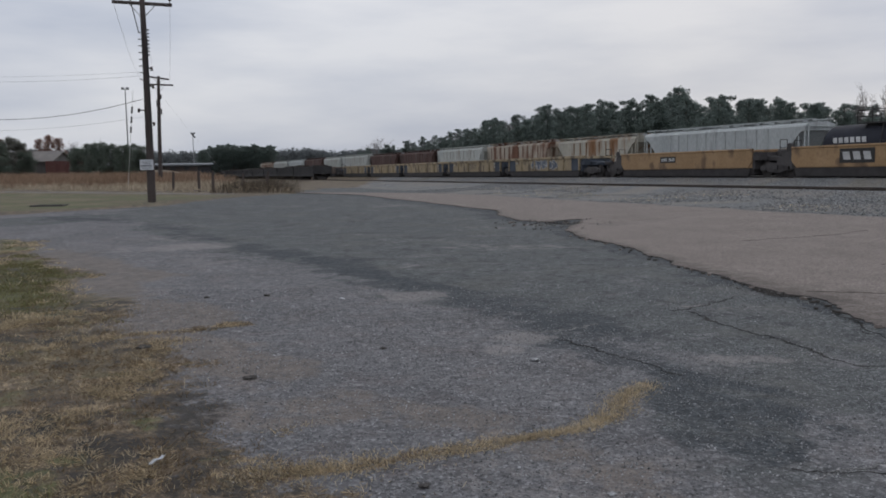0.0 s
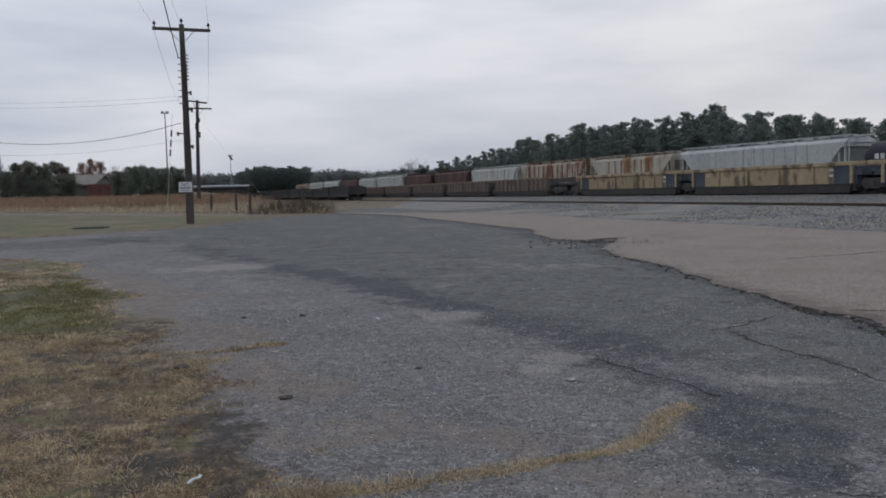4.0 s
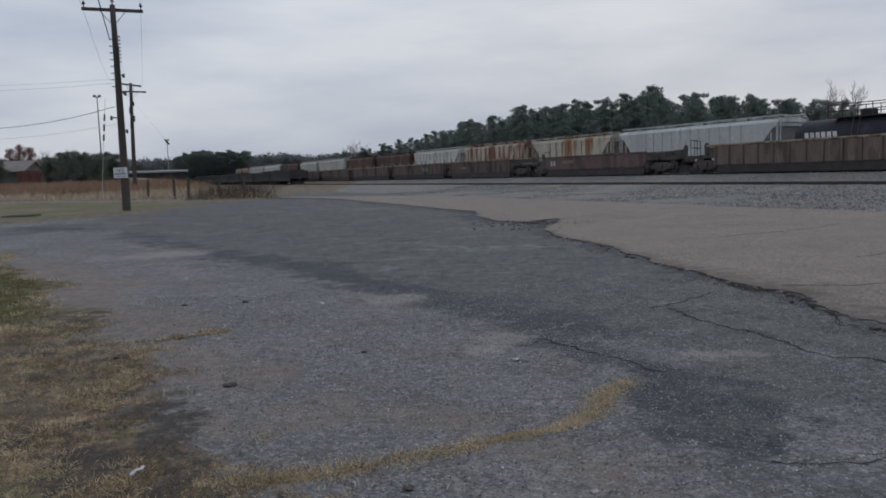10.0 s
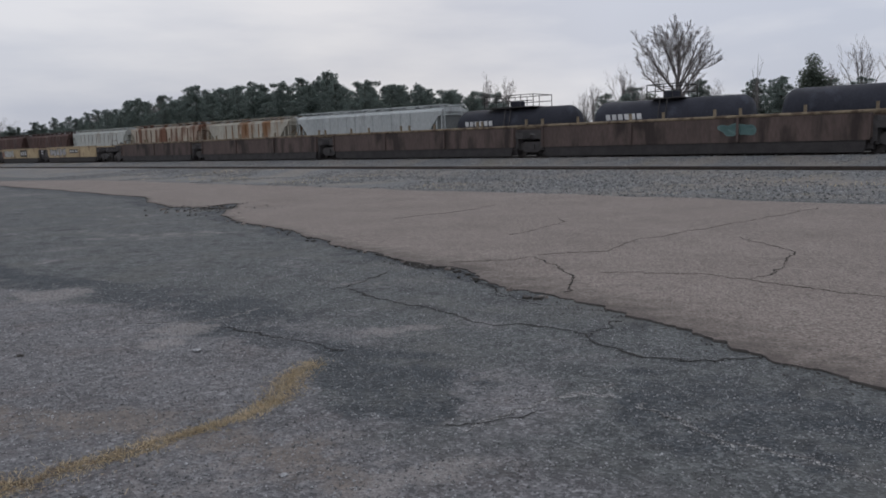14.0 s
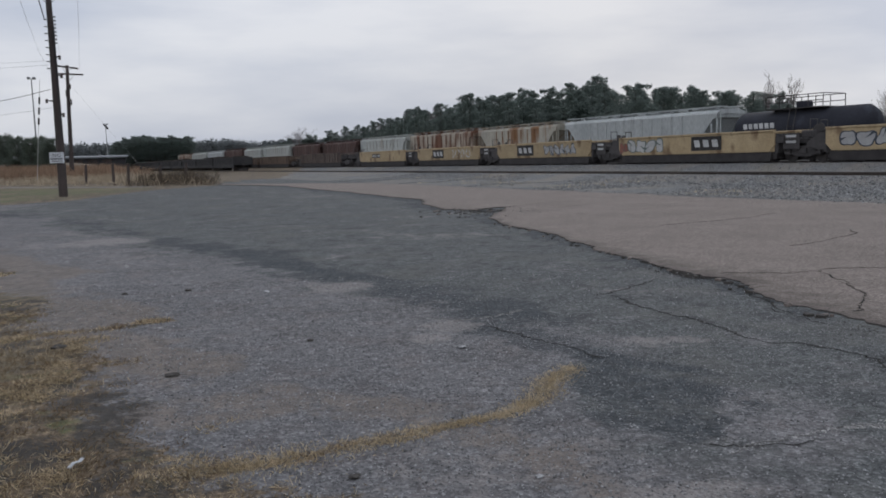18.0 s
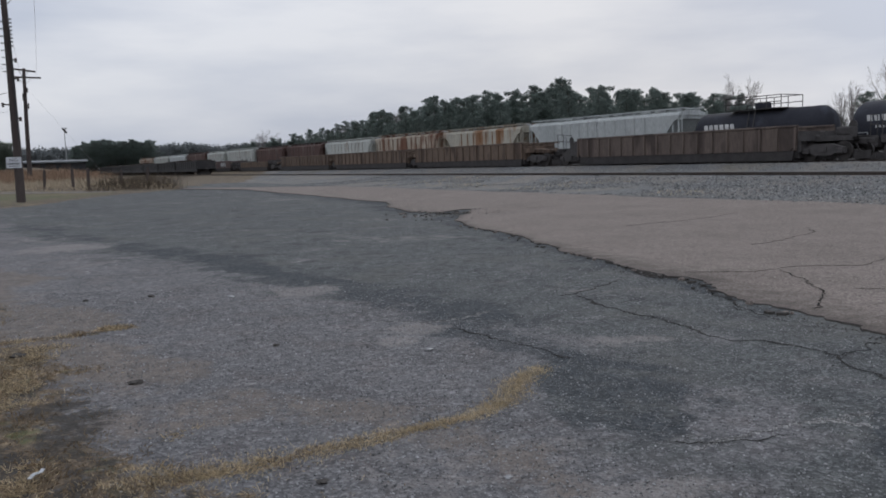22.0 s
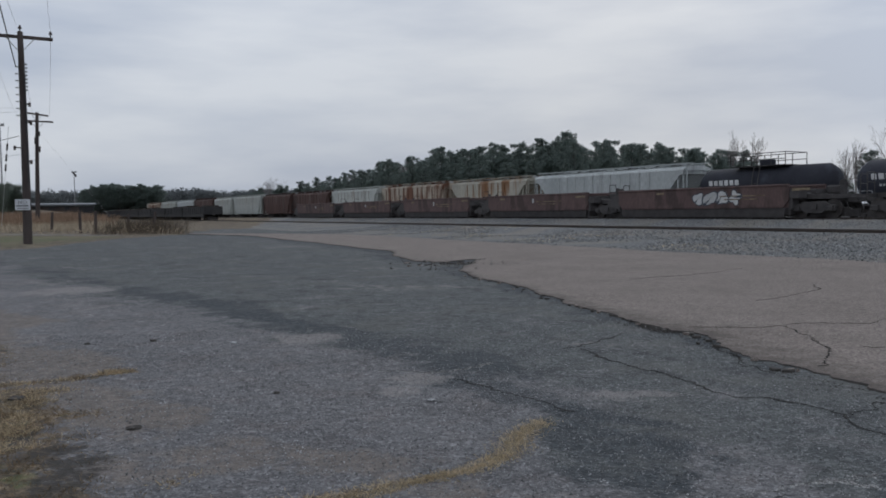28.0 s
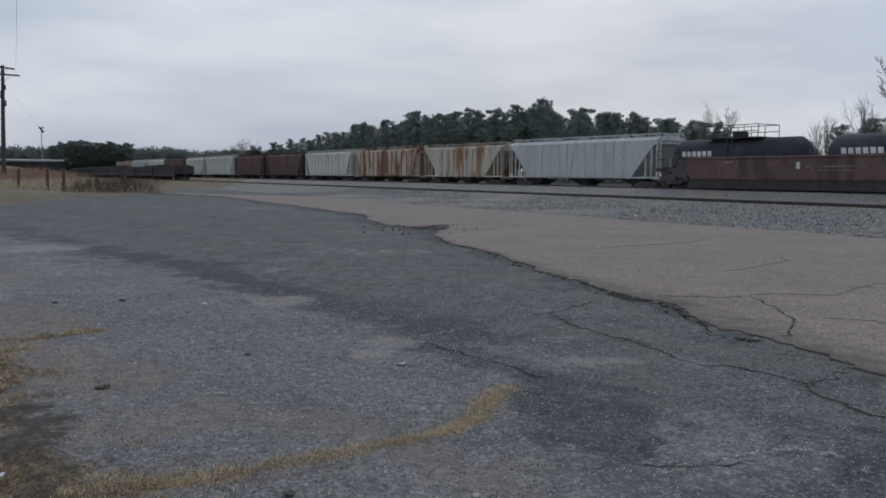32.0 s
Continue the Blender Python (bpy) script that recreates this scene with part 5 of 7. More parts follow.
HOPPERS = (
    (0.858, 1.252, hop_grey, "light grey covered hopper with ribbed sides", 4.60),
    (1.252, 1.560, hop_cream, "cream covered hopper streaked with rust", 4.50),
    (1.560, 1.890, hop_rust, "heavily rusted tan covered hopper", 4.55),
    (1.890, 2.205, hop_green, "pale grey-green covered hopper", 4.50),
    (2.205, 2.510, hop_brown, "dark rusty brown covered hopper", 4.45),
    (2.510, 2.800, hop_brown, "dark rusty brown covered hopper", 4.45),
    (2.800, 3.140, hop_green, "pale grey covered hopper car", 4.6),
    (3.140, 3.400, hop_green, "pale grey covered hopper car", 4.5),
    (3.400, 3.72, hop_brown, "dark brown covered hopper car", 4.6),
    (3.72, 4.03, hop_grey, "light grey covered hopper car", 4.5),
    (4.03, 4.36, hop_green, "pale grey covered hopper car", 4.5),
    (4.36, 4.70, hop_rust, "rusty tan covered hopper car", 4.4),
)
for a, b, paint, label, height in HOPPERS:
    covered_hopper(a * HOP_D, b * HOP_D, paint, label, height=height, cut=3.0 if a < 1.5 else 1.7)


def tank_car(s0, s1, label, marks=True, radius=1.42, half=2.3):
    l = abs(s1 - s0) - 0.9
    h = l / 2
    car = thing("tank_car", label, "tank car", "standing freight cars", m=hopper_pose((s0 + s1) / 2))
    zc = 1.15 + radius
    rings = [(-h + 0.35, 0.15), (-h + 0.42, radius * 0.55), (-h + 0.6, radius * 0.84), (-h + 0.95, radius), (h - 0.95, radius), (h - 0.6, radius * 0.84), (h - 0.42, radius * 0.55), (h - 0.35, 0.15)]
    part("tank", Shape().lathe(rings, "x", 32, (0, 0, zc)).mesh("tank", tank_black, True), car)
    fr = Shape().box(-h, h, -0.35, 0.35, 0.85, 1.2)
    for sx in (-1, 1):
        fr.box(sx * (h - 0.9) - 0.9, sx * (h - 0.9) + 0.9, -1.4, 1.4, 1.05, 1.15)
        fr.box(sx * (h - 1.9) - 0.35, sx * (h - 1.9) + 0.35, -1.2, 1.2, 1.1, 1.75)
    part("underframe", fr.mesh("underframe", truck_black), car)
    dome = Shape().lathe([(zc + radius - 0.1, 0.55), (zc + radius + 0.45, 0.55), (zc + radius + 0.5, 0.45)], "z", 18)
    part("valve_housing", dome.mesh("valve_housing", tank_black), car)
    pl = Shape().box(-half, half, -1.2, 1.2, zc + radius - 0.02, zc + radius + 0.04)
    plat = part("platform", pl.mesh("platform", truck_black), car)
    rl = Shape()
    z0, z1 = zc + radius, zc + radius + 0.9
    for y in (-1.2, 1.2):
        for x in (-half, -half / 2, 0, half / 2, half):
            rl.tube((x, y, z0), (x, y, z1), 0.03, n=5)
        for z in (z1, (z0 + z1) / 2):
            rl.tube((-half, y, z), (half, y, z), 0.03, n=5)
    for x in (-half, half):
        rl.tube((x, -1.2, z1), (x, 1.2, z1), 0.03, n=5)
    part("railing", rl.mesh("railing", truck_black), plat)
    lad = Shape()
    for x in (-0.25, 0.25):
        lad.tube((x, radius + 0.12, 0.7), (x, radius + 0.12, zc), 0.03, n=5).tube((x, radius + 0.12, zc), (x, 1.2, z0), 0.03, n=5)
    for k in range(8):
        lad.tube((-0.25, radius + 0.12, 0.8 + k * 0.28), (0.25, radius + 0.12, 0.8 + k * 0.28), 0.02, n=5)
    part("ladder", lad.mesh("ladder", truck_black), car)
    for sx in (-1, 1):
        hr = Shape()
        for y in (-1.35, 1.35):
            hr.tube((sx * (h - 0.1), y, 1.1), (sx * (h - 0.1), y, 2.3), 0.03, n=5)
            hr.tube((sx * (h - 1.7), y, 1.1), (sx * (h - 1.7), y, 2.0), 0.03, n=5)
            hr.tube((sx * (h - 0.1), y, 2.0), (sx * (h - 1.7), y, 2.0), 0.025, n=5)
        part("handrail", hr.mesh("handrail", galv if sx > 0 else truck_black), car)
        part("coupler", COUPLER, car, pose(sx * (h + 0.2), 0, 0))
        add_truck(car, sx * (h - 1.9))
    if marks:
        a = radians(13)
        for k in range(6):
            x0, vs, fs = h - 1.7 - k * 0.47, [], []
            for j in range(4):
                ww = j * 0.13
                g = a + (ww - 0.2) / radius
                vs += [(x0 - uu + ww * 0.25, (radius + 0.012) * math.cos(g), zc + (radius + 0.012) * math.sin(g)) for uu in (0.0, 0.34)]
                if j:
                    fs.append((2 * j - 2, 2 * j - 1, 2 * j + 1, 2 * j))
            part("white_block", raw_mesh("white_block", vs, fs, white_mark), car)
        sm = Shape()
        g = radians(-12)
        for k in range(8):
            x0 = h - 2.2 - k * 0.22
            sm.add([(x0 - uu, (radius + 0.012) * math.cos(g + ww), zc + (radius + 0.012) * math.sin(g + ww)) for uu, ww in ((0, 0), (0.14, 0), (0.14, 0.1), (0, 0.1))], [(0, 1, 2, 3)])
        part("number_bars", sm.mesh("number_bars", white_mark), car)
    return car


tank_car(0.624 * HOP_D, 0.868 * HOP_D, "black tank car with a railed top platform")
tank_car(0.374 * HOP_D, 0.620 * HOP_D, "black tank car with white side marks", half=1.2)
tank_car(0.02 * HOP_D, 0.368 * HOP_D, "long dark brown-black tank car", False, 1.5)
tank_car(-0.32 * HOP_D, 0.012 * HOP_D, "black tank car standing in the yard", False, 1.5)


# ---- dark gondolas on the near track ----
def gondola(s, n):
    x, y = at_track(s, 28.9)
    car = thing("gondola", "black open gondola car standing on the near track", "freight car", "standing gondolas", m=pose(x, y, 0.64, 0, 0, TRACK_TURN))
    h = 7.6
    sh = Shape().box(-h, h, -1.4, 1.4, 0.95, 1.08)
    for y in (-1.42, 1.42):
        sh.box(-h, h, y - 0.04, y + 0.04, 0.52, 2.1)
    for x in (-h, h):
        sh.box(x - 0.05, x + 0.05, -1.42, 1.42, 0.9, 2.1)
    part("gondola_body", sh.mesh("gondola_body", gondola_black) if n == 0 else bpy.data.meshes["gondola_body"], car)
    rib = cached("gon_rib", lambda: Shape().box(-0.07, 0.07, 1.461, 1.54, 0.95, 2.05, 0.02).mesh("side_rib", gondola_black))
    for k in range(11):
        part("side_rib", rib, car, pose(-h + 0.15 + k * (2 * h - 0.3) / 10, 0, 0))
    rng, load = random.Random(n + 5), Shape()
    x = -h + 0.8
    while x < h - 1.2:
        w = rng.uniform(0.6, 2.2)
        z = rng.uniform(1.8, 2.45)
        load.box(x, min(x + w, h - 0.3), -rng.uniform(0.6, 1.2), rng.uniform(0.6, 1.2), 1.0, z, 0.05)
        x += w + rng.uniform(0.1, 0.7)
    part("scrap_load", load.mesh("scrap_load", tie_wood), car, label="heap of old ties")
    for sx in (-1, 1):
        add_truck(car, sx * (h - 1.8))
        part("coupler", COUPLER, car, pose(sx * (h + 0.2), 0, 0))


for k in range(9):
    gondola(133.4 + k * 16.2, k)


# ---- placing by bearing and distance ----
def bearing(az, r):
    return r * math.sin(radians(az)), r * math.cos(radians(az))


def stand(az, r):
    x, y = bearing(az, r)
    return x, y, float(land(x, y))


# ---- utility poles and wires ----
def crossarm(parent, z, half, turn, tilt=0.0):
    arm = part("crossarm", Shape().box(-half, half, -0.06, 0.06, -0.07, 0.07, 0.015).mesh("crossarm", pole_wood), parent, pose(0, 0.16, z, 0, tilt, turn))
    for sg in (-1, 1):
        part("brace", Shape().tube((sg * half * 0.42, 0.07, -0.05), (sg * 0.06, 0.07, -0.62), 0.018, n=5).mesh("brace", galv), arm)
    return arm


def insulator_mesh():
    return Shape().lathe([(0, 0.025), (0.12, 0.025), (0.13, 0.07), (0.18, 0.075), (0.2, 0.045), (0.25, 0.05), (0.28, 0.02)], "z", 10).mesh("insulator", pole_wood, True)


INSULATOR = insulator_mesh()


def pole_shaft(h, r0, r1, seed):
    """A tapered, slightly crooked shaft."""
    rng, sh = random.Random(seed), Shape()
    n, rings = 14, 9
    vs, fs = [], []
    for j in range(rings):
        t = j / (rings - 1)
        r = r0 + (r1 - r0) * t
        ox, oy = 0.05 * math.sin(2.1 * t + seed), 0.04 * math.sin(1.7 * t)
        for k in range(n):
            a = k * math.tau / n
            q = r * (1 + rng.uniform(-0.03, 0.03))
            vs.append((ox + q * math.cos(a), oy + q * math.sin(a), h * t - (0.4 if j == 0 else 0)))
    for j in range(rings - 1):
        fs += [(j * n + k, j * n + (k + 1) % n, (j + 1) * n + (k + 1) % n, (j + 1) * n + k) for k in range(n)]
    fs.append(tuple(range((rings - 1) * n, rings * n)))
    return sh.add(vs, fs).mesh("pole_shaft", pole_wood, True)


P1 = (-13.58, 37.93, float(land(-13.58, 37.93)))
pole_a = thing("utility_pole", "dark wooden utility pole with one crossarm and a sign", "utility pole", "poles along the field", m=pose(*P1, 0, 0.25, 19.6))
part("pole_shaft", pole_shaft(9.25, 0.19, 0.115, 1), pole_a)
arm_a = crossarm(pole_a, 9.05, 1.29, 0, 0.4)
for x in (-1.2, 1.2):
    part("insulator", INSULATOR, arm_a, pose(x, 0, 0.07))
part("insulator", INSULATOR, pole_a, pose(0, 0, 9.25))
for k in range(8):
    part("step", cached("pole_step", lambda: Shape().box(0.10, 0.24, -0.05, 0.05, 0, 0.06).mesh("step", galv)), pole_a, pose(0, 0, 6.7 + k * 0.16))
    part("step", cached("pole_step_b", lambda: Shape().box(-0.24, -0.10, -0.05, 0.05, 0, 0.04).mesh("step", galv)), pole_a, pose(0, 0, 5.6 + k * 0.3))
for z, x in ((5.3, 0.22), (4.2, -0.25), (3.6, 0.2), (6.1, 0.2)):
    part("bracket", Shape().tube((0, 0, z), (x * 1.5, -0.1, z + 0.03), 0.03, n=6).box(x * 1.4 - 0.05, x * 1.4 + 0.05, -0.15, -0.03, z - 0.09, z + 0.09, 0.02).mesh("bracket", pole_wood), pole_a)
part("conduit", Shape().tube((0.16, -0.12, 2.6), (0.13, -0.1, 7.4), 0.03, n=6).mesh("conduit", wire_black), pole_a)

sign = thing("warning_sign", "small white sign with dark letters nailed to the pole", "sign", m=pose(P1[0] - 0.02, P1[1] - 0.24, P1[2] + 1.72, 0, 0, 19.6) @ Matrix.Diagonal((0.84, 1, 0.84, 1)))
part("sign_plate", Shape().box(-0.36, 0.34, -0.012, 0.012, -0.27, 0.29).mesh("sign_plate", sign_white), sign)


def letters(text, size, mat, parent, m):
    cu = bpy.data.curves.new("letters", "FONT")
    cu.body, cu.size, cu.align_x, cu.align_y, cu.extrude, cu.resolution_u = text, size, "CENTER", "CENTER", 0.003, 2
    ob = bpy.data.objects.new("letters", cu)
    scene.collection.objects.link(ob)
    me = bpy.data.meshes.new_from_object(ob)
    bpy.data.objects.remove(ob)
    me.materials.append(mat)
    return part("letters", me, parent, m)


letters("NO", 0.26, sign_ink, sign, pose(-0.01, -0.017, 0.13, 90, 0, 0))
line_bars = Shape()
for k in range(8):
    line_bars.box(-0.29 + k * 0.07, -0.245 + k * 0.07, -0.018, -0.012, -0.10, 0.0)
part("letter_bars", line_bars.mesh("letter_bars", sign_ink), sign)
part("letter_bars", Shape().box(-0.26, 0.24, -0.018, -0.012, -0.19, -0.16).mesh("letter_bars", sign_ink), sign)

x2, y2, z2 = stand(-19.0, 80)
pole_b = thing("utility_pole", "dark wooden utility pole with two crossarms", "utility pole", "poles along the field", m=pose(x2, y2, z2, 0, 1.2, 19))
part("pole_shaft", pole_shaft(9.65, 0.2, 0.13, 4), pole_b)
crossarm(pole_b, 8.9, 1.28, 0)
crossarm(pole_b, 9.5, 1.05, 35, 1.0)
part("transformer_rack", Shape().box(-0.24, -0.12, -0.1, 0.1, 6.9, 7.5).box(0.12, 0.24, -0.1, 0.1, 6.2, 6.7).box(0.1, 0.22, -0.1, 0.1, 7.6, 8.0).mesh("transformer_rack", pole_wood), pole_b)


def wire(name, a, b, sag, r, mat, label, n=18):
    sh = Shape()
    a, b = Vector(a), Vector(b)
    pts = []
    for i in range(n + 1):
        t = i / n
        p = a.lerp(b, t)
        p.z -= sag * 4 * t * (1 - t)
        pts.append(p)
    for p, q in zip(pts, pts[1:]):
        sh.tube(p, q, r, n=4)
    return thing(name, label, "wire", "overhead wires", data=sh.mesh(name, mat))


PA, PB = Vector(P1), Vector((x2, y2, z2))
LEFT = Vector((-30, 38, 0))
for z0, z1, sag, r, mat in ((6.17, 6.58, 0.35, 0.007, wire_pale), (6.35, 6.72, 0.28, 0.006, wire_pale), (5.12, 6.38, 1.39, 0.014, wire_black), (4.32, 4.77, 0.737, 0.008, wire_pale)):
    wire("wire", Vector((P1[0] - 0.15, P1[1], z0)), LEFT + Vector((0, 0, z1)), sag, r, mat, "sagging overhead wire strung to the pole")
for off in (-1.25, 0.0, 1.25):
    side = Vector((0.94 * off, 0.33 * off, 0))
    top = PA + side + Vector((0, 0, 9.3))
    wire("wire", top, Vector((top.x + 11.9, top.y - 37.8, 9.6)), 1.0, 0.006, wire_pale, "thin overhead wire running from the pole top")
    wire("wire", top, PB + side * 0.9 + Vector((0, 0, 9.1)), 0.7, 0.008, wire_pale, "thin overhead wire between the two poles")
wire("service_cable", Vector((P1[0] - 0.15, P1[1] - 0.1, 8.14)), Vector((-1.2, -1.3, 9.9)), 0.25, 0.024, wire_black, "thick twisted black service cable")
G0, G1 = Vector((-15.9, 42.6, 6.0)), Vector((-17.9, 46.5, 1.1))
guy = wire("guy_wire", G0, G1, 0.0, 0.012, wire_pale, "slanting guy wire with dark insulators", 2)
for k in range(3):
    p, q = G0.lerp(G1, 0.16 + 0.1 * k), G0.lerp(G1, 0.22 + 0.1 * k)
    part("guy_insulator", Shape().tube(p, q, 0.045, n=8).mesh("guy_insulator", truck_black), guy)
guy_b = wire("guy_wire", PB + Vector((0.6, 0, 7.6)), PB + Vector((5.2, 3, 0.5)), 0.0, 0.006, wire_pale, "slanting guy wire of the far pole", 2)
part("guy_insulator", Shape().tube(PB + Vector((2.6, 1.3, 4.5)), PB + Vector((2.85, 1.45, 4.1)), 0.09, n=8).mesh("guy_insulator", truck_black), guy_b)


def light_mast(az, r, top, label):
    x, y, z = stand(az, r)
    m = thing("light_mast", label, "light mast", "yard light masts", m=pose(x, y, z, 0, 0, -az))
    h = top - z
    part("mast", Shape().tube((0, 0, 0), (0, 0, h), 0.16, 0.09, 10).mesh("mast", galv), m)
    part("lamp_arm", Shape().box(-0.55, 0.55, -0.06, 0.06, h - 0.1, h + 0.02).mesh("lamp_arm", galv), m)
    for sx in (-0.4, 0.4):
        part("floodlight", Shape().box(-0.28, 0.28, -0.35, 0.25, 0.0, 0.42, 0.1).mesh("floodlight", galv), m, pose(sx, 0, h - 0.1))


light_mast(-20.94, 160, 17.3, "tall grey light mast with two floodlights")
light_mast(-16.87, 260, 14.2, "distant grey light mast with floodlights")


# ---- water tower ----
def water_tower():
    x, y, z = stand(-31.5, 330)
    t = thing("water_tower", "white steel water tower on braced legs", "water tower", m=pose(x, y, z))
    zb, zt, zl = 1.6 + 0.0646 * 330 - z, 1.6 + 0.0955 * 330 - z, 1.6 + 0.0524 * 330 - z
    part("tank", Shape().lathe([(zl, 0.3), (zl + 0.35, 1.5), (zl + 1.4, 3.0), (zb - 0.4, 3.85), (zb, 4.05), (zt, 4.05), (zt + 0.25, 3.6), (zt + 0.5, 0.3)], "z", 32).mesh("tank", tower_white, True), t)
    part("balcony", Shape().lathe([(zb - 0.1, 4.1), (zb - 0.1, 5.0), (zb + 0.1, 5.0), (zb + 0.1, 4.1)], "z", 32).mesh("balcony", tower_white), t)
    part("riser", Shape().tube((0, 0, 0), (0, 0, zl + 0.3), 0.6, n=12).mesh("riser", tower_white), t)
    legs = []
    for k in range(6):
        a = k * math.tau / 6 + 0.3
        top, foot = Vector((4.0 * math.cos(a), 4.0 * math.sin(a), zb)), Vector((5.6 * math.cos(a), 5.6 * math.sin(a), 0))
        legs.append((top, foot))
        part("leg", Shape().tube(foot, top, 0.34, n=8).mesh("leg", tower_white), t)
    for k in range(6):
        (ta, fa), (tb_, fb_) = legs[k], legs[(k + 1) % 6]
        for u in (0.33, 0.66):
            part("strut", Shape().tube(fa.lerp(ta, u), fb_.lerp(tb_, u), 0.12, n=6).mesh("strut", tower_white), t)
        part("tie_rod", Shape().tube(fa.lerp(ta, 0.33), fb_.lerp(tb_, 0.66), 0.06, n=5).mesh("tie_rod", tower_white), t)
    part("painted_mark", Shape().box(-1.0, 1.0, -0.03, 0.03, -0.6, 0.6).mesh("painted_mark", shed_dark), t, pose(0.2, -4.07, (zb + zt) / 2, 0, 0, 0))


water_tower()


# ---- buildings beyond the field ----
def gable_house(az, r, w, d, eave, ridge, wall, roof, label, name="house", windows=3, turn=0):
    x, y, z = stand(az, r)
    h = thing(name, label, "building", "buildings beyond the field", m=pose(x, y, z - 0.2, 0, 0, turn - az))
    part("wall", Shape().box(-w / 2, w / 2, -d / 2, d / 2, 0, eave).slab([(-w / 2, eave), (w / 2, eave), (0, ridge - 0.05)], -d / 2, -d / 2 + 0.1).mesh("wall", wall), h)
    rf = Shape()
    for sg in (-1, 1):
        rf.slab([(sg * (w / 2 + 0.5), eave - 0.2), (0, ridge), (0, ridge + 0.15), (sg * (w / 2 + 0.5), eave - 0.02)], -d / 2 - 0.4, d / 2 + 0.4)
    part("roof", rf.mesh("roof", roof), h)
    for k in range(windows):
        wx = -w / 2 + w * (k + 0.5) / windows
        win = part("window", Shape().box(-0.55, 0.55, -0.06, 0.02, -0.7, 0.7).mesh("window", sign_white), h, pose(wx, -d / 2, eave * 0.55))
        part("pane", Shape().box(-0.47, 0.47, -0.075, -0.062, -0.62, 0.62).mesh("pane", pane_dark), win)
    return h


gable_house(-26.0, 140, 6.0, 6.0, 2.3, 3.7, wall_tan, roof_grey, "grey-roofed house behind trees", windows=2, turn=62)


def red_shed():
    x, y, z = stand(-24.7, 126)
    h = thing("red_fence", "dull red board fence beside the house", "fence", m=pose(x, y, z, 0, 0, 24.7))
    for k in range(26):
        part("board", cached("red_board", lambda: Shape().box(-0.088, 0.088, -0.02, 0.02, 0, 2.1).mesh("board", red_wall)), h, pose(-2.45 + k * 0.19, 0, 0.02 * ((k * 7) % 3)))
    part("rail", Shape().box(-2.5, 2.5, 0.025, 0.07, 0.5, 0.6).mesh("rail", red_wall), h)
    part("rail", Shape().box(-2.5, 2.5, 0.025, 0.07, 1.5, 1.6).mesh("rail", red_wall), h)


red_shed()


def long_shed(az, r, w, top, label, wall, roof):
    x, y, z = stand(az, r)
    h = thing("long_shed", label, "building", "buildings beyond the field", m=pose(x, y, z - 0.3, 0, 0, -az))
    e = top - z
    part("wall", Shape().box(-w / 2, w / 2, 0, 6, 0, e - 0.3).mesh("wall", wall), h)
    part("roof", Shape().prism([(-1.0, e - 0.15), (7, e + 0.3), (7, e + 0.55), (-1.0, e + 0.12)], -w / 2 - 0.6, w / 2 + 0.6).mesh("roof", roof), h)
    for k in range(int(w / 3.5)):
        part("bay_door", Shape().box(-1.1, 1.1, -0.06, 0.0, 0, min(2.6, e * 0.8)).mesh("bay_door", shed_dark if wall is not shed_dark else pole_wood), h, pose(-w / 2 + 1.9 + k * 3.5, 0, 0))


long_shed(-17.9, 230, 17, 4.75, "long low dark shed with a pale metal roof", shed_dark, shed_roof)
gable_house(-30.8, 126, 1.7, 2.4, 1.75, 1.85, sign_white, shed_roof, "small pale storage shed by the trees", "storage_shed", 0)


# ---- trees ----
def leaf_cloud(rng, centres, per, size, squash=0.8, thin=0.6, inner=0.15, full=None):
    """Small randomly turned leaf clumps about the given (x, y, z, radius) centres."""
    vs, fs = [], []
    for cx, cy, cz, r in centres:
        n = per if full is None else max(30, int(per * (r / full) ** 2))
        d = rng.normal(size=(n, 3))
        d /= np.linalg.norm(d, axis=1)[:, None]
        p = d * (r * rng.uniform(inner, 1.3, n) ** 0.75)[:, None]
        p[:, 2] *= squash
        p += (cx, cy, cz)
        a = rng.normal(size=(n, 3))
        a /= np.linalg.norm(a, axis=1)[:, None]
        b = np.cross(a, rng.normal(size=(n, 3)))
        b /= np.linalg.norm(b, axis=1)[:, None]
        k = size * rng.uniform(0.5, 1.3, n)[:, None]
        quad = np.stack([p - a * k, p - b * k * thin, p + a * k, p + b * k * thin], 1)
        base = len(vs)
        vs += quad.reshape(-1, 3).tolist()
        fs += (np.arange(n * 4).reshape(n, 4) + base).tolist()
    return vs, fs


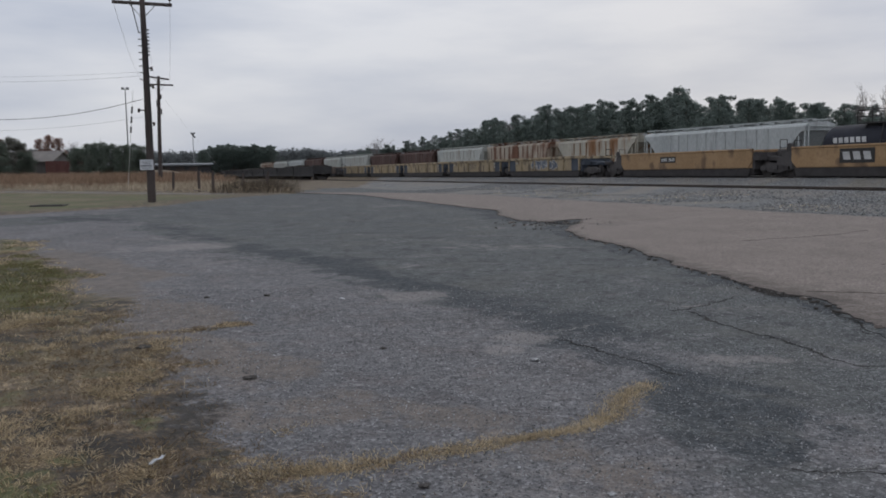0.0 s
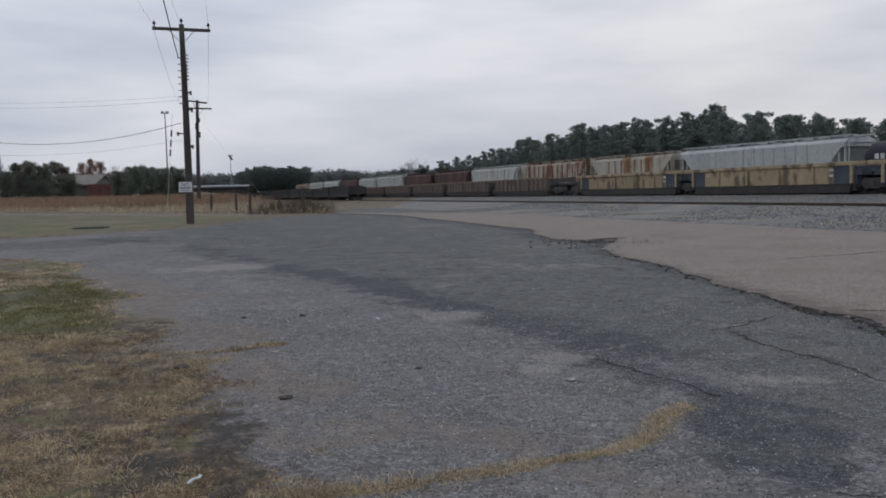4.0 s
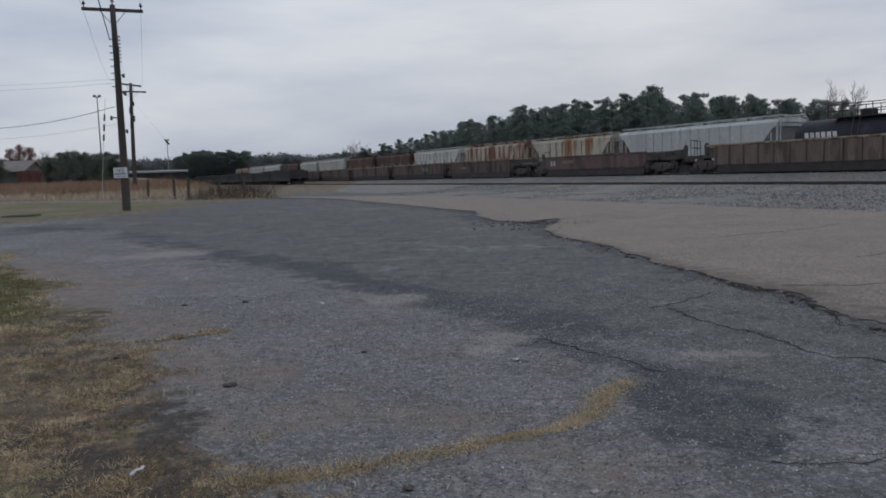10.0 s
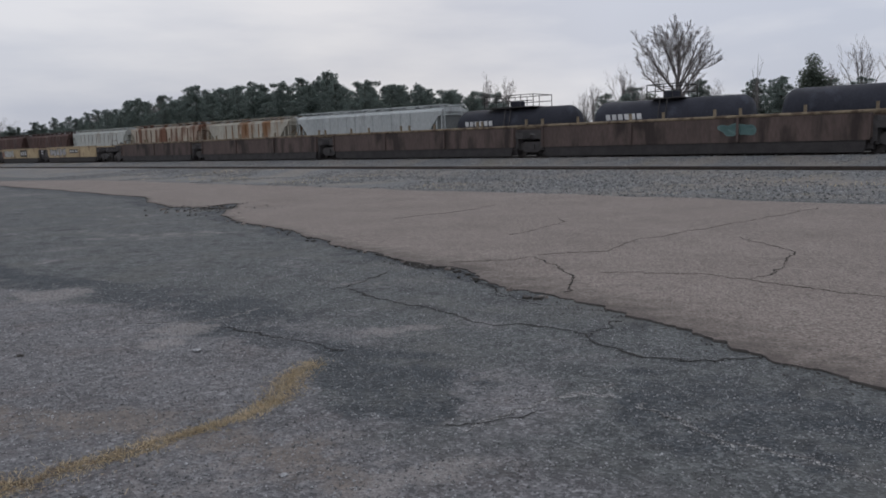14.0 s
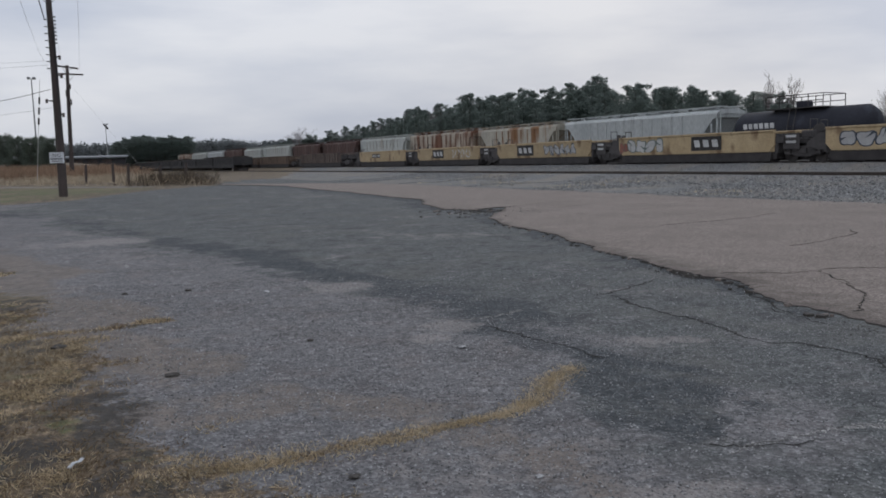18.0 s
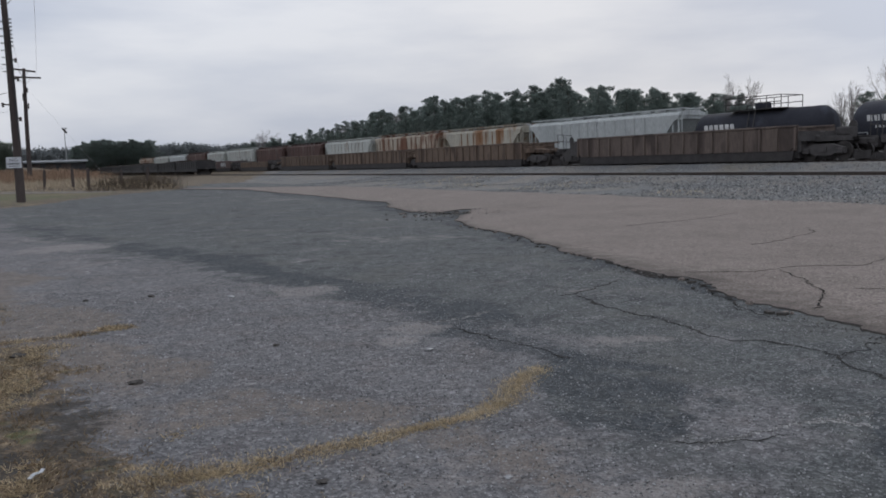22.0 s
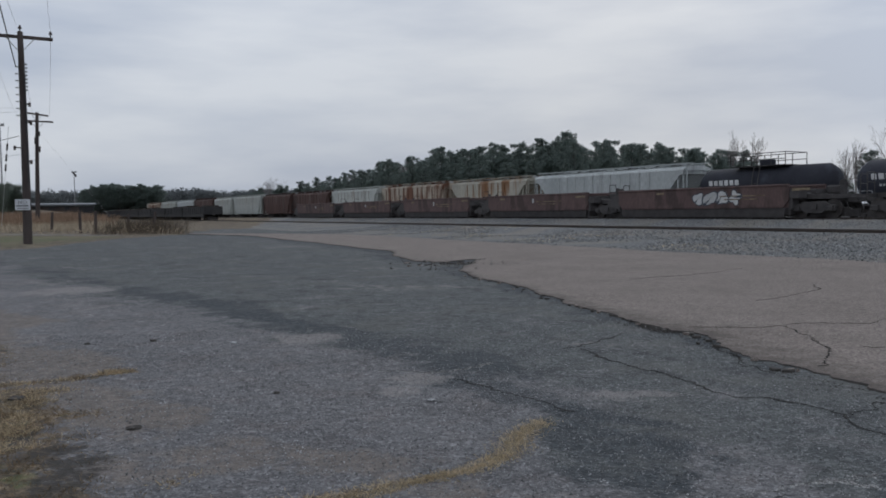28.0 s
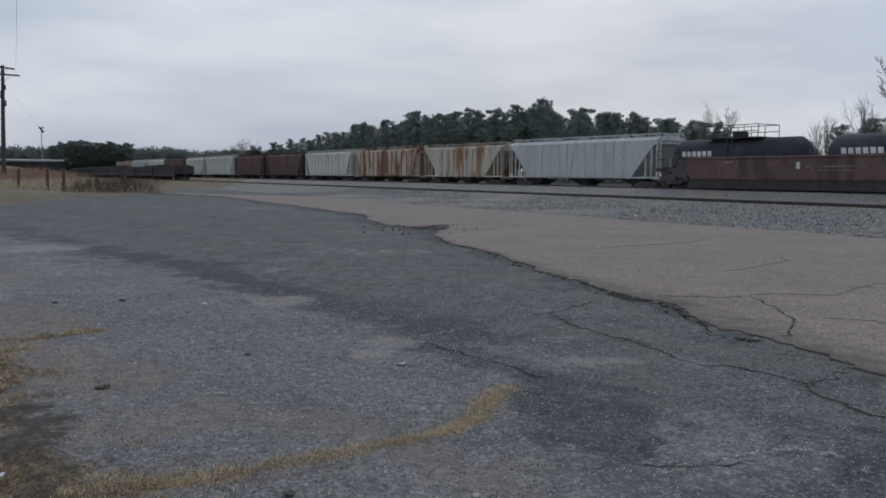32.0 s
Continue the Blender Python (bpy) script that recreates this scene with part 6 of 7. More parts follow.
def pine_meshes(seed, clear):
    """A unit-height loblolly pine: bare lower stem and a domed crown of rounded needle masses with gaps between them."""
    rng = np.random.RandomState(seed)
    sh = Shape()
    lean = rng.uniform(-0.03, 0.03, 2)
    pts = [Vector((lean[0] * t + 0.008 * math.sin(5 * t), lean[1] * t, t)) for t in np.linspace(0, 0.95, 7)]
    for i, (a, b) in enumerate(zip(pts, pts[1:])):
        sh.tube(a, b, 0.014 * (1 - i / 7.5), 0.014 * (1 - (i + 1) / 7.5), 7)
    centres = []
    n = 26
    for k in range(n):
        u = (k + rng.rand()) / n
        t = clear + (0.95 - clear) * u
        dome = math.sqrt(max(0.04, 1 - (abs(u - 0.42) / 0.62) ** 2.2))
        w = 0.15 * dome * rng.uniform(0.3, 1.0)
        a = k * 2.4 + rng.uniform(-0.5, 0.5)
        c = Vector((math.cos(a) * w + lean[0] * t, math.sin(a) * w + lean[1] * t, t + rng.uniform(-0.015, 0.015)))
        stem = Vector((lean[0] * t, lean[1] * t, t - 0.05))
        sh.tube(stem, c, 0.0045, 0.0015, 4)
        big = rng.uniform(0.042, 0.07) * (1.12 - 0.4 * u)
        centres.append((c.x, c.y, c.z, big))
        for j in range(6):
            o = rng.normal(0, 1, 3)
            o *= big * 0.95 / np.linalg.norm(o)
            centres.append((c.x + o[0] * 1.15, c.y + o[1] * 1.15, c.z + o[2] * 0.6 + 0.006, big * rng.uniform(0.25, 0.55)))
    for u in np.linspace(0.25, 1.0, 7):
        t = clear + (0.95 - clear) * u
        centres.append((lean[0] * t, lean[1] * t, t - 0.03, 0.1 - 0.052 * u))
    vs, fs = leaf_cloud(rng, centres, 210, 0.0085, 0.85, 0.5, 0.3, 0.05)
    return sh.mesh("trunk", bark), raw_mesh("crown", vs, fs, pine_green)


def bush_meshes(seed, mat, tall=False):
    rng = np.random.RandomState(seed)
    sh = Shape().tube((0, 0, 0), (0.01, 0, 0.55), 0.02, 0.01, 6)
    centres = []
    for k in range(30):
        t = rng.uniform(0.06, 0.93)
        w = (0.30 if not tall else 0.16) * math.sqrt(max(0.05, 1 - t ** 1.8)) * rng.uniform(0.2, 1.0)
        a = rng.uniform(0, math.tau)
        centres.append((math.cos(a) * w, math.sin(a) * w, t, rng.uniform(0.07, 0.13)))
        sh.tube((0, 0, t * 0.5), (math.cos(a) * w, math.sin(a) * w, t), 0.007, 0.002, 4)
        if k % 2:
            centres.append((math.cos(a) * w * 1.15, math.sin(a) * w * 1.15, t + 0.05, rng.uniform(0.03, 0.06)))
    vs, fs = leaf_cloud(rng, centres, 420, 0.0125, 0.85, 0.5, 0.25, 0.1)
    return sh.mesh("trunk", bark), raw_mesh("crown", vs, fs, mat)


def limb(sh, rng, a, way, length, r, depth, wide):
    """A limb that bends upward and puts out finer limbs along its outer part."""
    p, w, n = a, way.copy(), 4 if depth > 1 else 2
    for i in range(n):
        w = (w + Vector((rng.uniform(-0.2, 0.2), rng.uniform(-0.2, 0.2), rng.uniform(-0.05, 0.15)))).normalized()
        q = p + w * length / n
        ra, rb = r * (1 - 0.65 * i / n), r * (1 - 0.65 * (i + 1) / n)
        sh.tube(p, q, ra, rb, 5 if depth > 2 else 3)
        if depth and (i or depth == 1):
            for k in range(2 if depth > 1 else 1):
                o = Vector((rng.uniform(-1, 1), rng.uniform(-1, 1), rng.uniform(-0.6, 0.8))).normalized()
                limb(sh, rng, p.lerp(q, rng.random()), (w + o * wide).normalized(), length * rng.uniform(0.36, 0.56) * (1 - 0.06 * i), max(0.001, rb * 0.6), depth - 1, wide)
        p = q


def trunk_and_branches(sh, first):
    """Scale to unit height; the first tubes are the trunk, the rest the branches."""
    top = max(v[2] for v in sh.v)
    vs = [(x / top, y / top, z / top) for x, y, z in sh.v]
    caps, nf, nv = 0, 0, 0
    for nf, f in enumerate(sh.f):
        caps += min(f) != 0 and len(f) != 4
        if caps > 2 * first - 1:
            break
    nf, nv = nf, max(max(f) for f in sh.f[:nf]) + 1
    trunk, rest = Shape().add(vs[:nv], sh.f[:nf]), Shape()
    rest.v, rest.f = vs[nv:], [tuple(i - nv for i in f) for f in sh.f[nf:] if min(f) >= nv]
    return trunk.mesh("trunk", grey_bark), rest.mesh("bare_crown", grey_bark)


def bare_meshes(seed, reach=0.2, count=11, depth=3, fork=0.32, wide=0.8):
    """A unit-height leafless tree with a rounded crown: reach is the crown's half width, fork the height of its lowest limb."""
    rng, sh = random.Random(seed), Shape()
    thick = 0.014 + 0.03 * reach
    top = 1.0 - 0.75 * reach
    sh.tube((0, 0, 0), (0.01, 0, fork), thick, thick * 0.8, 8)
    sh.tube((0.01, 0, fork), (0.0, 0.01, 0.5 * (fork + top)), thick * 0.78, thick * 0.4, 7)
    mid, tall = 0.5 * (fork + 1.0), 0.5 * (1.0 - fork)
    for k in range(count):
        a = k * 2.4 + rng.uniform(-0.4, 0.4)
        u = k / (count - 1)
        up = 1.75 * u - 0.25
        start = Vector((0.008, 0.002, fork + 0.45 * (top - fork) * u))
        goal = Vector((math.cos(a) * math.cos(up) * reach, math.sin(a) * math.cos(up) * reach, mid + 0.8 * tall * math.sin(up)))
        limb(sh, rng, start, (goal - start).normalized(), (goal - start).length * rng.uniform(0.72, 0.92), thick * 0.4 * (1 - 0.3 * u), depth, wide)
    return trunk_and_branches(sh, 2)


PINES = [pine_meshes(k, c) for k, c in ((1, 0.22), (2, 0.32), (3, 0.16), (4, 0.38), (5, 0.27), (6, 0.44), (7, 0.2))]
BUSHES = [bush_meshes(20 + k, cedar_green, k == 2) for k in range(3)]
THICKET = [bush_meshes(26 + k, thicket_brown) for k in range(2)]
RUSSET = [bush_meshes(30, leaf_brown)]
BARES = [bare_meshes(40, 0.2), bare_meshes(45, 0.26), bare_meshes(42, 0.16), bare_meshes(43, 0.2, 9, 3, 0.4), bare_meshes(44, 0.24, 12)]


def tree(kind, az, r, top, seed, width=1.0, name="pine_tree", label="", group=""):
    x, y, z = stand(az, r)
    h = max(1.0, top - z)
    rng = random.Random(seed)
    ob = thing(name, label, "tree", group, m=pose(x, y, z - 0.1, 0, 0, rng.uniform(0, 360)) @ Matrix.Diagonal((h * width, h * width, h, 1)))
    if isinstance(kind, tuple):
        part("trunk", kind[0], ob)
        part("crown", kind[1], ob)
    else:
        part("trunk", kind, ob)
    return ob


# skyline of the pine wood behind the standing cars: bearing, slope of its top
SKY_AZ = (-6, -3, 0, 3.3, 5, 7, 9.8, 11.7, 13, 14.4, 15.9, 17.2, 18.8, 20.9, 22.5, 24.6, 26.8, 28.0, 29.5)
SKY_TAN = (0.026, 0.034, 0.048, 0.066, 0.065, 0.080, 0.0795, 0.0805, 0.080, 0.090, 0.0976, 0.080, 0.0838, 0.0772, 0.073, 0.071, 0.066, 0.06, 0.05)
rng_t = random.Random(77)
for k in range(112):
    az = -6 + 35 * (k + rng_t.random() * 0.9) / 112
    back = k % 3
    d = (78, 88, 100)[back] + rng_t.uniform(-3, 3)
    r = min(d / math.sin(radians(az + 21.3)), 260)
    slope = float(np.interp(az, SKY_AZ, SKY_TAN)) + 0.003
    f = (1.0 + rng_t.uniform(-0.15, 0.04)) if back != 1 else rng_t.uniform(0.66, 0.92)
    low = back == 0 and k % 2
    tree(PINES[rng_t.randrange(7)] if not low else PINES[2], az, r, 1.6 + slope * r * (f if not low else 0.72), k, 1.3 if low else rng_t.uniform(0.95, 1.2),
         label="tall dark green pine behind the standing freight cars", group="pine wood")
for k, (az, slope, kind) in enumerate(((15.95, 0.0985, 1), (14.3, 0.0905, 0), (18.8, 0.085, 3), (11.7, 0.0825, 4), (20.9, 0.078, 0), (6.9, 0.0795, 2), (8.0, 0.076, 2), (3.3, 0.063, 4), (9.9, 0.081, 6), (24.4, 0.073, 4), (22.8, 0.0745, 0))):
    r = 84 / math.sin(radians(az + 21.3))
    tree(PINES[kind], az, r, 1.6 + slope * r, 200 + k, 1.1, label="tall dark green pine behind the standing freight cars", group="pine wood")
for k in range(30):
    az = 28 + 36 * (k + rng_t.random()) / 30
    r = (90 + 14 * (k % 3)) / math.sin(radians(az + 21.3))
    slope = 0.058 + 0.02 * rng_t.random() - (0.03 if az < 34 else 0.0)
    tree(PINES[2 + k % 3] if k % 4 else BUSHES[k % 3], az, r, 1.6 + slope * r * 0.95, 300 + k, 1.4, label="dark evergreen beyond the tank cars", group="trees beyond the tanks")
for k, (az, slope) in enumerate(((34.2, 0.075), (36.2, 0.095), (26.9, 0.0905), (28.3, 0.086), (33.6, 0.066), (37.4, 0.07), (50.6, 0.112), (48.9, 0.085), (5.2, 0.067), (4.6, 0.064), (0.9, 0.049), (42.0, 0.073), (44.6, 0.07), (52.6, 0.1), (55, 0.09))):
    r = 92 / math.sin(radians(az + 21.3))
    tree(BARES[k % 5], az, r, 1.6 + slope * r, 400 + k, 0.75, "bare_tree", "slender leafless tree against the sky", "bare trees")
r = 80 / math.sin(radians(39.7 + 21.3))
tree(bare_meshes(91, 0.33, 17, 4, 0.36, 0.7), 39.7, r, 1.6 + 0.146 * r, 450, 1.05, "bare_tree", "large spreading leafless tree behind the tank cars")
tree(bare_meshes(52, 0.16, 4, 1, 0.5), 44.6, 100, 1.6 + 0.097 * 100, 451, 0.5, "dead_tree", "forked dead snag above the evergreens")
tree(BUSHES[2], 47.9, 98, 1.6 + 0.095 * 98, 452, 1.0, "cedar_tree", "narrow dark cedar with a pointed top")
tree(BARES[1], -4.57, 300, 1.6 + 0.0445 * 300, 453, 1.6, "bare_tree", "broad leafless tree far along the tracks")

# shrubs and trees beyond the field: bearing, slope of the top, width
for k, (az, slope, w) in enumerate(((-24.0, 0.036, 0.9), (-23.3, 0.0405, 1), (-22.7, 0.042, 1.1), (-22.0, 0.040, 1), (-21.3, 0.0385, 1), (-20.7, 0.040, 0.9), (-20.2, 0.038, 0.9), (-36.5, 0.042, 1), (-35, 0.040, 1))):
    r = 118 + (k * 13) % 17
    tree(BUSHES[k % 2], az, r, 1.6 + slope * r, 500 + k, 1.2 * w, "evergreen_shrub", "dense blue-green evergreen beyond the field", "evergreens beyond the field")
for k, (az, slope, w) in enumerate(((-34.2, 0.044, 1), (-33.6, 0.040, 1), (-32.8, 0.043, 1), (-32.2, 0.039, 1), (-31.6, 0.036, 1), (-31.0, 0.037, 0.9), (-30.4, 0.037, 0.8), (-29.8, 0.0425, 0.9), (-29.2, 0.0445, 1), (-28.5, 0.0425, 1), (-27.8, 0.044, 1), (-27.2, 0.039, 1), (-26.9, 0.031, 1))):
    r = 121 + (k * 11) % 16
    tree(THICKET[k % 2] if k % 3 else BUSHES[k % 2], az, r, 1.6 + slope * r, 520 + k, 1.25 * w, "shrub", "dense olive-brown winter thicket beyond the field", "thicket beyond the field")
for k, (az, slope, w) in enumerate(((-25.6, 0.0475, 0.8), (-25.0, 0.045, 0.8), (-26.2, 0.044, 0.7), (-28.2, 0.044, 0.5))):
    tree(RUSSET[0], az, 150 + k, 1.6 + slope * 150, 550 + k, w, "oak_tree", "oak still holding pinkish russet winter leaves", "oaks behind the house")
for k, (az, slope) in enumerate(((-33.2, 0.055), (-34.6, 0.05), (-27.9, 0.047), (-30.7, 0.045), (-22.6, 0.044), (-32.5, 0.062), (-32.0, 0.05), (-33.9, 0.06), (-31.3, 0.046), (-24.3, 0.042))):
    tree(BARES[k % 5], az, 175, 1.6 + slope * 175, 540 + k, 1.0, "bare_tree", "leafless tree behind the shrubs", "bare trees")


def far_woods():
    """The low distant tree line that closes the view along the tracks and behind the field."""
    rng = np.random.RandomState(8)
    centres = []
    az_s, tan_s = (-60, -40, -33, -25, -20, -16.6, -16.2, -15.3, -13, -11.6, -11.2, -10, -7.5, -4, -1, 4, 10, 30, 70, 110), (0.03, 0.03, 0.03, 0.03, 0.027, 0.027, 0.0335, 0.0375, 0.035, 0.0325, 0.027, 0.0285, 0.0265, 0.027, 0.029, 0.03, 0.04, 0.04, 0.04, 0.04)
    for k in range(760):
        az = rng.uniform(-60, 100) if k % 3 == 0 else rng.uniform(-36, 4)
        wood = -16.5 < az < -11.4
        r = rng.uniform(270, 300) if wood else rng.uniform(380, 470)
        x, y = bearing(az, r)
        top = 1.6 + np.interp(az, az_s, tan_s) * r * (rng.uniform(0.5, 0.85) if wood else rng.uniform(0.86, 1.03))
        z = float(land(x, y))
        rad = rng.uniform(1.3, 2.2) * (1 if wood else 1.4)
        centres.append((x, y, top - rad * 0.8, rad))
        if top - rad * 2.2 > z:
            centres.append((x + rng.uniform(-2, 2), y, (top + z) / 2 - 0.5, rad * 1.25))
        centres.append((x + rng.uniform(-2, 2), y, z + 1.0, rad * 1.1))
    vs, fs = leaf_cloud(rng, centres, 140, 0.5, 1.0)
    thing("distant_woods", "low dark line of distant winter woods", "woods", data=raw_mesh("distant_woods", vs, fs, far_wood), kind="stuff")


far_woods()
for k in range(30):
    az = -16.4 + 5.0 * (k + rng_t.random() * 0.8) / 30
    slope = float(np.interp(az, (-16.5, -15.8, -15, -13, -12, -11.4), (0.029, 0.035, 0.0375, 0.037, 0.036, 0.031))) * rng_t.uniform(0.86, 1.03)
    r = 262 + 9 * (k % 3)
    tree(PINES[(k * 3) % 7], az, r, 1.6 + slope * r, 700 + k, rng_t.uniform(1.25, 1.6), label="dark pine in the far wood beyond the field", group="far pine wood")


# ---- grass, weeds and stones ----
def blades(name, label, places, height, width, lean, mat, seed, way=None):
    rng = np.random.RandomState(seed)
    x, y = places
    n = len(x)
    z = land(x, y) + (cloud(x, y, 1.3, 21) - 0.5) * 0.016 * smooth_step(0, 4, np.hypot(x, y))
    a, l = (rng.uniform(0, math.tau, n) if way is None else way), height * rng.uniform(0.5, 1.3, n)
    tilt = lean * rng.uniform(0.3, 1.0, n)
    dx, dy, dz = np.cos(a) * np.sin(tilt) * l, np.sin(a) * np.sin(tilt) * l, np.cos(tilt) * l
    px, py = -np.sin(a) * width / 2, np.cos(a) * width / 2
    base = np.stack([x, y, z - 0.005], 1)
    o = np.stack([px, py, np.zeros(n)], 1)
    d = np.stack([dx, dy, dz], 1)
    quad = np.stack([base - o, base + o, base + d * 0.6 + o * 0.7, base + d + np.array([0, 0, -0.12]) * l[:, None] * tilt[:, None], base + d * 0.6 - o * 0.7], 1)
    thing(name, label, "grass", data=raw_mesh(name, quad.reshape(-1, 3).tolist(), np.arange(n * 5).reshape(n, 5).tolist(), mat), kind="stuff")


def scatter(n, x0, x1, y0, y1, seed, weight, key, tuft=0.0):
    rng = np.random.RandomState(seed)
    x, y = rng.uniform(x0, x1, n), rng.uniform(y0, y1, n)
    c = covers(x, y)[key]
    if key == 0:
        c = c * (1 - 0.85 * covers(x, y)[3]) * smooth_step(0.42 + tuft, 0.58 + tuft, cloud(x, y, 0.42, seed * 7 + 1))
    keep = rng.rand(n) < np.clip(c * weight, 0, 1)
    return x[keep], y[keep]


def tussocks(n, per, x0, x1, y0, y1, seed, key=0, tight=0.03, thin=0.0):
    """Places of blades in tufts, and the way each blade leans out of its tuft."""
    rng = np.random.RandomState(seed)
    x, y = rng.uniform(x0, x1, n), rng.uniform(y0, y1, n)
    c = covers(x, y)
    share = c[key] * (1 - 0.9 * c[3]) * (1 - (0.85 * c[1] if key == 0 else 0)) * smooth_step(0.44 + thin, 0.56 + thin, cloud(x, y, 0.9, seed + 40))
    keep = rng.rand(n) < share
    x, y = np.repeat(x[keep], per), np.repeat(y[keep], per)
    ox, oy = rng.normal(0, tight, len(x)), rng.normal(0, tight, len(x))
    return (x + ox, y + oy), np.arctan2(oy, ox) + rng.normal(0, 0.7, len(x))


at, way = tussocks(13500, 26, -9, 0.6, 2.6, 9.5, 1, tight=0.035)
blades("dry_grass", "tufts of pale dry straw-coloured grass at the verge", at, 0.052, 0.0036, 1.48, straw, 2, way)
at, way = tussocks(5000, 22, -9, 0.4, 2.6, 9.5, 8, tight=0.04, thin=-0.05)
blades("dead_grass", "matted brown dead grass at the verge", at, 0.045, 0.0045, 1.5, dead_straw, 9, way)
blades("dry_grass", "flattened dry straw between the tufts", scatter(70000, -9, 1.7, 2.6, 9, 4, 0.8, 0, 0.02), 0.05, 0.0035, 1.55, straw, 7)
blades("dead_grass", "short brown thatch under the straw", scatter(130000, -9, 0.5, 2.6, 9.5, 14, 0.9, 0, -0.12), 0.032, 0.005, 1.3, dead_straw, 15)
at, way = tussocks(3600, 22, -18, -2.5, 9, 21.5, 3, tight=0.05)
blades("dry_grass", "tufts of dry straw further along the verge", at, 0.075, 0.008, 1.35, straw, 4, way)
at, way = tussocks(7000, 13, -14, -1.6, 3, 20, 5, 1, 0.035)
lush, lush_way = tussocks(5200, 16, -11, -4.6, 8.8, 16.5, 6, 1, 0.06, -0.2)
blades("green_grass", "thick patch of green winter grass on the verge", lush, 0.045, 0.01, 1.35, green_blade, 10, lush_way)
lush, lush_way = tussocks(2400, 14, -11, -4.6, 8.8, 16.5, 16, 1, 0.06, -0.05)
blades("dry_grass", "dry stalks through the green grass", lush, 0.05, 0.008, 1.4, dead_straw, 17, lush_way)
blades("green_grass", "low green winter grass among the straw", at, 0.05, 0.008, 1.3, green_blade, 6, way)
rng_s = np.random.RandomState(12)
t_s = rng_s.rand(9000) * (len(STRIP) - 1)
i_s = t_s.astype(int)
sx_, sy_ = np.array([p[0] for p in STRIP]), np.array([p[1] for p in STRIP])
fr_ = t_s - i_s
blades("straw_tuft_line", "line of yellow straw grass growing from a crack", (sx_[i_s] * (1 - fr_) + sx_[i_s + 1] * fr_ + rng_s.normal(0, 0.95, 9000) * strip_half_width(sx_[i_s]), sy_[i_s] * (1 - fr_) + sy_[i_s + 1] * fr_ + rng_s.normal(0, 0.95, 9000) * strip_half_width(sx_[i_s])), 0.034, 0.004, 1.52, straw, 13)


def field_places(n, seed):
    rng = np.random.RandomState(seed)
    az, r = rng.uniform(-40, -8, n), rng.uniform(44, 122, n) ** 1.0
    x, y = r * np.sin(np.radians(az)), r * np.cos(np.radians(az))
    d = UY * x - UX * y
    keep = (y > np.interp(x, (-60, -36, -21, -13.6, -8), (69, 58.5, 52.2, 48, 46.5))) & (d < 9.0) & (cloud(x, y, 7, 51) > 0.33)
    return x[keep], y[keep]


fx_, fy_ = field_places(52000, 21)
behind = fy_ - np.interp(fx_, (-60, -36, -21, -13.6, -8), (68, 56.5, 50.4, 47, 45.6)) + (cloud(fx_, fy_, 5, 53) - 0.5) * 8
corner = 14 * smooth_step(-27, -17, fx_)
rusty = behind > 5.0 + corner
blades("field_grass", "tall rusty dry grass in the field", (fx_[rusty], fy_[rusty]), 0.8, 0.03, 0.75, field_straw, 22)
pale_ = (behind < 7.0 + corner) & (cloud(fx_, fy_, 3, 57) > 0.40)
blades("field_grass", "pale bent dry grass along the lane", (fx_[pale_], fy_[pale_]), 0.5, 0.03, 0.95, field_pale, 23)
rng_w = np.random.RandomState(31)
wx, wy = rng_w.uniform(-13.5, -7.6, 1500), rng_w.uniform(46.8, 56, 1500)
keep_w = (UY * wx - UX * wy) < 9.6
blades("dead_weeds", "dark dead weeds at the field corner", (wx[keep_w], wy[keep_w]), 0.85, 0.022, 0.55, weed_brown, 32)
for k, (x, y, h) in enumerate(((-15.0, 50.3, 1.25), (-14.0, 49.8, 1.3), (-12.6, 51.5, 1.1), (-17.5, 53, 1.2), (-11.2, 52.0, 1.2))):
    post = Shape().lathe([(-0.3, 0.09), (h * 0.5, 0.085), (h - 0.05, 0.08), (h, 0.05)], "z", 10).mesh("fence_post", pole_wood)
    thing("fence_post", "old grey-brown wooden fence post in tall grass", "post", "fence posts", data=post, m=pose(x, y, float(land(x, y)), 2 - k, k, 0))


def stones(name, label, n, x, y, size, mat, seed, sink=0.3, lift=0.0):
    rng = np.random.RandomState(seed)
    z = land(x, y) + (cloud(x, y, 1.3, 21) - 0.5) * 0.016 * smooth_step(0, 4, np.hypot(x, y)) + lift
    s = size * rng.uniform(0.45, 1.4, n) ** 1.5
    octa = np.array([(1, 0, 0), (0, 1, 0), (-1, 0, 0), (0, -1, 0), (0, 0, 0.7), (0, 0, -0.7)], float)
    v = octa[None] * s[:, None, None] * rng.uniform(0.6, 1.3, (n, 6, 1))
    v += rng.normal(0, 0.18, (n, 6, 3)) * s[:, None, None]
    v += np.stack([x, y, z + s * (0.5 - sink)], 1)[:, None]
    f = np.array([(0, 1, 4), (1, 2, 4), (2, 3, 4), (3, 0, 4), (1, 0, 5), (2, 1, 5), (3, 2, 5), (0, 3, 5)])
    faces = (f[None] + np.arange(n)[:, None, None] * 6).reshape(-1, 3)
    thing(name, label, "stones", data=raw_mesh(name, v.reshape(-1, 3).tolist(), faces.tolist(), mat), kind="stuff")


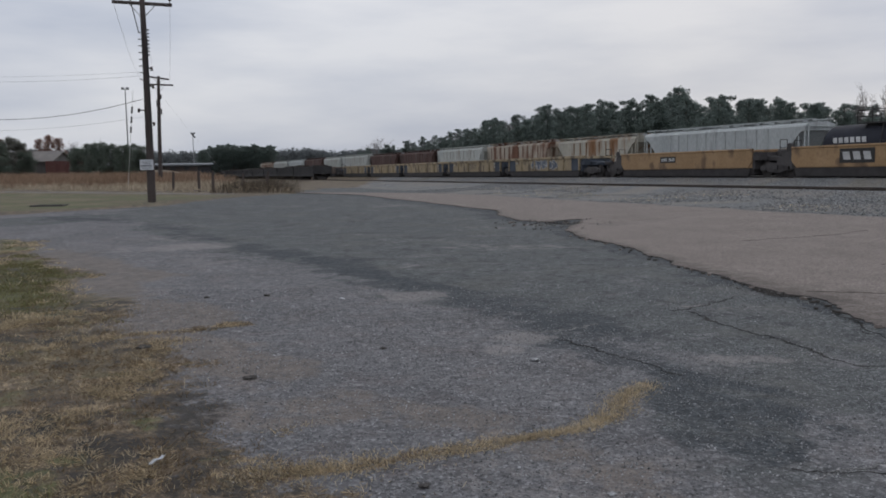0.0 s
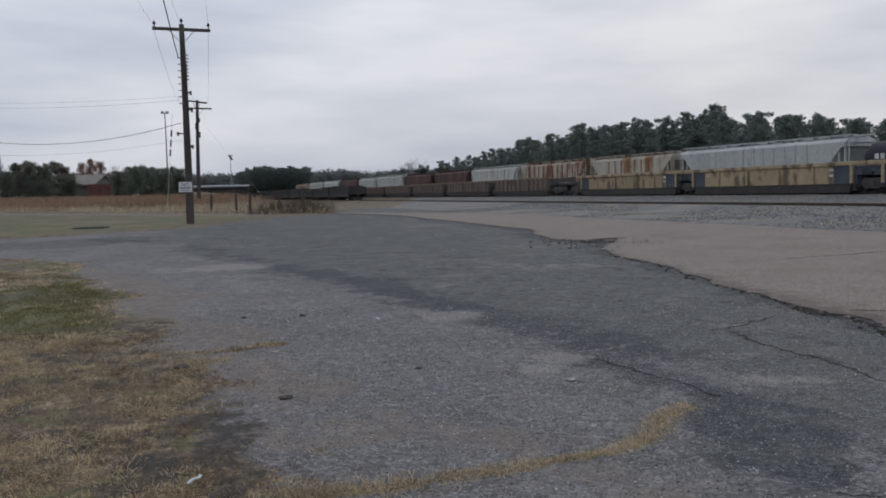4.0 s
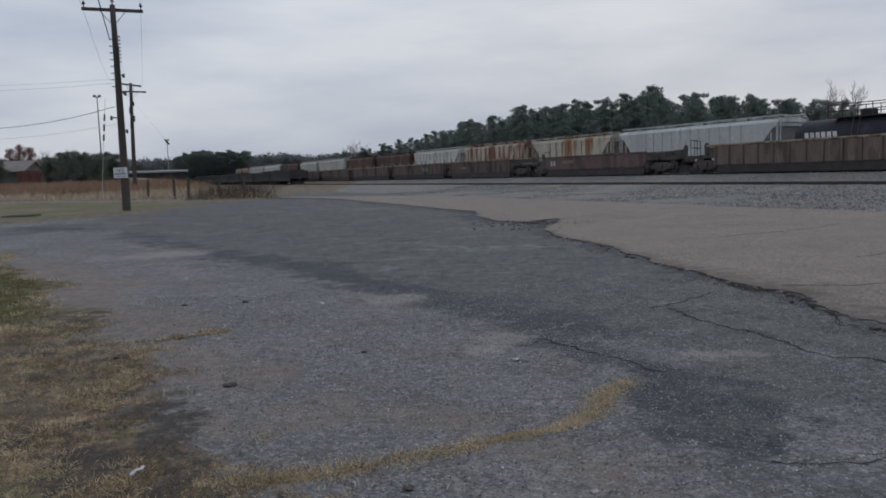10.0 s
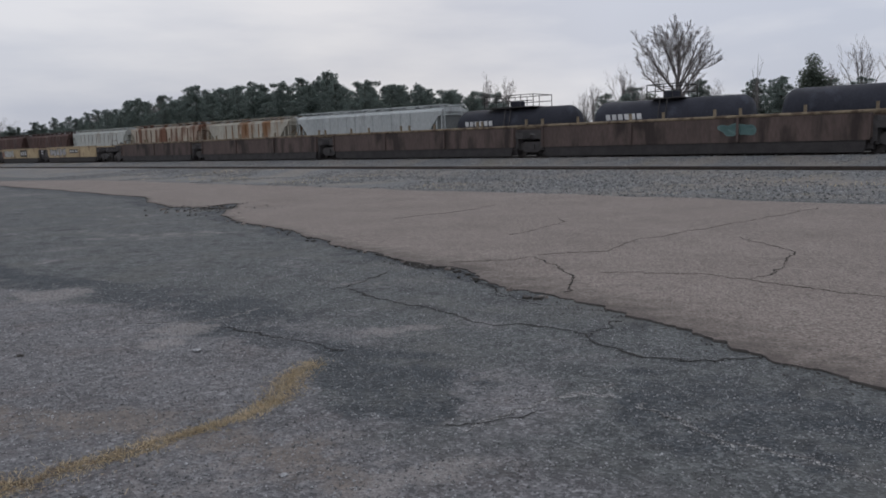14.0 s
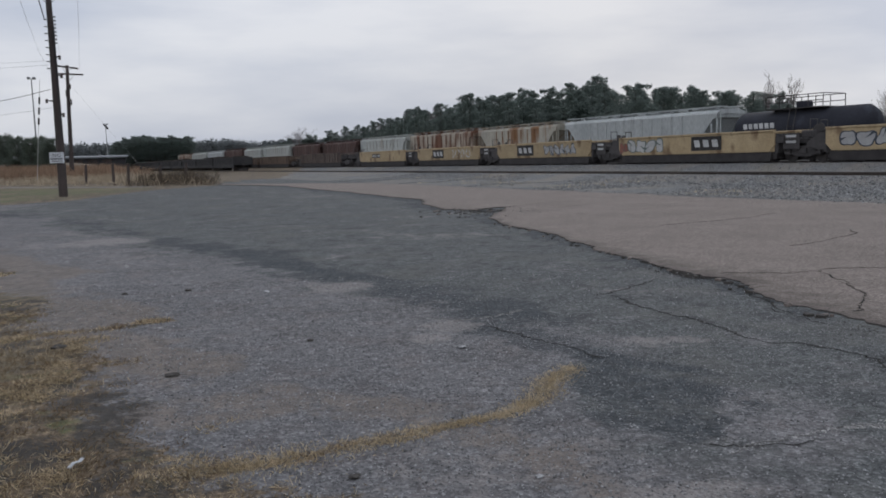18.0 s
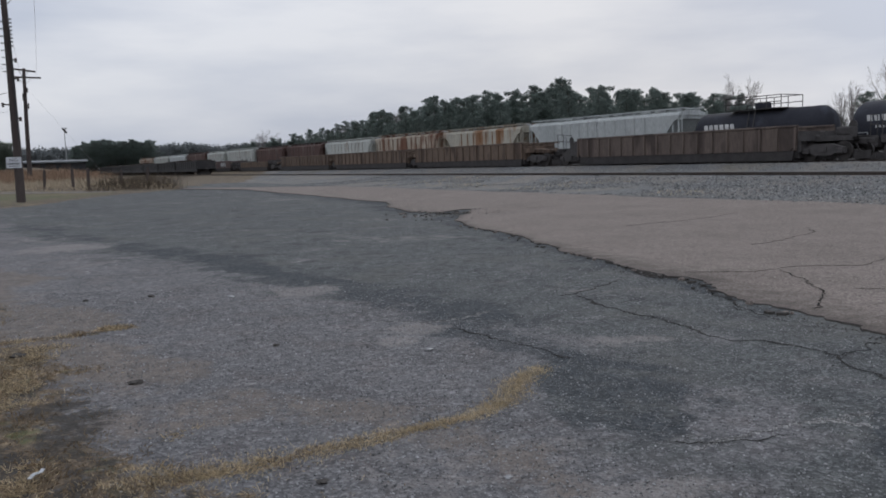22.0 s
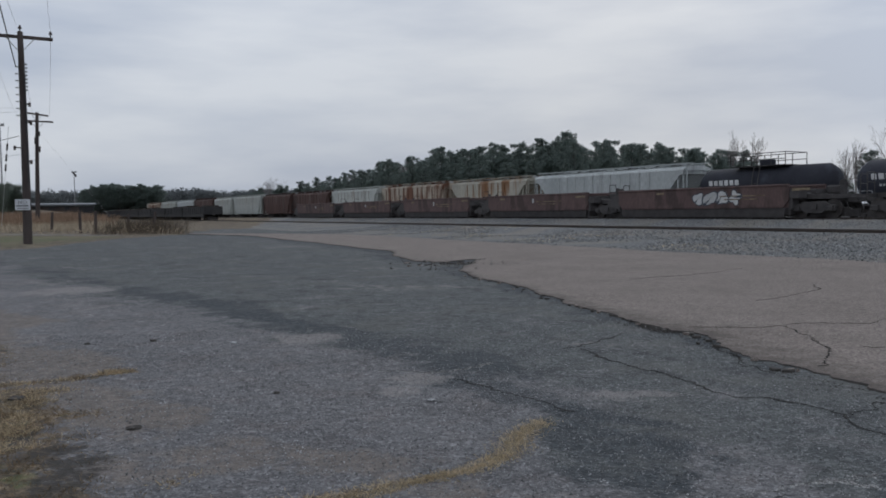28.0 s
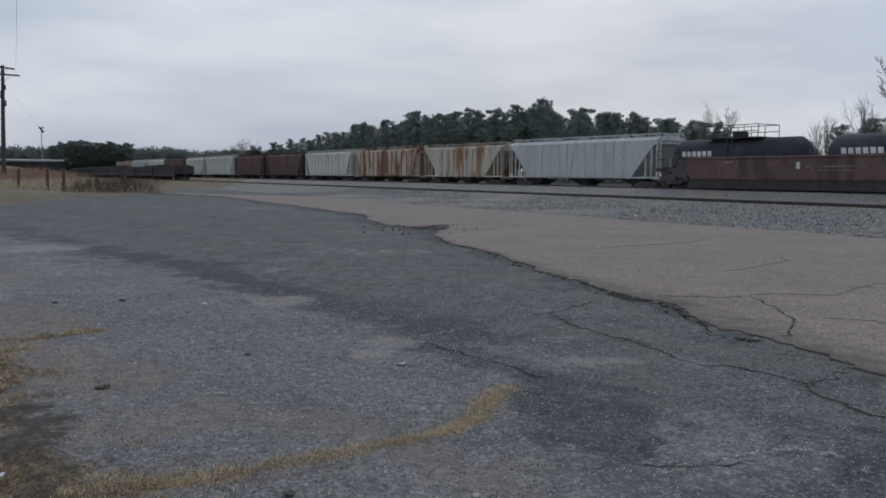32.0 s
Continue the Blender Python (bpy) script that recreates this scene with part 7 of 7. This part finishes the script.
rng_l = np.random.RandomState(61)
lx, ly = rng_l.uniform(-4, 4.3, 60000), 2.6 + 8.5 * rng_l.rand(60000) ** 1.4
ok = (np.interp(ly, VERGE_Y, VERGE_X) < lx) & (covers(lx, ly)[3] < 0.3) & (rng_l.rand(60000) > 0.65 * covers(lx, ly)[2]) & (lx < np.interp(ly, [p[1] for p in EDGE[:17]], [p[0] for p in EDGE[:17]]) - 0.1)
nx_, ny_ = rng_l.uniform(-1.2, 4.3, 30000), 2.4 + 4.6 * rng_l.rand(30000)
near = (covers(nx_, ny_)[3] < 0.3) & (nx_ < 4.35)
stones("fine_grit", "fine pale grit worn out of the lot surface", int(near.sum()), nx_[near], ny_[near], 0.0042, lot_stone, 67)
stones("lot_gravel", "loose grey gravel on the lot", int(ok.sum()), lx[ok], ly[ok], 0.0062, lot_stone, 62)
ss, dd = rng_l.uniform(-8, 60, 46000), 19.7 + 7.7 * rng_l.rand(46000) ** 0.85
keep_b = rng_l.rand(46000) < smooth_step(-0.1, 0.1, cloud(ss, dd, 4, 71) - 0.36 - 0.2 * smooth_step(14, 34, ss) + 0.10 * smooth_step(24, 21, dd) * smooth_step(36, 20, ss))
bx, by = at_track(ss[keep_b], dd[keep_b])
stones("ballast", "coarse grey ballast beside the near track", len(bx), bx, by, 0.03, ballast_stone, 63)
ss, dd = rng_l.uniform(-10, 80, 9000), rng_l.uniform(31.5, 34.3, 9000)
bx, by = at_track(ss, dd)
stones("ballast", "grey ballast shoulder of the main line", 9000, bx, by, 0.028, ballast_stone, 64)
for i, pts in enumerate(PALE_CRACKS):
    line_ = np.array(ragged_line(pts, 0.01, 0.09, 100 + i))
    pick = rng_l.randint(0, len(line_), 420)
    gx_, gy_ = line_[pick, 0] + rng_l.normal(0, 0.013, 420), line_[pick, 1] + rng_l.normal(0, 0.013, 420)
    stones("crack_grit", "pale grit washed into a crack of the lot", 420, gx_, gy_, 0.006, pale_grit, 120 + i)
rx_, ry_ = 3.2 + rng_l.normal(0, 0.75, 260), 22.3 + rng_l.normal(0, 0.9, 260)
stones("broken_asphalt", "crumbled asphalt pieces at the broken corner", 260, rx_, ry_, 0.034, crumb_dark, 65)


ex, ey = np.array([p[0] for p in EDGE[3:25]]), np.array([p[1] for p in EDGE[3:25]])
te = 21 * rng_l.rand(1500) ** 1.1
ie = np.minimum(te.astype(int), 20)
cx_, cy_ = ex[ie] + (ex[ie + 1] - ex[ie]) * (te - ie), ey[ie] + (ey[ie + 1] - ey[ie]) * (te - ie)
spread = 0.05 + 0.012 * cy_
stones("edge_crumbs", "dark crumbs of asphalt along the broken edge", 1500, cx_ - 0.02 - np.abs(rng_l.normal(0, 1, 1500)) * spread, cy_ + rng_l.normal(0, 1, 1500) * spread, 0.009, crumb_dark, 66)


s_t, d_t = rng_l.uniform(2, 55, 9000), rng_l.uniform(20.6, 27.4, 9000)
keep_t = cloud(s_t, d_t, 2.2, 91) > 0.62
tx_, ty_ = at_track(s_t[keep_t], d_t[keep_t])
blades("dry_weeds", "sparse dry weeds growing in the ballast", (tx_, ty_), 0.11, 0.012, 1.1, straw, 92)


def clod(x, y, r, seed, mat, label, name="clod"):
    rng = random.Random(seed)
    bm = bmesh.new()
    bmesh.ops.create_icosphere(bm, subdivisions=2, radius=r)
    for v in bm.verts:
        v.co *= rng.uniform(0.6, 1.3)
        v.co.z *= 0.35
    me = bpy.data.meshes.new(name)
    bm.to_mesh(me)
    bm.free()
    me.materials.append(mat)
    thing(name, label, "debris", "loose bits on the lot", data=me, m=pose(x, y, float(land(x, y)) + 0.01))


for k, (x, y, r) in enumerate(((-1.53, 6.22, 0.055), (-1.29, 10.05, 0.045), (-2.3, 10.44, 0.045), (-2.78, 7.39, 0.065), (0.74, 6.68, 0.035), (-0.56, 7.21, 0.03), (-3.05, 10.35, 0.035), (0.8, 3.85, 0.024), (-0.12, 3.99, 0.03))):
    clod(x, y, r, k, edge_mat if k % 3 != 1 else lot_stone, "small dark clod lying on the gravel")
tx, ty = -1.6, 4.36
paper = Shape().slab([(-0.05, 0.0), (-0.015, 0.014), (0.03, 0.008), (0.05, 0.018), (0.05, 0.022), (0.03, 0.013), (-0.015, 0.019), (-0.05, 0.005)], -0.011, 0.011).mesh("litter", sign_white)
thing("litter", "small crumpled white scrap in the dry grass", "litter", data=paper, m=pose(tx, ty, float(land(tx, ty)) + 0.02, 0, 0, 65))
gx, gy = -17.05, 35.3
grate = thing("drain_cover", "low dark drain cover in the grass", "drain cover", m=pose(gx, gy, float(land(gx, gy)) - 0.04, 0, 0, 10) @ Matrix.Diagonal((0.6, 0.6, 0.6, 1)))
part("frame", Shape().box(-1.1, 1.1, -0.75, -0.6, 0, 0.16, 0.02).box(-1.1, 1.1, 0.6, 0.75, 0, 0.16, 0.02).box(-1.1, -0.95, -0.6, 0.6, 0, 0.16).box(0.95, 1.1, -0.6, 0.6, 0, 0.16).mesh("frame", truck_black), grate)
for k in range(9):
    part("bar", cached("grate_bar", lambda: Shape().box(-0.05, 0.05, -0.6, 0.6, 0.06, 0.13).mesh("bar", truck_black)), grate, pose(-0.84 + k * 0.21, 0, 0))



def motions():
    for car, base in MOVERS:
        rows = []
        for t in (0, 8, 16, 24, 32):
            x, y = at_track(base - SPEED * t, 35.2)
            rows.append((float(t), pose(x, y, 1.01, 0, 0, TRACK_TURN)))
        walk(car, rows)


motions()
